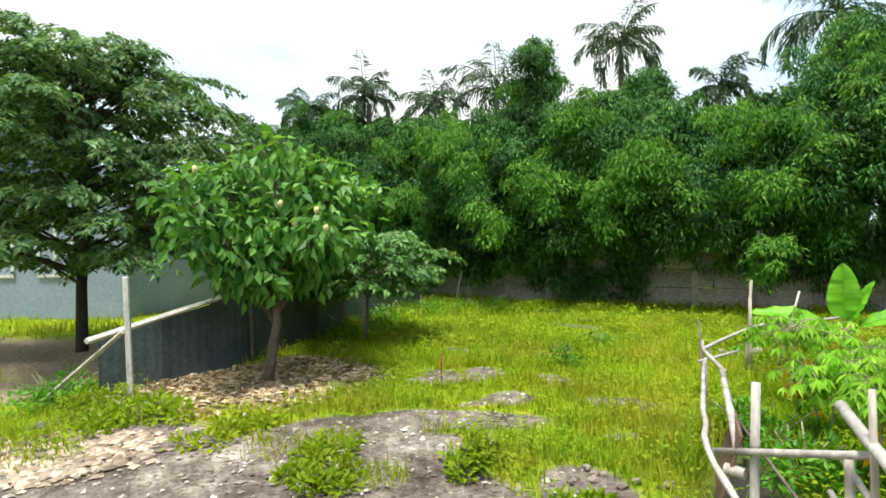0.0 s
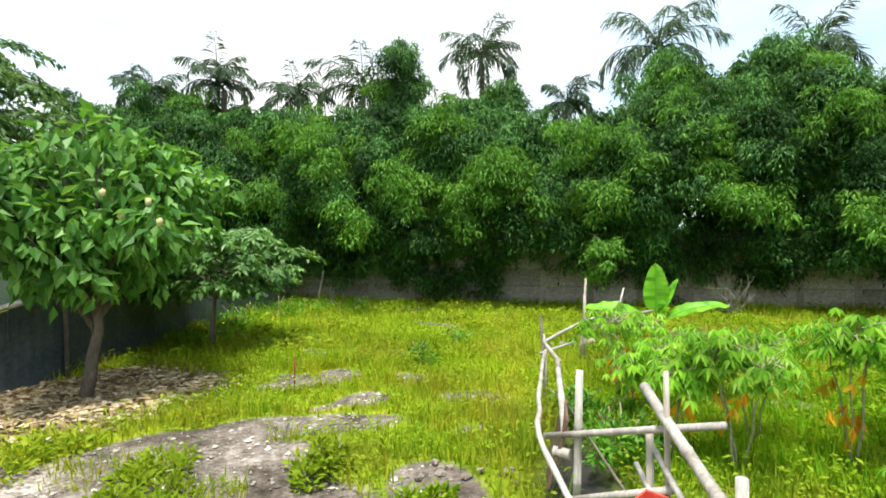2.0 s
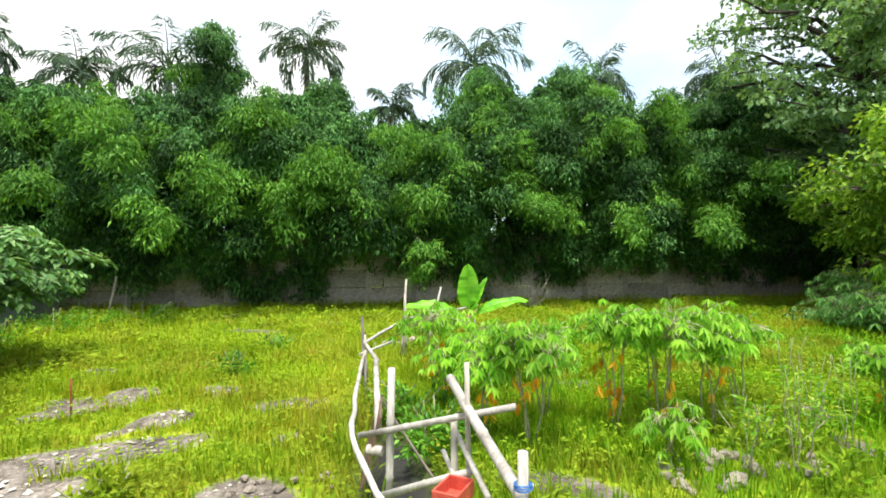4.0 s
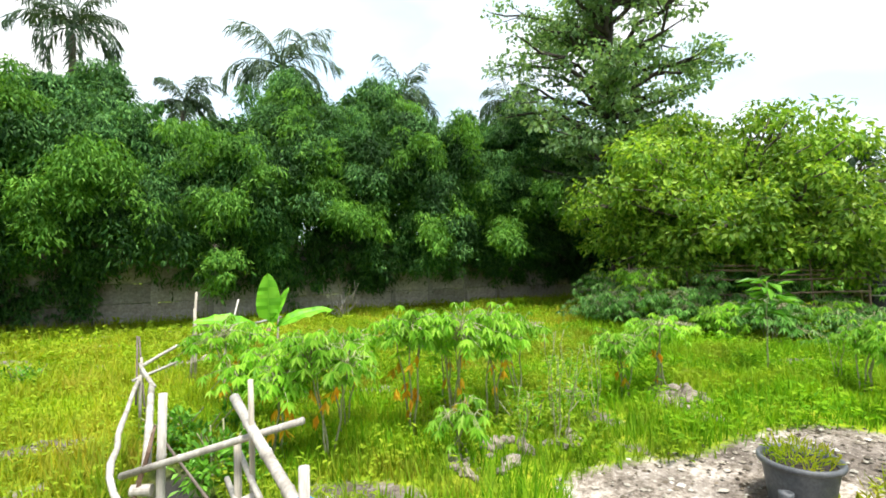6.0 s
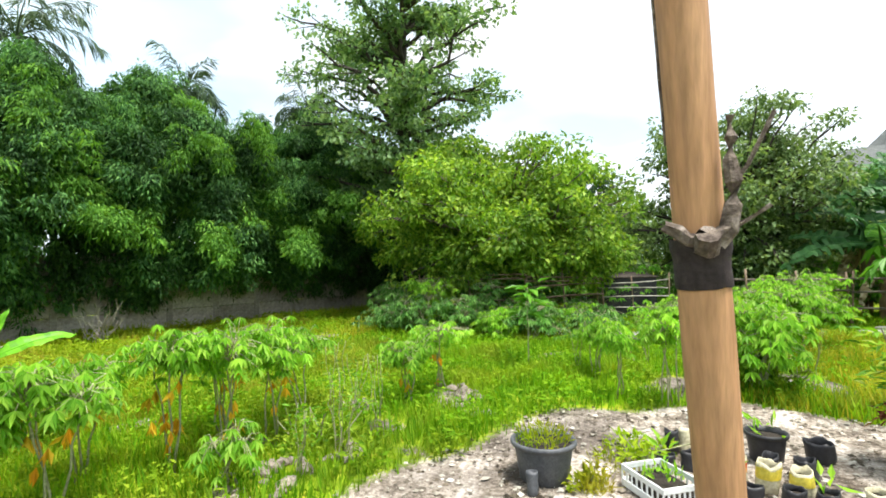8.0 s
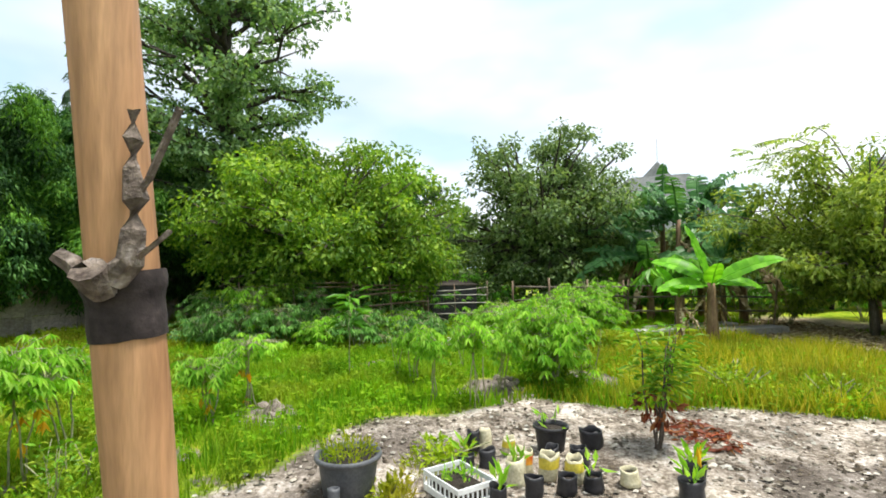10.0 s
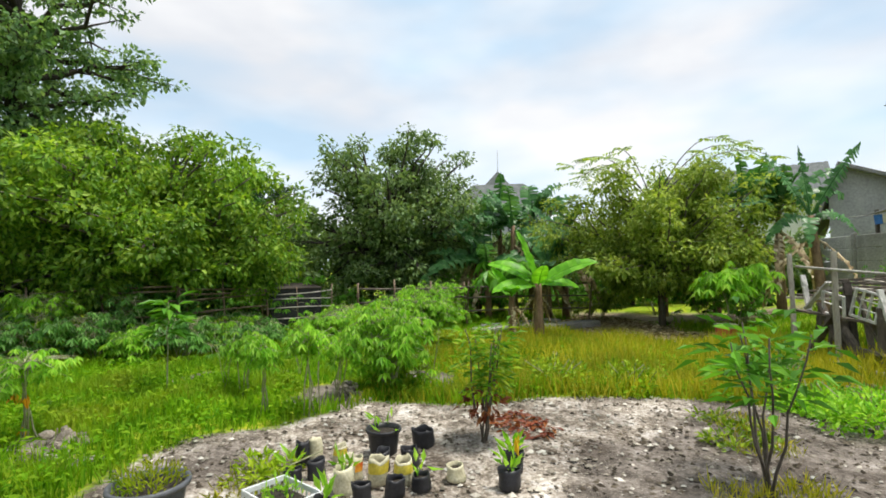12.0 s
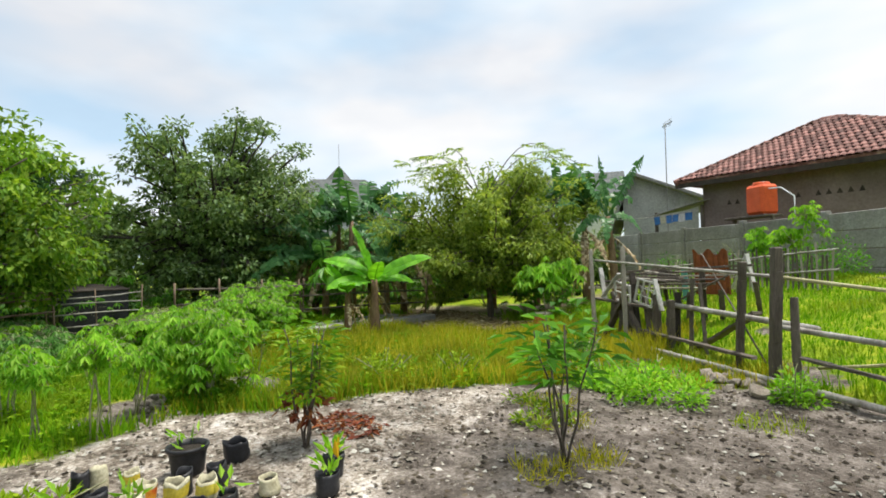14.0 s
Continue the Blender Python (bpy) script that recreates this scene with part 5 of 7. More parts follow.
def seedlings(parent, rng, R, z, n, L, W, material, name="seedling", height=0.1):
    a, r = rng.uniform(0, 6.28, n), R * np.sqrt(rng.random(n))
    base = np.stack([np.cos(a) * r, np.sin(a) * r, np.full(n, z) + rng.random(n) * height], 1)
    d = np.stack([np.cos(a) * 0.4, np.sin(a) * 0.4, np.full(n, 0.8)], 1) + rng.normal(0, 0.4, (n, 3))
    v, f = leaf_arrays(base, d, rng.normal(size=(n, 3)) + [0, 0, 0.5], L * rng.uniform(0.6, 1.3, n), W)
    return tagged(mesh_from(name, v, f, material, parent), kind="stuff")


def pot(x, y, r, h, material, label, seed, plants=0, leaf=CASSAVA_LEAF, group="", name="plant_pot", size=0.1):
    rng = np.random.default_rng(seed)
    t = thing(name, x, y, float(ground_z(x, y)) - 0.005, label, "pot", group)
    lathe("body", t, [(0.0, 0.0), (r * 0.72, 0.0), (r * 0.78, 0.02), (r * 0.93, h * 0.86), (r * 0.93, h * 0.88)], material)
    lathe("rim", t, [(r * 0.90, h * 0.87), (r * 1.03, h * 0.88), (r * 1.06, h * 0.94), (r * 1.04, h), (r * 0.95, h), (r * 0.90, h * 0.8)], material)
    lathe("soil", t, [(r * 0.92, h * 0.82), (r * 0.5, h * 0.87), (0.0, h * 0.88)], POT_SOIL)
    if plants:
        seedlings(t, rng, r * 0.85, h * 0.86, plants, size, size * 0.22, leaf)
    return t


pot(4.33, -0.05, 0.235, 0.3, GREY_PLASTIC, "large grey plastic pot crowded with small seedlings", 63, 330, GRASS_BLADE, "", "plant_pot", 0.06)
pot(4.93, -1.76, 0.15, 0.23, BLACK_PLASTIC, "black plastic pot with bare soil and one shoot", 64, 10, CASSAVA_LEAF, "pots in the yard", "plant_pot", 0.12)


def grow_bag(x, y, r, h, material, label, seed, plants=0, band=None, size=0.1, tilt=0.0):
    """A soft nursery bag, crumpled at the mouth and half full of soil."""
    rng = np.random.default_rng(seed)
    t = thing("grow_bag", x, y, float(ground_z(x, y)) - 0.004, label, "grow bag", "grow bags in the yard", rz=rng.uniform(0, 360))

    def crumple(v):
        w = np.array([noise.noise(Vector((p[0] * 16, p[1] * 16, p[2] * 9 + seed))) for p in v])
        out = v.copy()
        out[:, :2] *= (1 + 0.22 * w)[:, None]
        out[:, 0] *= 1.0 - 0.25 * out[:, 2] / h
        out[:, 2] += 0.18 * h * w * (out[:, 2] / h) ** 2
        out[:, 0] += tilt * out[:, 2]
        return out

    prof = [(0.0, 0.0), (r * 0.8, 0.0), (r * 0.98, h * 0.12), (r, h * 0.35), (r * 0.98, h * 0.6), (r * 1.04, h * 0.85), (r * 1.0, h), (r * 0.92, h * 0.98), (r * 0.9, h * 0.7)]
    lathe("bag", t, prof, material, 18, squash=crumple)
    if band is not None:
        lathe("print", t, [(r * 1.015, h * 0.5), (r * 1.03, h * 0.62), (r * 1.08, h * 0.86)], band, 18, "printed yellow upper part", crumple)
    lathe("soil", t, [(r * 0.92, h * 0.66), (r * 0.5, h * 0.72), (0.0, h * 0.72)], POT_SOIL, 14, squash=crumple)
    if plants:
        seedlings(t, rng, r * 0.6, h * 0.7, plants, size, size * 0.35, CASSAVA_LEAF, "seedling", 0.12)
    return t


YELLOW_PRINT = rough_material("yellow_print", [(0.3, (0.62, 0.47, 0.03)), (0.7, (0.78, 0.66, 0.12))], 14, 60, 0.5, 0.2, stain=0.25)
CREAM_PLASTIC = rough_material("cream_plastic", [(0.3, (0.42, 0.38, 0.24)), (0.7, (0.66, 0.62, 0.45))], 14, 60, 0.5, 0.2, stain=0.3)
ORANGE_PRINT = rough_material("orange_print", [(0.35, (0.62, 0.12, 0.02)), (0.65, (0.75, 0.50, 0.05))], 9, 60, 0.5, 0.2, stain=0.2)
BAGS = [(5.03, -1.08, 0.055, 0.19, BLACK_PLASTIC, None, 0), (5.06, -1.2, 0.06, 0.19, CREAM_PLASTIC, None, 0), (4.66, -1.15, 0.075, 0.15, BLACK_PLASTIC, None, 0), (4.67, -0.97, 0.07, 0.12, BLACK_PLASTIC, None, 4),
        (4.92, -1.37, 0.06, 0.15, CREAM_PLASTIC, YELLOW_PRINT, 0), (4.27, -1.3, 0.085, 0.19, CREAM_PLASTIC, None, 5), (4.44, -1.39, 0.075, 0.2, CREAM_PLASTIC, ORANGE_PRINT, 0), (4.3, -1.54, 0.075, 0.21, CREAM_PLASTIC, YELLOW_PRINT, 0),
        (4.52, -1.88, 0.075, 0.15, BLACK_PLASTIC, None, 0), (4.22, -1.72, 0.08, 0.19, CREAM_PLASTIC, YELLOW_PRINT, 0), (4.03, -1.36, 0.065, 0.16, BLACK_PLASTIC, None, 0), (4.05, -1.6, 0.075, 0.14, BLACK_PLASTIC, None, 0),
        (4.06, -1.8, 0.075, 0.12, BLACK_PLASTIC, None, 3), (4.9, -2.12, 0.1, 0.17, BLACK_PLASTIC, None, 0), (4.06, -2.55, 0.085, 0.17, BLACK_PLASTIC, None, 7), (3.84, -2.4, 0.085, 0.15, BLACK_PLASTIC, None, 6), (4.1, -2.1, 0.075, 0.12, CREAM_PLASTIC, None, 0),
        (3.95, -1.1, 0.06, 0.14, BLACK_PLASTIC, None, 6), (4.55, -1.65, 0.065, 0.16, BLACK_PLASTIC, None, 0), (4.02, 0.02, 0.04, 0.16, GREY_PLASTIC, None, 0)]
for i, (x, y, r, h, m, band, k) in enumerate(BAGS):
    lab = "yellow printed grow bag of soil, open at the top" if band is not None else ("black plastic grow bag half full of soil" if m is BLACK_PLASTIC else "dirty cream plastic grow bag with soil")
    grow_bag(x, y, r, h, m, lab, 640 + i, k * 2, band, 0.12, 0.15 * math.sin(i * 2.1))
t = thing("yellow_bloom", 3.97, -2.56, 0.12, "single yellowing leaf on a potted seedling", "leaf")
v, f = leaf_arrays(np.array([[0, 0, 0.04], [0.02, 0, 0.05]]), np.array([[0.1, 0.2, 1.0], [0.3, -0.2, 0.8]]), np.array([[1.0, 0.2, 0.1], [1.0, 0.2, 0.1]]), 0.16, 0.06)
mesh_from("leaf", v, f, YELLOW_LEAF, t)


def crate(x, y, rz):
    rng = np.random.default_rng(66)
    t = thing("plastic_crate", x, y, float(ground_z(x, y)), "white slotted plastic crate with potted seedlings inside", "crate", rz=rz)
    sx, sy, h, w = 0.44, 0.32, 0.15, 0.012
    bm = bmesh.new()
    box(bm, sx, sy, 0.012, (0, 0, 0.01))
    part("base", bm, WHITE_PLASTIC, t)
    for nx, ny, L in ((0, 1, sx), (0, -1, sx), (1, 0, sy), (-1, 0, sy)):
        turned = pose(nx * sx / 2, ny * sy / 2, 0, 0, 0, 0 if ny else 90)
        for z, hh in ((0.025, 0.05), (h - 0.02, 0.04)):
            bm = bmesh.new()
            box(bm, L + 0.01, w, hh, (0, 0, z), bevel=0.003)
            part("side_rail", bm, WHITE_PLASTIC, t).matrix_basis = turned
        bm = bmesh.new()
        box(bm, 0.012, w - 0.004, h - 0.09, (0, 0, h / 2 + 0.005))
        rib = part("rib", bm, WHITE_PLASTIC, t)
        for i in range(9):
            o = rib if i == 0 else new("rib", rib.data)
            o.parent = t
            o.matrix_basis = turned @ Matrix.Translation((-L / 2 + L * i / 8, 0, 0))
    bm = bmesh.new()
    box(bm, sx - 0.05, sy - 0.05, 0.08, (0, 0, 0.06), bevel=0.02)
    part("soil", bm, POT_SOIL, t)
    seedlings(t, rng, 0.13, 0.1, 55, 0.06, 0.022, CASSAVA_LEAF, "seedling", 0.09)


crate(4.17, -0.85, 28)
t = thing("bucket", 7.98, -9.72, float(ground_z(7.98, -9.72)), "dirty white bucket with a faded red band", "bucket")
lathe("body", t, [(0.0, 0.0), (0.17, 0.0), (0.2, 0.36), (0.215, 0.37), (0.205, 0.38), (0.19, 0.36), (0.17, 0.04)], CREAM_PLASTIC)
lathe("band", t, [(0.186, 0.14), (0.199, 0.3)], RED_PLASTIC)


# ---- the junk-wood fence by the lawn ----
def junk_fence():
    rng = np.random.default_rng(67)
    t = thing("wooden_fence", 0, 0, 0, "rough fence of grey old posts, planks and bamboo rails", "fence")

    def g(x, y):
        return float(ground_z(x, y))

    def plank(name, a, b, w, th, mat=OLD_WOOD, label=""):
        a, b = Vector(a), Vector(b)
        d = b - a
        m = Matrix.Translation((a + b) / 2) @ d.to_track_quat("Z", "Y").to_matrix().to_4x4()
        bm = bmesh.new()
        bmesh.ops.create_cube(bm, size=1.0, matrix=m @ Matrix.Diagonal((w, th, d.length, 1)))
        bmesh.ops.subdivide_edges(bm, edges=[e for e in bm.edges if e.calc_length() > d.length * 0.9], cuts=5)
        bmesh.ops.bevel(bm, geom=[e for e in bm.edges], offset=min(w, th) * 0.12, segments=1, affect="EDGES")
        for q in bm.verts:
            q.co += Vector(rng.normal(0, 0.004, 3))
        return part(name, bm, mat, t, label)

    def pole(name, a, b, r, mat=BAMBOO_POLE, sag=0.0):
        v, f = bamboo_arrays(a, b, r, sag, rng, 0.36)
        return mesh_from(name, v, f, mat, t, smooth=True)

    for x, y, h, w, dx in ((6.2, -9.12, 1.72, 0.07, 0.1), (5.5, -9.03, 1.72, 0.07, 0.03), (4.83, -8.9, 0.86, 0.12, 0.05), (4.55, -8.75, 0.8, 0.11, -0.04), (3.28, -8.02, 1.42, 0.085, -0.13), (2.72, -7.55, 1.6, 0.11, -0.1), (2.46, -7.44, 1.02, 0.075, 0.0), (0.7, -6.2, 1.2, 0.1, 0.0), (-0.6, -5.3, 1.1, 0.1, 0.0)):
        plank("post", (x, y, g(x, y) - 0.06), (x + dx, y - dx * 0.8, g(x, y) + h), w, w * 0.8, PALE_WOOD if w < 0.08 and h > 1.5 else OLD_WOOD)
    pole("rail", (4.85, -9.1, 0.80), (2.3, -7.6, 0.73), 0.042)
    pole("rail", (2.75, -7.85, 0.70), (0.2, -5.9, 0.74), 0.034)
    pole("rail", (6.25, -9.3, 1.55), (2.6, -7.7, 1.3), 0.022)
    pole("rail", (2.7, -7.75, 1.31), (0.2, -6.3, 1.08), 0.022, YELLOW_BAMBOO)
    plank("rail", (6.3, -9.3, 0.82), (4.8, -9.0, 0.70), 0.1, 0.04)
    pole("rail", (5.6, -9.0, 0.1), (0.2, -5.95, 0.16), 0.04)
    plank("rail", (5.2, -9.05, 0.32), (3.0, -7.75, 0.3), 0.09, 0.04)
    plank("rail", (2.5, -7.5, 0.42), (0.2, -6.0, 0.38), 0.08, 0.03)
    plank("brace", (4.22, -8.9, 0.12), (3.1, -8.2, 0.82), 0.14, 0.04)
    plank("brace", (6.1, -9.25, 0.05), (5.55, -9.15, 0.9), 0.16, 0.04)
    plank("brace", (5.15, -9.05, 0.05), (5.65, -9.2, 0.85), 0.16, 0.04, BARK)
    plank("brace", (5.4, -9.1, 0.1), (5.9, -9.3, 0.95), 0.12, 0.04)
    pole("brace", (2.9, -7.8, 0.25), (4.2, -9.2, 1.62), 0.012, OLD_WOOD)
    pole("brace", (5.0, -9.5, 0.7), (3.6, -8.6, 1.3), 0.016, OLD_WOOD)
    pole("rail", (2.3, -7.6, 0.3), (0.2, -6.6, 0.85), 0.018, YELLOW_BAMBOO)
    # stacked salvage behind the posts
    for a, b in (((6.28, -9.49, 1.4), (6.16, -9.44, 0.8)), ((6.2, -9.42, 0.84), (5.7, -9.2, 1.3)), ((4.8, -8.78, 1.22), (4.67, -8.74, 0.72)), ((4.45, -11.0, 0.95), (4.15, -10.9, 1.6)), ((4.15, -10.86, 1.6), (4.0, -10.8, 0.92))):
        plank("board", a, b, 0.085, 0.03, WHITE_PAINT, "white painted board")
    for k in range(9):
        z = 1.1 + 0.04 * k
        plank("plank", (5.75 - 0.05 * k, -9.5 - 0.06 * k, z + rng.normal(0, 0.03)), (4.2 + 0.1 * k, -8.85 - 0.08 * k, z + rng.normal(0, 0.04)), rng.uniform(0.05, 0.1), 0.03, (OLD_WOOD, BARK, PALE_WOOD)[k % 3])
    for k in range(8):
        x, y = 5.9 - 0.28 * k, -9.45 + 0.12 * k
        plank("plank", (x, y, g(x, y) - 0.03), (x + rng.normal(0, 0.25), y - 0.1, rng.uniform(0.9, 1.5)), rng.uniform(0.05, 0.12), 0.03, (BARK, OLD_WOOD, DARK_BARK)[k % 3])
    for k in range(6):
        plank("plank", (6.9 - 0.1 * k, -10.0 - 0.14 * k, 0.95 + 0.07 * k + rng.normal(0, 0.02)), (4.6 - 0.12 * k, -10.2 - 0.1 * k, 1.0 + 0.08 * k), 0.1, 0.035, OLD_WOOD if k % 3 else PALE_WOOD)
    for k in range(10):
        x = 6.6 - 0.3 * k
        plank("plank", (x, -10.3 - 0.05 * k, g(x, -10.3) - 0.03), (x + rng.normal(0, 0.12), -10.4, g(x, -10.3) + rng.uniform(0.6, 1.2)), rng.uniform(0.06, 0.13), 0.03, OLD_WOOD if rng.random() < 0.7 else BARK)


YELLOW_BAMBOO = rough_material("yellow_bamboo", [(0.3, (0.38, 0.34, 0.17)), (0.7, (0.58, 0.54, 0.30))], 5, 50, 0.6, 0.3, stretch=(1, 1, 0.3))
junk_fence()


def window_frame(x, y, z, rz, tilt, w, h, cols, rows):
    t = thing("window_frame", x, y, z, "salvaged white wooden window frame leaning on the fence", "window frame", "salvaged window frames", rz=rz)
    t.matrix_basis = pose(x, y, z, tilt, 10, rz)
    for k in range(cols + 1):
        bm = bmesh.new()
        box(bm, 0.034 if k in (0, cols) else 0.016, 0.035, h, (-w / 2 + w * k / cols, 0, h / 2), bevel=0.003)
        part("upright", bm, WHITE_PAINT, t)
    for k in range(rows + 1):
        bm = bmesh.new()
        box(bm, w + 0.04, 0.03, 0.034 if k in (0, rows) else 0.016, (0, 0, h * k / rows), bevel=0.003)
        part("bar", bm, WHITE_PAINT, t)


window_frame(5.14, -8.99, 0.78, 156, -8, 0.46, 0.4, 3, 3)
window_frame(5.65, -9.2, 0.78, 156, 6, 0.44, 0.34, 2, 2)


# ---- picket fence, rusty sheet and teal post near the grey wall ----
t = thing("picket_fence", 0, 0, 0, "crooked grey picket fence of split bamboo slats", "fence")
rng = np.random.default_rng(68)
for k in range(46):
    s = k / 45
    x, y = 6.9 + (3.2 - 6.9) * s, -12.9 + (-12.2 + 12.9) * s
    z = float(ground_z(x, y))
    bm = bmesh.new()
    h = rng.uniform(0.65, 0.95)
    box(bm, 0.035, 0.015, h, (x, y, z + h / 2 - 0.03), (rng.normal(0, 4), rng.normal(0, 3), 10), 0.003)
    part("slat", bm, OLD_WOOD if k % 3 else PALE_WOOD, t)
for z in (0.35, 0.72):
    v, f = bamboo_arrays((7.0, -12.88, z + float(ground_z(7, -12.9))), (3.1, -12.15, z + float(ground_z(3.1, -12.2))), 0.02, 0, rng)
    mesh_from("rail", v, f, BAMBOO_POLE, t, smooth=True)
RUST = rough_material("rust", [(0.3, (0.16, 0.05, 0.02)), (0.7, (0.38, 0.12, 0.045))], 4, 30, 0.85, 0.4, 0.2)
TEAL = rough_material("teal_paint", [(0.3, (0.09, 0.30, 0.28)), (0.7, (0.16, 0.42, 0.38))], 5, 40, 0.6, 0.2)
t = thing("metal_sheet", 5.3, -12.2, float(ground_z(5.3, -12.2)), "rusty corrugated metal sheet standing by the picket fence", "metal sheet", rz=12)
cols = 24
vs = [(-0.34 + 0.68 * j / cols + 0.05 * k, 0.016 * math.sin(j * 1.57), 0.1 + k * (0.92 + 0.07 * math.sin(j * 0.6))) for j in range(cols + 1) for k in (0, 1)]
ob = mesh_from("sheet", vs, [(2 * j, 2 * j + 2, 2 * j + 3, 2 * j + 1) for j in range(cols)], RUST, t)
ob.modifiers.new("thickness", "SOLIDIFY").thickness = 0.004
t = thing("teal_post", 5.95, -12.3, float(ground_z(5.95, -12.3)), "short teal painted wooden post", "post")
bm = bmesh.new()
box(bm, 0.12, 0.08, 0.75, (0, 0, 0.35), (0, 2, 15), 0.008)
part("post", bm, TEAL, t)


# ---- bamboo rail fences at the far side ----
def rail_fence(points, zs, label, seed, r=0.022, mat=None):
    rng = np.random.default_rng(seed)
    t = thing("rail_fence", 0, 0, 0, label, "fence", "bamboo rail fences")
    for (ax, ay), (bx, by) in zip(points, points[1:]):
        for z in zs:
            v, f = bamboo_arrays((ax, ay, z + rng.normal(0, 0.03)), (bx, by, z + rng.normal(0, 0.05)), r, rng.uniform(-0.03, 0.04), rng, 0.4)
            mesh_from("rail", v, f, mat or BROWN_POLE, t, smooth=True)
        n = max(2, int(math.hypot(bx - ax, by - ay) / 0.9))
        for k in range(n + 1):
            x, y = ax + (bx - ax) * k / n, ay + (by - ay) * k / n
            v, f = tube_arrays(bend((x, y, -0.05), (x + rng.normal(0, 0.06), y + rng.normal(0, 0.06), max(zs) + rng.uniform(0.05, 0.2)), 0, 4), r, 6)
            mesh_from("post", v, f, BROWN_POLE, t, smooth=True)


BROWN_POLE = rough_material("brown_pole", [(0.3, (0.13, 0.085, 0.055)), (0.7, (0.34, 0.25, 0.18))], 5, 50, 0.8, 0.4, stretch=(1, 1, 0.3))
rail_fence([(12.6, 3.2), (12.2, 0.6), (13.3, -1.2)], (0.75, 1.0, 1.15, 1.25), "fence of thin brown bamboo rails before the bushes", 70)
rail_fence([(13.5, -1.1), (13.75, -2.75)], (0.45, 0.68, 0.9, 1.08), "fence of pale bamboo rails before a dark pen", 71, 0.014, BAMBOO_POLE)
rail_fence([(13.1, -3.3), (12.9, -6.2), (12.2, -9.6)], (0.45, 0.8, 1.15), "sagging fence of grey bamboo rails", 72, 0.024, OLD_WOOD)
t = thing("animal_pen", 14.4, -1.95, 0.0, "low dark pen with black netting and a grey roof sheet", "pen", rz=-80)
bm = bmesh.new()
box(bm, 1.3, 0.05, 1.15, (0, 0, 0.57), bevel=0.01)
part("netting", bm, BLACK_PLASTIC, t)
for sx in (-1, 1):
    bm = bmesh.new()
    box(bm, 0.05, 1.3, 1.15, (sx * 0.65, 0.65, 0.57), bevel=0.01)
    part("side", bm, BLACK_PLASTIC, t)
bm = bmesh.new()
box(bm, 1.4, 1.3, 0.04, (0, 0.6, 1.2), (5, 0, 0), 0.01)
part("roof", bm, DARK_BARK, t)
for i, (x, y, L, rz) in enumerate([(11.9, -6.9, 2.4, 108), (11.6, -8.4, 2.2, 100), (12.4, -7.6, 2.6, 104), (10.9, -2.3, 1.8, 80)]):
    t = thing("concrete_slab", x, y, 0.0, "pale weathered concrete slab lying on the ground", "slab", "slabs along the fence", rz=rz)
    bm = bmesh.new()
    box(bm, L, 0.45, 0.16, (0, 0, 0.08), (0, 0, 0), 0.02)
    part("slab", bm, CONCRETE, t)


# ---- stones, chips and litter ----
def stone_mesh(seed):
    rng = np.random.default_rng(seed)
    bm = bmesh.new()
    bmesh.ops.create_icosphere(bm, subdivisions=1, radius=1.0)
    for q in bm.verts:
        q.co *= 1 + rng.normal(0, 0.16)
        q.co.z *= 0.62
    me = bpy.data.meshes.new("stone")
    bm.to_mesh(me)
    bm.free()
    me.materials.append(STONE)
    return me


STONES = [stone_mesh(900 + i) for i in range(6)]


def stone_heap(x, y, rx, ry, n, lo, hi, label, seed, rz=0):
    rng = np.random.default_rng(seed)
    t = thing("stone_heap", x, y, float(ground_z(x, y)), label, "stones", rz=rz)
    for k in range(n):
        a, r = rng.uniform(0, 6.28), math.sqrt(rng.random())
        s = rng.uniform(lo, hi)
        o = new("stone", STONES[k % 6])
        o.parent = t
        o.matrix_basis = pose(math.cos(a) * r * rx, math.sin(a) * r * ry, s * 0.25 + 0.5 * lo * (1 - r), rng.uniform(-25, 25), rng.uniform(-25, 25), rng.uniform(0, 360)) @ Matrix.Diagonal((s, s * rng.uniform(0.6, 1), s, 1))


stone_heap(3.72, 1.95, 0.45, 0.28, 34, 0.025, 0.085, "heap of brownish stones and earth at the grass edge", 72)
stone_heap(4.5, 1.6, 0.3, 0.16, 12, 0.03, 0.09, "few stones at the grass edge", 73)
stone_heap(6.3, 1.05, 0.4, 0.28, 26, 0.03, 0.09, "small heap of pale stones in the grass", 74)
stone_heap(7.1, -1.8, 0.7, 0.4, 34, 0.03, 0.08, "pale stones under the cassava plants", 75)
stone_heap(4.3, -7.6, 0.8, 0.3, 44, 0.04, 0.12, "rubble stones along the wooden fence", 76, -30)
stone_heap(2.95, -7.25, 0.6, 0.28, 40, 0.04, 0.12, "rubble stones at the foot of the fence posts", 77, -30)
stone_heap(1.15, 3.2, 0.4, 0.6, 18, 0.015, 0.05, "broken stones beside the grass", 78)
stone_heap(4.4, 7.6, 0.6, 0.2, 16, 0.03, 0.08, "stones lying in the far grass", 79)
stone_heap(-3.3, 4.15, 0.75, 0.4, 45, 0.02, 0.05, "pile of pale rubble chips beside the weeds", 80)


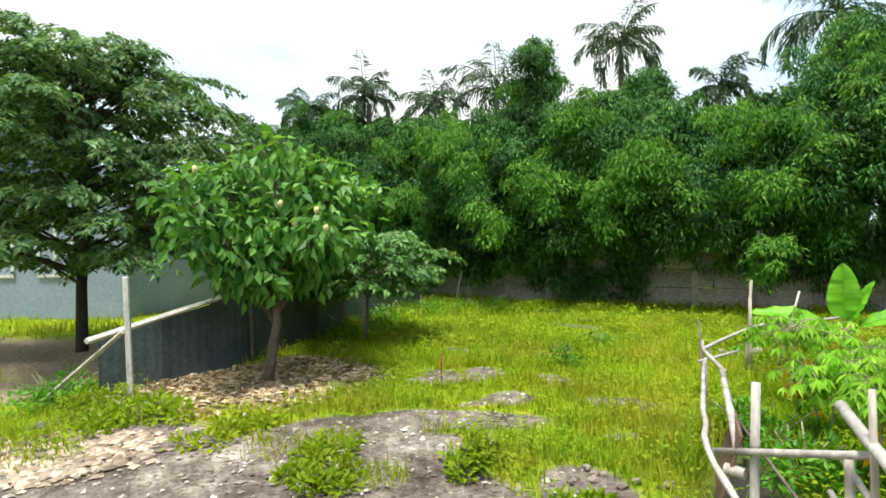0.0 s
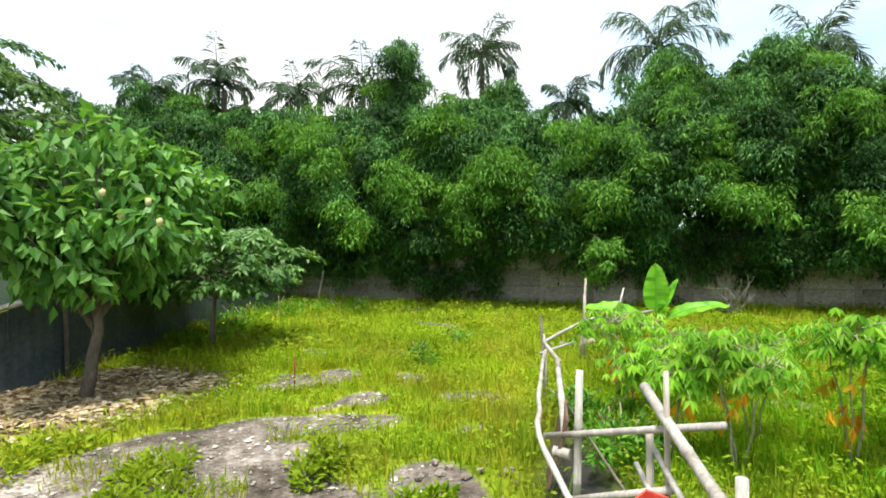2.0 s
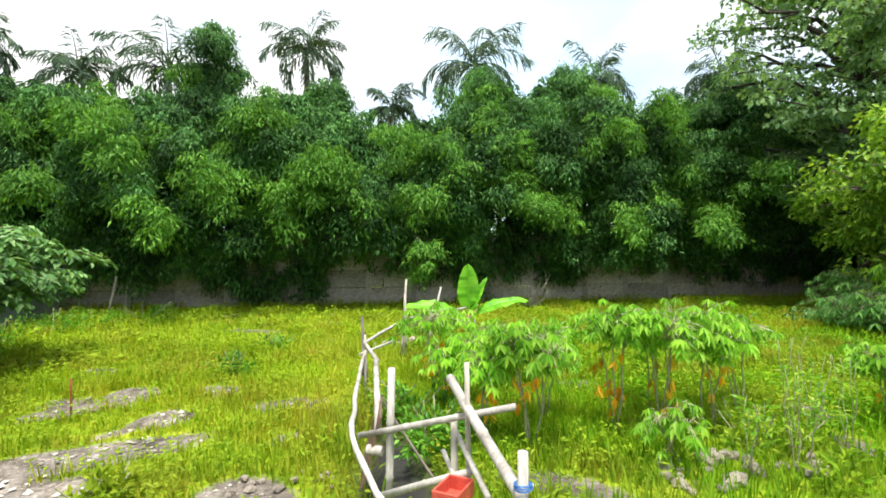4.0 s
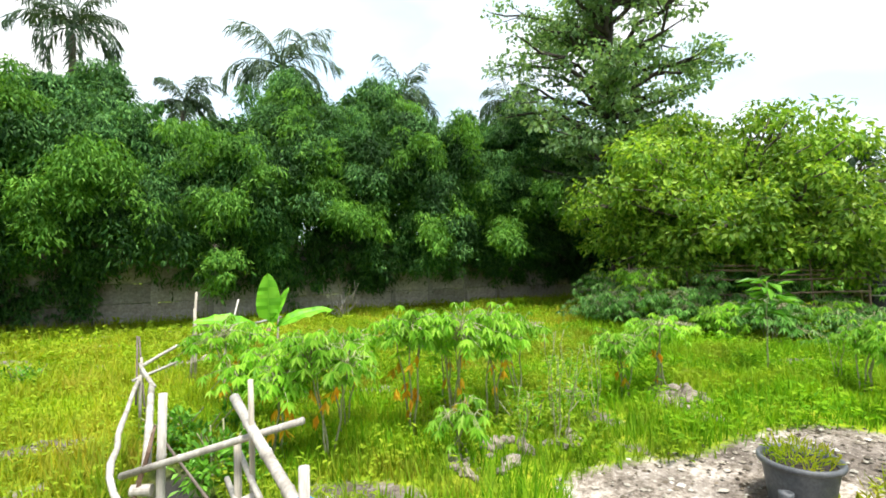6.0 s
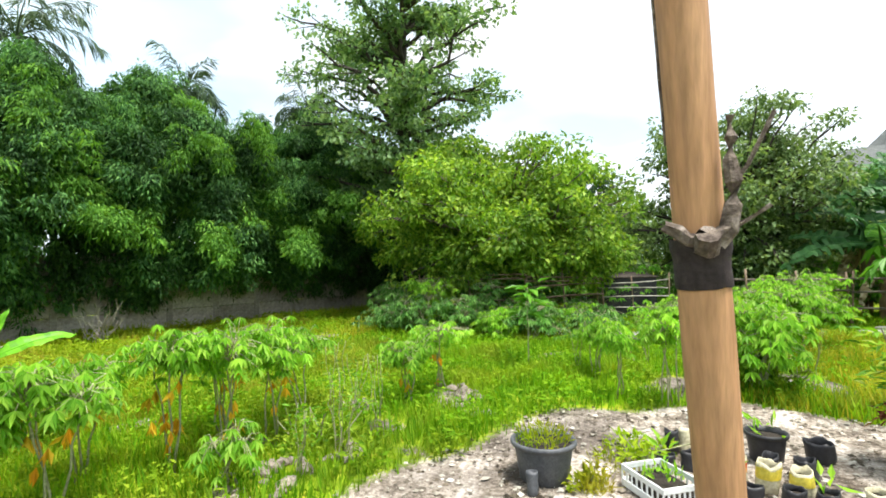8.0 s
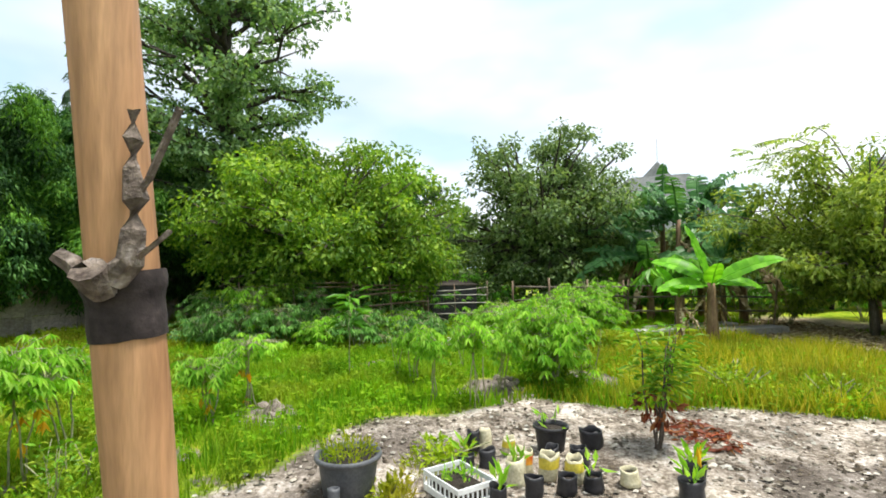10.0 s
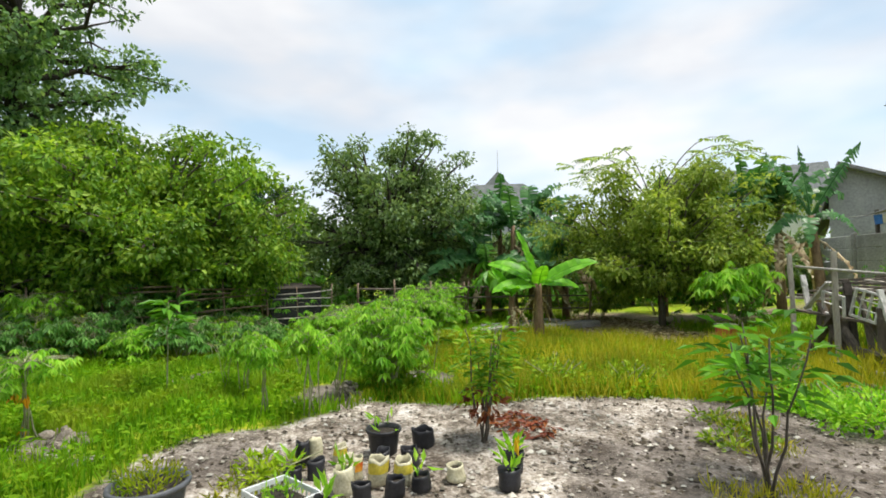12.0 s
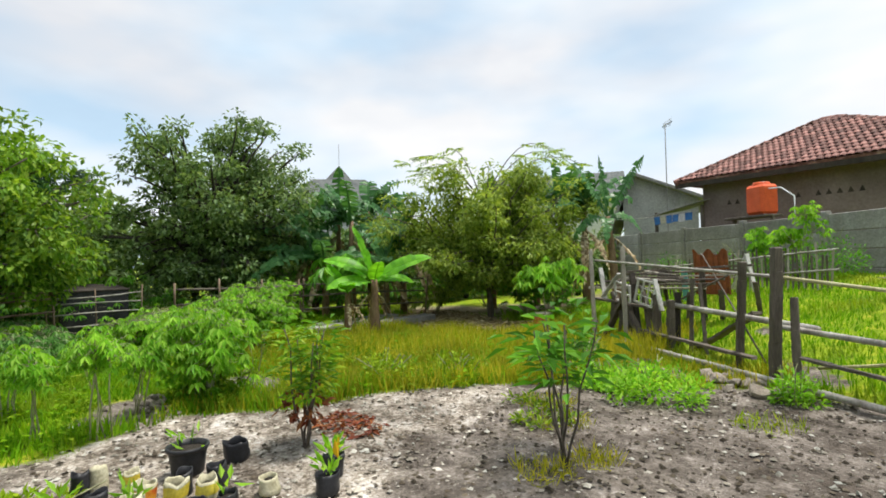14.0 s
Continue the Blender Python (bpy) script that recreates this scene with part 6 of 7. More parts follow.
def scatter(name, label, category, material, n, seed, weight, box_, lo, hi, flat=0.5):
    """Loose bits that lie where weight() is high; one joined mesh."""
    rng = np.random.default_rng(seed)
    x, y = rng.uniform(box_[0], box_[1], n * 4), rng.uniform(box_[2], box_[3], n * 4)
    keep = rng.random(n * 4) < weight(x, y)
    x, y = x[keep][:n], y[keep][:n]
    s = lo + (hi - lo) * rng.random(len(x)) ** 3
    z = ground_z(x, y) + 0.004
    oct_ = np.array([(1, 0, 0), (0, 1, 0), (-1, 0, 0), (0, -1, 0), (0.2, 0.1, 1), (0, 0, -0.5)], float)
    v = oct_[None] * (1 + rng.normal(0, 0.25, (len(x), 6, 1))) * s[:, None, None] * np.array([1, 1, flat])
    a = rng.uniform(0, 6.28, len(x))
    c, q = np.cos(a)[:, None], np.sin(a)[:, None]
    v = np.stack([v[..., 0] * c - v[..., 1] * q, v[..., 0] * q + v[..., 1] * c, v[..., 2]], -1) + np.stack([x, y, z], 1)[:, None]
    f = np.array([(0, 1, 4), (1, 2, 4), (2, 3, 4), (3, 0, 4)])
    ff = (f[None] + 6 * np.arange(len(x))[:, None, None]).reshape(-1, 3)
    ob = mesh_from(name, v.reshape(-1, 3), ff, material)
    return tagged(ob, label, category, kind="stuff")


CHIP = leaf_material("stone_chip", (0.12, 0.10, 0.085), (0.28, 0.25, 0.22), (0.60, 0.57, 0.54), 0.0, 0.9, 1.5)
WOOD_CHIP = leaf_material("wood_chip", (0.20, 0.15, 0.11), (0.38, 0.30, 0.23), (0.60, 0.51, 0.43), 0.0, 0.9, 1.5)
scatter("gravel", "scattered pale gravel and rubble chips on bare earth", "gravel", CHIP, 15000, 81, lambda x, y: bare(x, y) * (0.6 + 0.4 * sandy(x, y)), (-4, 7.2, -7.2, 6.8), 0.006, 0.035)
scatter("wood_chips", "pale wood chips and rubble heaped beside the weeds", "rubble", WOOD_CHIP, 2600, 85, lambda x, y: np.clip(1.3 - np.hypot((x + 3.2) / 0.75, (y - 4.0) / 0.5), 0, 1), (-4.6, -2.2, 3.2, 4.9), 0.012, 0.06, 0.3)


def fallen_leaves(n, seed, weight, box_, L, material, name, label):
    rng = np.random.default_rng(seed)
    x, y = rng.uniform(box_[0], box_[1], n * 5), rng.uniform(box_[2], box_[3], n * 5)
    keep = rng.random(n * 5) < weight(x, y)
    x, y = x[keep][:n], y[keep][:n]
    m = len(x)
    p = np.stack([x, y, ground_z(x, y) + 0.01 + 0.02 * rng.random(m)], 1)
    a = rng.uniform(0, 6.28, m)
    v, f = leaf_arrays(p, np.stack([np.cos(a), np.sin(a), rng.normal(0, 0.15, m)], 1), np.tile([0, 0, 1.0], (m, 1)) + rng.normal(0, 0.3, (m, 3)), L * rng.uniform(0.6, 1.3, m), L * 0.45)
    return tagged(mesh_from(name, v, f, material), label, "leaves", kind="stuff")


fallen_leaves(4800, 86, litter, (-4.0, -0.4, 4.4, 8.2), 0.12, DRY_LEAF, "leaf_litter", "dry tan fallen leaves round the small tree")
fallen_leaves(4200, 82, litter, (7.2, 14.5, -11.3, -8.2), 0.13, DRY_LEAF, "leaf_litter", "dry brown fallen leaves under the trees")
CLOD = leaf_material("earth_clod", (0.03, 0.024, 0.018), (0.08, 0.064, 0.05), (0.17, 0.14, 0.11), 0.0, 0.95, 1.2)
scatter("earth_clods", "dark crumbs of soil strewn over the bare yard", "soil", CLOD, 9000, 87, lambda x, y: bare(x, y) * (1.0 - 0.6 * sandy(x, y)), (0, 6.6, -7.2, 1.0), 0.005, 0.03, 0.6)
fallen_leaves(160, 83, lambda x, y: (np.hypot((x - 5.0) / 0.45, (y + 3.2) / 0.28) < 1) * 1.0, (4.4, 5.6, -3.7, -2.7), 0.1, RED_LEAF, "red_litter", "reddish dead leaves on pale sand")
t = thing("iron_stake", -0.11, 6.25, 0.0, "thin rusty iron stake in the grass", "stake")
tube("rod", bend((0, 0, -0.05), (0.0, 0.02, 0.33), 0, 4), 0.011, RUST, t, 6)
t = thing("leaning_post", 0.25, 15.3, 0.0, "pale thin post leaning at the back wall", "post")
tube("rod", bend((-0.06, 0, -0.05), (0.14, 0.1, 0.95), 0, 4), 0.035, PALE_WOOD, t, 6)
rng = np.random.default_rng(84)
t = thing("dead_shrub", 9.7, 9.9, 0.0, "small leafless dry shrub before the back wall", "shrub")
items = []
for k in range(16):
    a = rng.uniform(0, 6.28)
    e = np.array([math.cos(a) * rng.uniform(0.2, 0.6), math.sin(a) * rng.uniform(0.2, 0.6), rng.uniform(0.5, 1.05)])
    items.append(tube_arrays(bend((rng.normal(0, 0.08), rng.normal(0, 0.08), 0), e, 0.06, 6, 0.05, rng), np.linspace(0.018, 0.006, 6), 5))
v, f = join_arrays(items)
mesh_from("branches", v, f, PALE_WOOD, t)


# ---- houses beyond the grey wall ----
BROWN_PLASTER = rough_material("brown_plaster", [(0.3, (0.15, 0.115, 0.10)), (0.6, (0.22, 0.175, 0.155)), (0.85, (0.28, 0.23, 0.21))], 0.8, 14, 0.95, 0.3, stain=0.2)
GREY_PLASTER = rough_material("grey_plaster", [(0.3, (0.28, 0.28, 0.29)), (0.6, (0.42, 0.42, 0.42)), (0.85, (0.52, 0.51, 0.5))], 0.9, 12, 0.95, 0.3, stain=0.25)
PALE_PLASTER = rough_material("pale_plaster", [(0.3, (0.5, 0.5, 0.5)), (0.7, (0.68, 0.68, 0.66))], 0.7, 12, 0.9, 0.2, stain=0.2)
BLUE_PLASTER = rough_material("blue_grey_plaster", [(0.3, (0.19, 0.24, 0.31)), (0.7, (0.28, 0.335, 0.41))], 0.7, 12, 0.9, 0.2, stain=0.2)
ROOF_TILE = rough_material("clay_tile", [(0.28, (0.085, 0.05, 0.045)), (0.45, (0.19, 0.085, 0.07)), (0.56, (0.30, 0.145, 0.12)), (0.70, (0.46, 0.31, 0.27))], 4.5, 18, 0.85, 0.4, piece=0.55)
GREY_TILE = rough_material("grey_tile", [(0.3, (0.09, 0.10, 0.10)), (0.7, (0.17, 0.18, 0.175))], 2.2, 20, 0.9, 0.5)
ASBESTOS = rough_material("fibre_cement", [(0.3, (0.20, 0.19, 0.19)), (0.7, (0.36, 0.35, 0.35))], 1.5, 20, 0.9, 0.4)
E2 = WALL_DIR
N2 = WALL_NORMAL


def on_wall(along, behind):
    """A place by its distance along the grey wall and behind it."""
    p = WALL_B + E2 * along - N2 * behind
    return p[0], p[1]


def brown_house():
    ex, ey = 8.64, -17.96
    yaw = math.degrees(math.atan2(E2[1], E2[0])) + 24
    t = thing("brown_house", ex, ey, 0.0, "brown plastered house with a red clay-tiled hip roof", "house", rz=yaw)
    W, D, H = 8.0, 4.4, 4.15       # local x runs along the wall, local y towards the garden
    bm = bmesh.new()
    box(bm, W - 1.0, 0.2, H, (-W / 2, -0.6, H / 2))
    part("wall", bm, BROWN_PLASTER, t)
    bm = bmesh.new()
    box(bm, 0.2, D, H, (-0.6, -0.705 - D / 2, H / 2))
    part("wall", bm, BROWN_PLASTER, t)
    for x in (-1.35, -1.6, -3.3, -3.8, -4.05, -4.3, -4.55, -4.8):
        bm = bmesh.new()
        w = 0.075
        vs = [bm.verts.new(q) for q in ((x - w, -0.494, 3.22), (x + w, -0.494, 3.22), (x, -0.494, 3.38), (x - w, -0.52, 3.22), (x + w, -0.52, 3.22), (x, -0.52, 3.38))]
        for q in ((0, 1, 2), (5, 4, 3), (0, 3, 4, 1), (1, 4, 5, 2), (2, 5, 3, 0)):
            bm.faces.new([vs[i] for i in q])
        part("vent", bm, DARK_BARK, t, "dark triangular vent hole")
    # hip roof
    z0, z1, r = H - 0.1, H + 1.6, 3.25
    A, B, C, Dd = Vector((0.1, 0.15, z0)), Vector((-W, 0.15, z0)), Vector((-W, -D - 0.7, z0)), Vector((0.1, -D - 0.7, z0))
    R1, R2 = Vector((-r, -2.6, z1)), Vector((-r - 0.4, -2.6, z1))
    bm = bmesh.new()
    vs = [bm.verts.new(q) for q in (A, B, C, Dd, R1, R2)]
    for q in ((0, 1, 5, 4), (2, 3, 4, 5), (3, 0, 4), (1, 2, 5)):
        bm.faces.new([vs[i] for i in q])
    ob = part("roof", bm, ROOF_TILE, t)
    th = ob.modifiers.new("thickness", "SOLIDIFY")
    th.thickness = 0.1
    th.offset = 0
    bm = bmesh.new()
    box(bm, W, 0.03, 0.18, (-W / 2 + 0.1, 0.13, z0 - 0.08))
    part("fascia", bm, DARK_BARK, t)
    # clay tiles, row by row up the two seen slopes
    a = np.linspace(0, np.pi, 6)
    prof = np.stack([-np.cos(a) * 0.083, np.sin(a) * 0.045], 1)
    tv = np.array([(x, y, z + k * 0.0 + (0.022 if k == 0 else 0.0)) for k, y in ((0, 0.0), (1, 0.29)) for x, z in prof])
    tf = [(i, i + 1, i + 7, i + 6) for i in range(5)]
    me_ob = mesh_from("tile", tv, tf, ROOF_TILE, ob, smooth=True)
    count, rest = 0, []
    for P0, along, up, length in ((A, Vector((-1, 0, 0)), (R1 - Vector((R1.x, A.y, z0))), W), (A, Vector((0, -1, 0)), (R1 - Vector((A.x, R1.y, z0))), D + 0.85)):
        slope = up.length
        upn = up.normalized()
        nrm = upn.cross(along) if upn.cross(along).z > 0 else along.cross(upn)
        m = Matrix((along, upn, nrm)).transposed().to_4x4()
        rows = int(slope / 0.24)
        for j in range(rows):
            s = j * 0.24
            lo = (s / slope) * (r + 0.1 if along.x else 2.7)
            hi = length - (s / slope * (W - r - 0.4) if along.x else lo)
            for i in range(int((hi - lo) / 0.17)):
                at = P0 + along * (lo + 0.09 + i * 0.17) + upn * s + nrm * 0.055
                mm = Matrix.Translation(at) @ m
                near = along.x and i * 0.17 + lo < 6.2
                if near and count < 300:
                    o = me_ob if count == 0 else new("tile", me_ob.data)
                    o.parent = ob
                    o.matrix_basis = mm
                    count += 1
                elif at.x > -9.0:
                    q = np.array(mm)
                    rest.append((tv @ q[:3, :3].T + q[:3, 3], np.array(tf)))
    v, f = join_arrays(rest)
    tagged(mesh_from("tile_field", v, f, ROOF_TILE, ob, smooth=True), kind="stuff")
    # ridge caps along the hip and the ridge
    for k, (p, q) in enumerate(((A, R1), (R1, R2), (Dd, R1), (B, R2))):
        L = (q - p).length
        n = int(L / 0.35)
        for i in range(n):
            c0, c1 = p + (q - p) * (i / n), p + (q - p) * ((i + 1.06) / n)
            vv, ff = tube_arrays(np.array([c0, c1]) + [0, 0, 0.02], [0.12, 0.1], 8, False)
            mesh_from("ridge_tile", vv, ff, ROOF_TILE, ob, smooth=True)


brown_house()


def water_tank():
    x, y = on_wall(2.7, 0.85)
    t = thing("water_tank", x, y, 2.62, "bright orange plastic water tank on a wooden stand", "water tank", rz=math.degrees(math.atan2(E2[1], E2[0])))
    bm = bmesh.new()
    box(bm, 0.64, 0.56, 0.84, (0, 0, 0.48), (0, 0, 0), 0.08)
    part("body", bm, ORANGE_PLASTIC, t, smooth=False)
    lathe("lid", t, [(0.0, 0.98), (0.2, 0.97), (0.22, 0.93), (0.22, 0.87)], ORANGE_PLASTIC, 18)
    bm = bmesh.new()
    box(bm, 1.5, 0.6, 0.06, (0.35, 0, 0.03), (0, 0, 0), 0.01)
    part("stand", bm, OLD_WOOD, t)
    for sx in (-0.35, 1.05):
        bm = bmesh.new()
        box(bm, 0.08, 0.08, 2.62, (sx, 0, -1.29))
        part("leg", bm, OLD_WOOD, t)
    tube("pipe", np.array([(-0.36, 0.1, 0.75), (-0.75, 0.1, 0.72), (-1.1, 0.05, 0.45), (-1.1, 0.05, -0.2)]), 0.02, WHITE_PLASTIC, t, 7)


water_tank()


def gable_house(name, label, cx, cy, w, d, h, rise, yaw, wall, roof, over=0.4, ridge=0.0):
    t = thing(name, cx, cy, 0.0, label, "house", rz=yaw)
    bm = bmesh.new()
    vs = [bm.verts.new(q) for q in ((-w / 2, -d / 2, 0), (w / 2, -d / 2, 0), (w / 2, d / 2, 0), (-w / 2, d / 2, 0), (-w / 2, -d / 2, h), (w / 2, -d / 2, h), (w / 2, d / 2, h), (-w / 2, d / 2, h), (-w / 2, ridge, h + rise), (w / 2, ridge, h + rise))]
    for q in ((0, 1, 5, 4), (2, 3, 7, 6), (1, 2, 6, 9, 5), (3, 0, 4, 8, 7)):
        bm.faces.new([vs[i] for i in q])
    ob = part("wall", bm, wall, t)
    ob.modifiers.new("thickness", "SOLIDIFY").thickness = 0.15
    for sg in (-1, 1):
        cols = int((w + 2 * over) / 0.09)
        vv, ff = [], []
        for j in range(cols + 1):
            x = -w / 2 - over + (w + 2 * over) * j / cols
            zz = 0.02 * math.sin(j * 1.5708)
            vv += [(x, sg * (d / 2 + over), h - rise * over / (d / 2 - sg * ridge) + zz + 0.05), (x, ridge, h + rise + zz + 0.05)]
            if j:
                ff.append((2 * j - 2, 2 * j, 2 * j + 1, 2 * j - 1))
        r = mesh_from("roof", vv, ff, roof, t)
        r.modifiers.new("thickness", "SOLIDIFY").thickness = 0.12
    return t


YAW = math.degrees(math.atan2(E2[1], E2[0]))
gable_house("grey_house", "grey plastered gabled house with a corrugated roof", 13.5, -25.8, 7.0, 3.1, 4.2, 1.18, -61.6, GREY_PLASTER, ASBESTOS, 0.55, 1.1)
gable_house("pale_building", "distant pale building with a long greenish-grey roof", 26.3, -34.3, 8.5, 7, 6.4, 1.9, 35, PALE_PLASTER, GREY_TILE, 0.8)
x, y = on_wall(6.9, 1.4)
t = thing("lean_to", x, y, 0.0, "low lean-to of grey sheets with blue tarpaulin and washing", "shed", rz=YAW)
bm = bmesh.new()
box(bm, 3.0, 1.8, 0.04, (0, -0.4, 3.42), (-10, 5, 0), 0.005)
part("roof", bm, ASBESTOS, t)
for sx in (-1.3, 1.3):
    bm = bmesh.new()
    box(bm, 0.09, 0.09, 3.3, (sx, 0.2, 1.65))
    part("post", bm, OLD_WOOD, t)
for k in range(6):
    bm = bmesh.new()
    box(bm, 0.34, 0.02, 0.26 + 0.05 * (k % 2), (-1.0 + 0.36 * k, 0.5, 2.95), (6 * math.sin(k), 0, 4 * math.cos(k)), 0.008)
    part("cloth", bm, (BLUE_CLOTH, WHITE_PAINT, BLUE_CLOTH, BLUE_CLOTH, CREAM_PLASTIC, BLUE_CLOTH)[k], t)
v, f = tube_arrays(bend((-1.6, 0.55, 3.1), (4.5, 0.55, 3.3), 0.08, 8), 0.012, 5)
mesh_from("line", v, f, BAMBOO_POLE, t)
t = thing("antenna", 11.3, -22.3, 0.0, "tall thin television antenna mast", "antenna")
tube("mast", bend((0, 0, 0), (-0.05, 0, 7.4), 0, 5), 0.02, ASBESTOS, t, 6)
tube("boom", bend((-0.6, 0.5, 7.3), (0.15, -0.15, 7.32), 0, 3), 0.02, ASBESTOS, t, 5)
for k in range(7):
    tube("rod", bend((-0.55 + 0.1 * k, 0.47 - 0.09 * k, 7.16 + 0.01 * k), (-0.55 + 0.1 * k, 0.47 - 0.09 * k, 7.46), 0, 2), 0.009, ASBESTOS, t, 4)
t = thing("hip_roof_house", 30.6, -16.7, 0.0, "distant house with a broad grey roof and pyramid top", "house", rz=-28)
bm = bmesh.new()
box(bm, 7, 6, 5.2, (0, 0, 2.6))
part("wall", bm, PALE_PLASTER, t)
bm = bmesh.new()
vs = [bm.verts.new(q) for q in ((-4.2, -3.6, 5.1), (4.2, -3.6, 5.1), (4.2, 3.6, 5.1), (-4.2, 3.6, 5.1), (-1.9, -1.6, 6.95), (1.9, -1.6, 6.95), (1.9, 1.6, 6.95), (-1.9, 1.6, 6.95))]
for q in ((0, 1, 5, 4), (1, 2, 6, 5), (2, 3, 7, 6), (3, 0, 4, 7), (4, 5, 6, 7), (3, 2, 1, 0)):
    bm.faces.new([vs[i] for i in q])
part("roof", bm, GREY_TILE, t)
bm = bmesh.new()
bmesh.ops.create_cone(bm, segments=4, radius1=1.2, radius2=0.0, depth=1.25, cap_ends=True, matrix=pose(0, 0, 7.55, 0, 0, 20))
part("pyramid", bm, GREY_TILE, t)
tube("spike", bend((0, 0, 8.0), (0, 0, 9.6), 0, 3), 0.015, ASBESTOS, t, 5)
t = thing("blue_house", -12.5, 15.0, 0.0, "two-storey house with bluish-grey walls behind the trees", "house", rz=0)
bm = bmesh.new()
box(bm, 9.0, 5.0, 3.0, (0, 0, 1.5))
box(bm, 4.4, 4.0, 3.2, (-1.6, 0.2, 4.6))
part("wall", bm, BLUE_PLASTER, t)
bm = bmesh.new()
box(bm, 5.2, 4.8, 0.14, (-1.6, 0.2, 6.28), bevel=0.02)
part("roof", bm, GREY_TILE, t)
for wx in (1.2, 2.7):
    bm = bmesh.new()
    for q in (-0.42, 0.0, 0.42):
        box(bm, 0.07, 0.06, 1.3, (wx + q, -2.52, 1.75))
    for q in (1.1, 2.4):
        box(bm, 0.91, 0.05, 0.07, (wx, -2.52, q))
    window = part("window", bm, WHITE_PAINT, t, "white window frame")
t = thing("satellite_dish", -11.0, 13.6, 6.35, "grey mesh satellite dish on a roof", "satellite dish")
bm = bmesh.new()
bmesh.ops.create_uvsphere(bm, u_segments=20, v_segments=10, radius=1.3, matrix=pose(0, 0, 1.9, 15, 20, 0))
bmesh.ops.delete(bm, geom=[q for q in bm.verts if (pose(0, 0, 1.9, 15, 20, 0).inverted() @ q.co).z > -1.15], context="VERTS")
ob = part("dish", bm, ASBESTOS, t, smooth=True)
ob.modifiers.new("thickness", "SOLIDIFY").thickness = 0.02
tube("mast", bend((0, 0, 0), (0, 0, 0.75), 0, 3), 0.04, ASBESTOS, t, 7)


# ---- weeds and grass ----
def weed_bush(x, y, r, h, n, leaf, seed, L=0.075, W=0.034, label="low leafy green weed bush"):
    rng = np.random.default_rng(seed)
    n = int(n * (2.2 if h >= 0.4 else 1.3))
    t = thing("weed_bush", x, y, float(ground_z(x, y)) - 0.02, label, "weeds", "weed bushes")
    a, q = rng.uniform(0, 6.28, 9), r * np.sqrt(rng.random(9))
    mid = np.stack([np.cos(a) * q, np.sin(a) * q, h * rng.uniform(0.15, 0.6, 9) * (1.15 - 0.6 * q / r)], 1)
    pick = rng.integers(0, 9, n)
    u = unit(rng.normal(size=(n, 3)))
    p = mid[pick] + u * (r * 0.36 * rng.random(n) ** 0.4)[:, None] * np.array([1, 1, min(1.6, h / r)])
    d, nr = u + rng.normal(0, 0.5, (n, 3)) + np.array([0, 0, 0.25]), u * 0.5 + rng.normal(0, 0.4, (n, 3)) + np.array([0, 0, 0.9])
    p[:, 2] = np.abs(p[:, 2]) + 0.01
    v, f = leaf_arrays(p, d, nr, L * rng.uniform(0.6, 1.3, n), W)
    mesh_from("foliage", v, f, leaf, t)
    items = [tube_arrays(bend((rng.normal(0, r * 0.2), rng.normal(0, r * 0.2), 0), (rng.normal(0, r * 0.5), rng.normal(0, r * 0.5), h * 0.8), 0, 3), 0.006, 4, False) for k in range(7)]
    v, f = join_arrays(items)
    mesh_from("stem", v, f, GREEN_STEM, t)


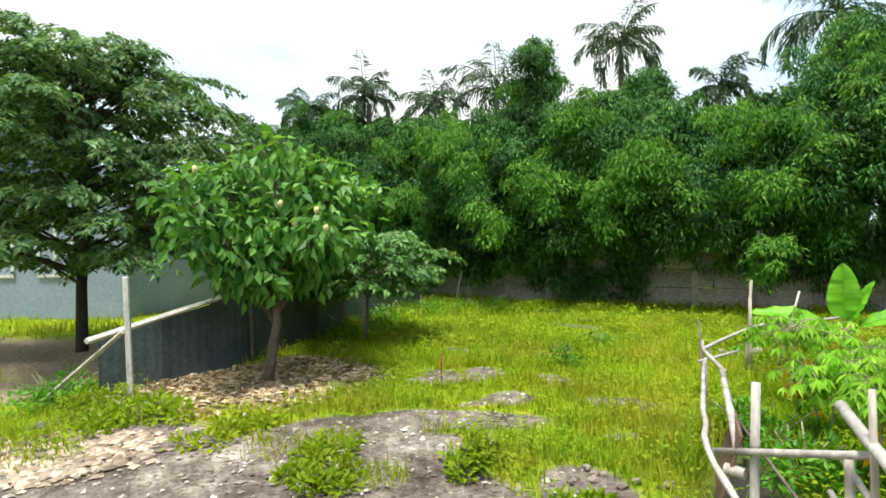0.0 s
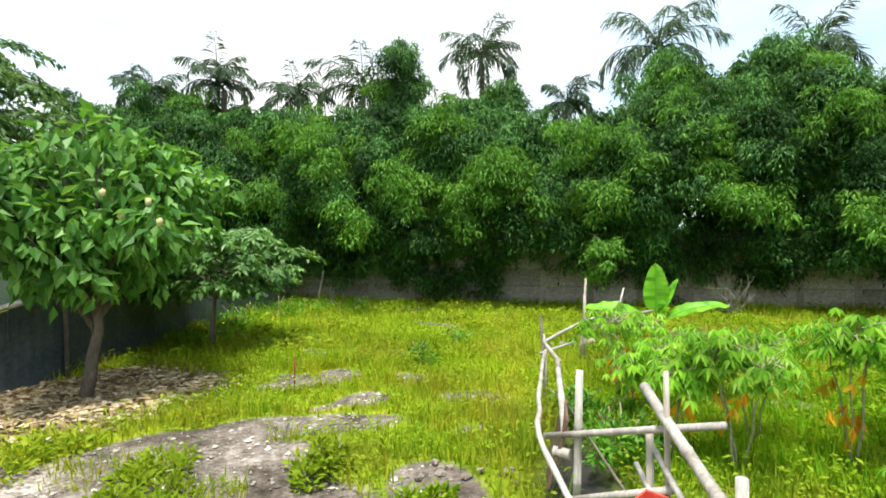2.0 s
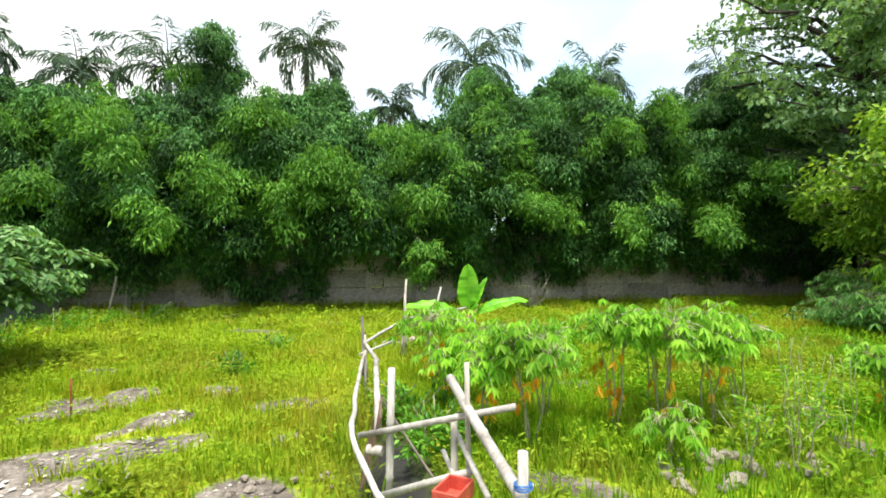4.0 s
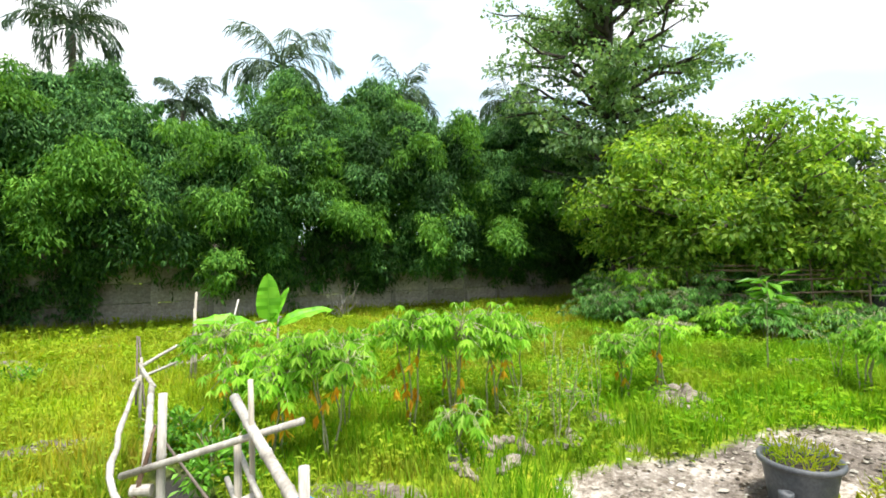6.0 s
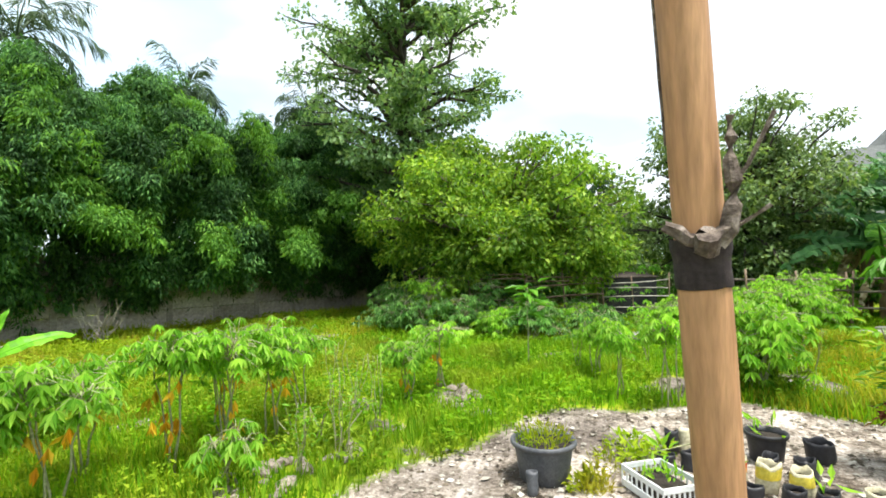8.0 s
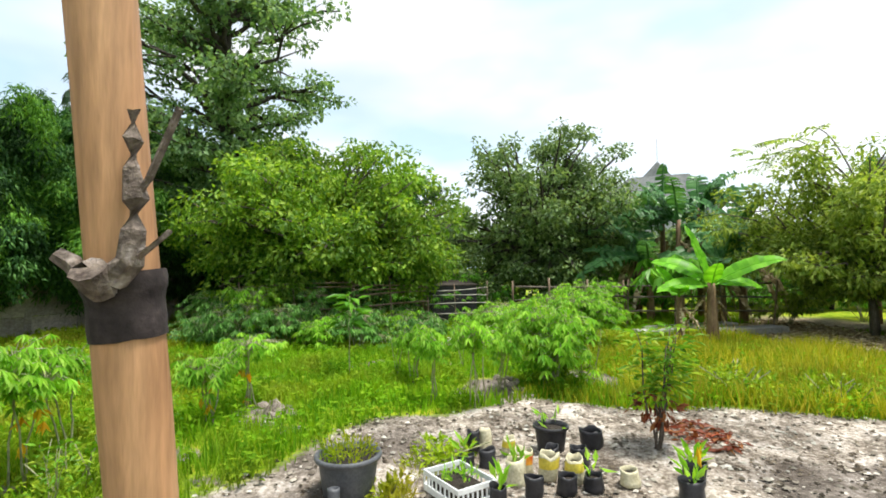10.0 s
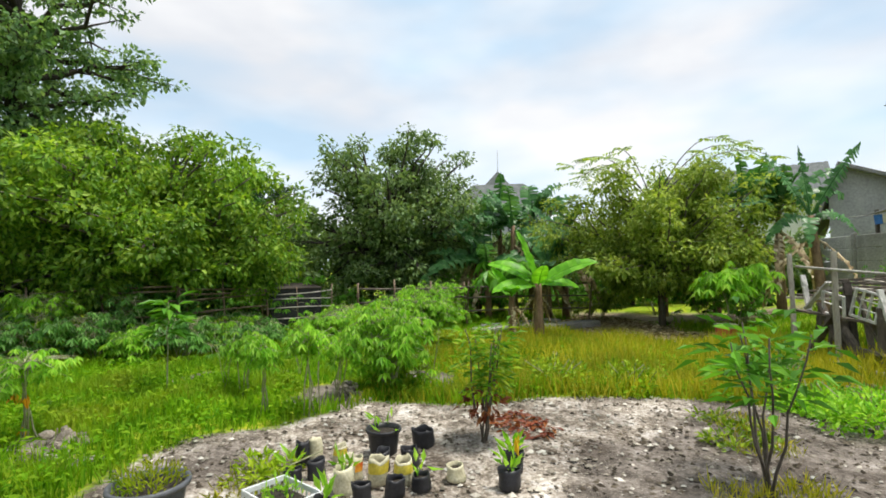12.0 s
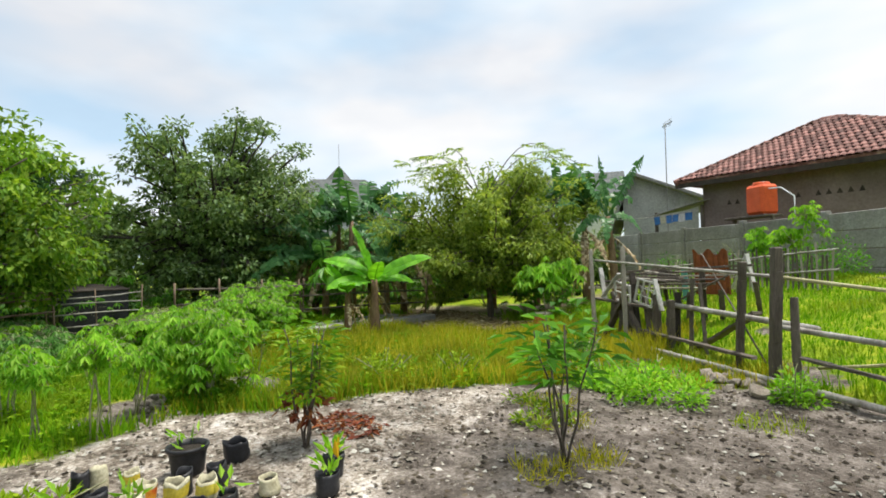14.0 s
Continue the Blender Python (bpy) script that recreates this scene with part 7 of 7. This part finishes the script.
for i, (x, y, r, h, n, m) in enumerate([(3.6, -6.3, 0.55, 0.5, 650, CASSAVA_LEAF), (4.3, -6.5, 0.45, 0.4, 420, CASSAVA_LEAF), (4.9, -6.9, 0.5, 0.55, 420, BROAD_LEAF), (2.35, -6.9, 0.24, 0.5, 190, CASSAVA_LEAF), (5.4, -7.4, 0.5, 0.6, 380, BROAD_LEAF),
                                        (-2.9, 4.75, 0.4, 0.28, 528, GRASS_WEED), (-3.5, 5.1, 0.35, 0.3, 384, GRASS_WEED), (-2.0, 4.5, 0.4, 0.18, 480, GRASS_WEED), (-1.0, 4.05, 0.28, 0.15, 384, GRASS_WEED), (-0.9, 3.6, 0.3, 0.14, 416, GRASS_WEED), (0.12, 3.75, 0.2, 0.3, 352, GRASS_WEED),
                                        (-4.4, 5.6, 0.5, 0.4, 300, BROAD_LEAF), (0.8, 3.0, 0.22, 0.18, 320, GRASS_WEED), (2.4, 3.5, 0.35, 0.4, 300, BROAD_LEAF), (2.6, 4.2, 0.35, 0.4, 260, BROAD_LEAF), (1.6, 7.0, 0.3, 0.35, 170, BROAD_LEAF), (2.4, 8.0, 0.3, 0.35, 170, BROAD_LEAF), (4.6, 1.95, 0.35, 0.38, 260, OLIVE_LEAF),
                                        (4.3, -0.35, 0.16, 0.16, 90, GRASS_BLADE), (4.85, -0.75, 0.28, 0.2, 200, GRASS_WEED), (7.2, -2.8, 0.5, 0.4, 300, OLIVE_LEAF), (6.4, -4.6, 0.5, 0.45, 300, OLIVE_LEAF), (5.9, -5.4, 0.45, 0.4, 300, OLIVE_LEAF), (3.7, -4.6, 0.25, 0.14, 160, OLIVE_LEAF), (4.2, -5.0, 0.25, 0.14, 160, OLIVE_LEAF),
                                        (5.2, -14.0, 0.8, 1.1, 420, BROAD_LEAF), (3.6, -13.3, 0.6, 1.3, 360, BROAD_LEAF), (7.4, -14.6, 0.7, 0.9, 300, BROAD_LEAF), (-0.8, 12.8, 0.7, 0.6, 300, BROAD_LEAF), (0.8, 13.2, 0.8, 0.5, 300, BROAD_LEAF), (-1.4, 11.0, 0.7, 0.6, 340, BROAD_LEAF), (-1.6, 9.6, 0.5, 0.5, 260, BROAD_LEAF)]):
    weed_bush(x, y, r, h, n, m, 850 + i)


def grass(n, box_, hmin, hmax, width, seed, label, only=None, material=None):
    """Upright blades where the ground is not bare; taller and paler in drifts."""
    rng = np.random.default_rng(seed)
    x, y = rng.uniform(box_[0], box_[1], n), rng.uniform(box_[2], box_[3], n)
    b = bare(x, y) + 0.9 * litter(x, y) + ditch(x, y)
    keep = rng.random(n) > np.clip(b * 1.25, 0, 1)
    keep &= (x - BACK_A[0]) * GROVE_N[0] + (y - BACK_A[1]) * GROVE_N[1] > 0.05
    keep &= (x - WALL_B[0]) * N2[0] + (y - WALL_B[1]) * N2[1] > 0.1
    keep &= np.hypot(x - 0.3, y + 0.3) > 1.6
    if only is not None:
        keep &= only(x, y)
    x, y = x[keep], y[keep]
    m = len(x)
    drift = 0.55 + 0.75 * (0.5 + 0.5 * np.sin(x * 1.3 + np.sin(y * 0.9) * 2) * np.cos(y * 1.1 + np.sin(x * 0.7) * 2))
    h = (hmin + (hmax - hmin) * rng.random(m) ** 1.6) * drift
    a = rng.uniform(0, 6.28, m)
    lean = rng.uniform(0.15, 0.75, m)
    p = np.stack([x, y, ground_z(x, y) - 0.01], 1)
    d = np.stack([np.cos(a) * lean, np.sin(a) * lean, np.ones(m)], 1)
    s = np.stack([-np.sin(a), np.cos(a), np.zeros(m)], 1) * (width * (0.6 + 0.8 * rng.random(m)))[:, None]
    tip = p + d * h[:, None]
    mid = p + d * h[:, None] * 0.5 + np.array([0, 0, 1.0]) * h[:, None] * 0.06
    v = np.stack([p - s * 0.5, p + s * 0.5, mid + s * 0.4, tip, mid - s * 0.4], 1)
    f = np.arange(m)[:, None] * 5
    tri = np.concatenate([f + [0, 1, 2], f + [0, 2, 4], f + [4, 2, 3]])
    ob = mesh_from("grass", v.reshape(-1, 3), tri, material or GRASS_BLADE)
    return tagged(ob, label, "grass", kind="stuff")


grass(110000, (-4.5, 8.5, 2.2, 9.0), 0.05, 0.2, 0.011, 90, "bright yellow-green grass and weeds near the rails")
grass(90000, (1.6, 10.5, -5.5, 4.5), 0.07, 0.26, 0.012, 91, "lush green grass among the cassava plants", None, GRASS_LUSH)
grass(70000, (-3.0, 20.0, 2.0, 18.0), 0.10, 0.28, 0.02, 92, "sunny grass of the far plot", lambda x, y: np.hypot(x, y) > 6)
grass(60000, (6.0, 16.0, -11.5, 4.0), 0.10, 0.26, 0.02, 93, "mixed grass towards the far fences", lambda x, y: np.hypot(x, y) > 6.5, GRASS_LUSH)
grass(60000, (-2.5, 9.0, -15.5, -5.0), 0.06, 0.16, 0.016, 94, "green lawn behind the wooden fence", None, GRASS_LUSH)
grass(14000, (-14.0, -2.5, 5.0, 14.0), 0.08, 0.24, 0.02, 95, "grass behind the metal fence")


def weeds(n, box_, L, material, seed, label):
    """Small broad leaves of low weeds between the blades."""
    rng = np.random.default_rng(seed)
    k = n // 14
    cx, cy = rng.uniform(box_[0], box_[1], k), rng.uniform(box_[2], box_[3], k)
    b = bare(cx, cy) * 1.2 + ditch(cx, cy) + litter(cx, cy) * 1.2
    keep = (rng.random(k) > np.clip(b, 0, 1)) & ((cx - BACK_A[0]) * GROVE_N[0] + (cy - BACK_A[1]) * GROVE_N[1] > 0.2) & (np.hypot(cx - 0.3, cy + 0.3) > 1.7)
    cx, cy = np.repeat(cx[keep], 14), np.repeat(cy[keep], 14)
    m = len(cx)
    r = rng.uniform(0.02, 0.13, m)
    a = rng.uniform(0, 6.28, m)
    x, y = cx + np.cos(a) * r, cy + np.sin(a) * r
    p = np.stack([x, y, ground_z(x, y) + rng.uniform(0.03, 0.2, m)], 1)
    d = np.stack([np.cos(a), np.sin(a), rng.uniform(-0.2, 0.7, m)], 1)
    v, f = leaf_arrays(p, d, np.tile([0, 0, 1.0], (m, 1)) + rng.normal(0, 0.35, (m, 3)), L * rng.uniform(0.5, 1.3, m), L * 0.45)
    return tagged(mesh_from("weeds", v, f, material), label, "weeds", kind="stuff")


weeds(42000, (-4.0, 9.0, 2.0, 11.0), 0.055, GRASS_WEED, 96, "low broad-leaved weeds in the grass")
weeds(32000, (4.0, 16.0, -7.0, 8.0), 0.085, GRASS_LUSH, 97, "low broad-leaved weeds among the plants")
weeds(9000, (-2.5, 20.0, 8.0, 17.0), 0.13, GRASS_WEED, 98, "taller weeds towards the back wall")


def edge_of_yard(x, y):
    d = inside(YARD, x, y)
    return (d > -1.6) & (d < -0.02) & (x > 2.5) & (y < -2.3 + 0.5 * np.sin(x * 3))


grass(60000, (2.5, 9.0, -8.0, 3.0), 0.07, 0.24, 0.012, 99, "dry yellowish grass along the bare yard", edge_of_yard, GRASS_DRY)
grass(42000, (4.5, 10.8, -9.8, -3.4), 0.10, 0.36, 0.012, 100, "tall ripening grass by the banana plants", None, GRASS_DRY)
for i, (x, y, r) in enumerate([(3.6, -4.7, 0.3), (4.1, -5.1, 0.3), (3.0, -3.7, 0.25), (2.9, -4.2, 0.2), (4.75, -0.7, 0.3), (4.2, -0.4, 0.14), (2.3, -6.0, 0.3), (-0.5, 3.6, 0.2), (-1.4, 4.1, 0.3)]):
    rng = np.random.default_rng(970 + i)
    t = thing("grass_tuft", x, y, float(ground_z(x, y)), "small tuft of yellowish grass on bare ground", "grass", "grass tufts")
    m = 160
    a, q = rng.uniform(0, 6.28, m), r * np.sqrt(rng.random(m))
    p = np.stack([np.cos(a) * q, np.sin(a) * q, np.zeros(m)], 1)
    v, f = leaf_arrays(p, rng.normal(0, 0.5, (m, 3)) + [0, 0, 1.0], rng.normal(size=(m, 3)), rng.uniform(0.05, 0.16, m), 0.01)
    tagged(mesh_from("turf", v, f, GRASS_DRY if i < 4 else GRASS_BLADE, t), kind="stuff")


def dry_drift(x, y):
    return np.sin(x * 1.1 + np.sin(y * 1.3)) * np.cos(y * 0.9 + np.sin(x * 0.8) * 1.5) > 0.25


grass(40000, (-3.0, 6.0, 4.0, 11.0), 0.05, 0.18, 0.011, 101, "yellow-brown ripening grass in drifts", dry_drift, GRASS_DRY)
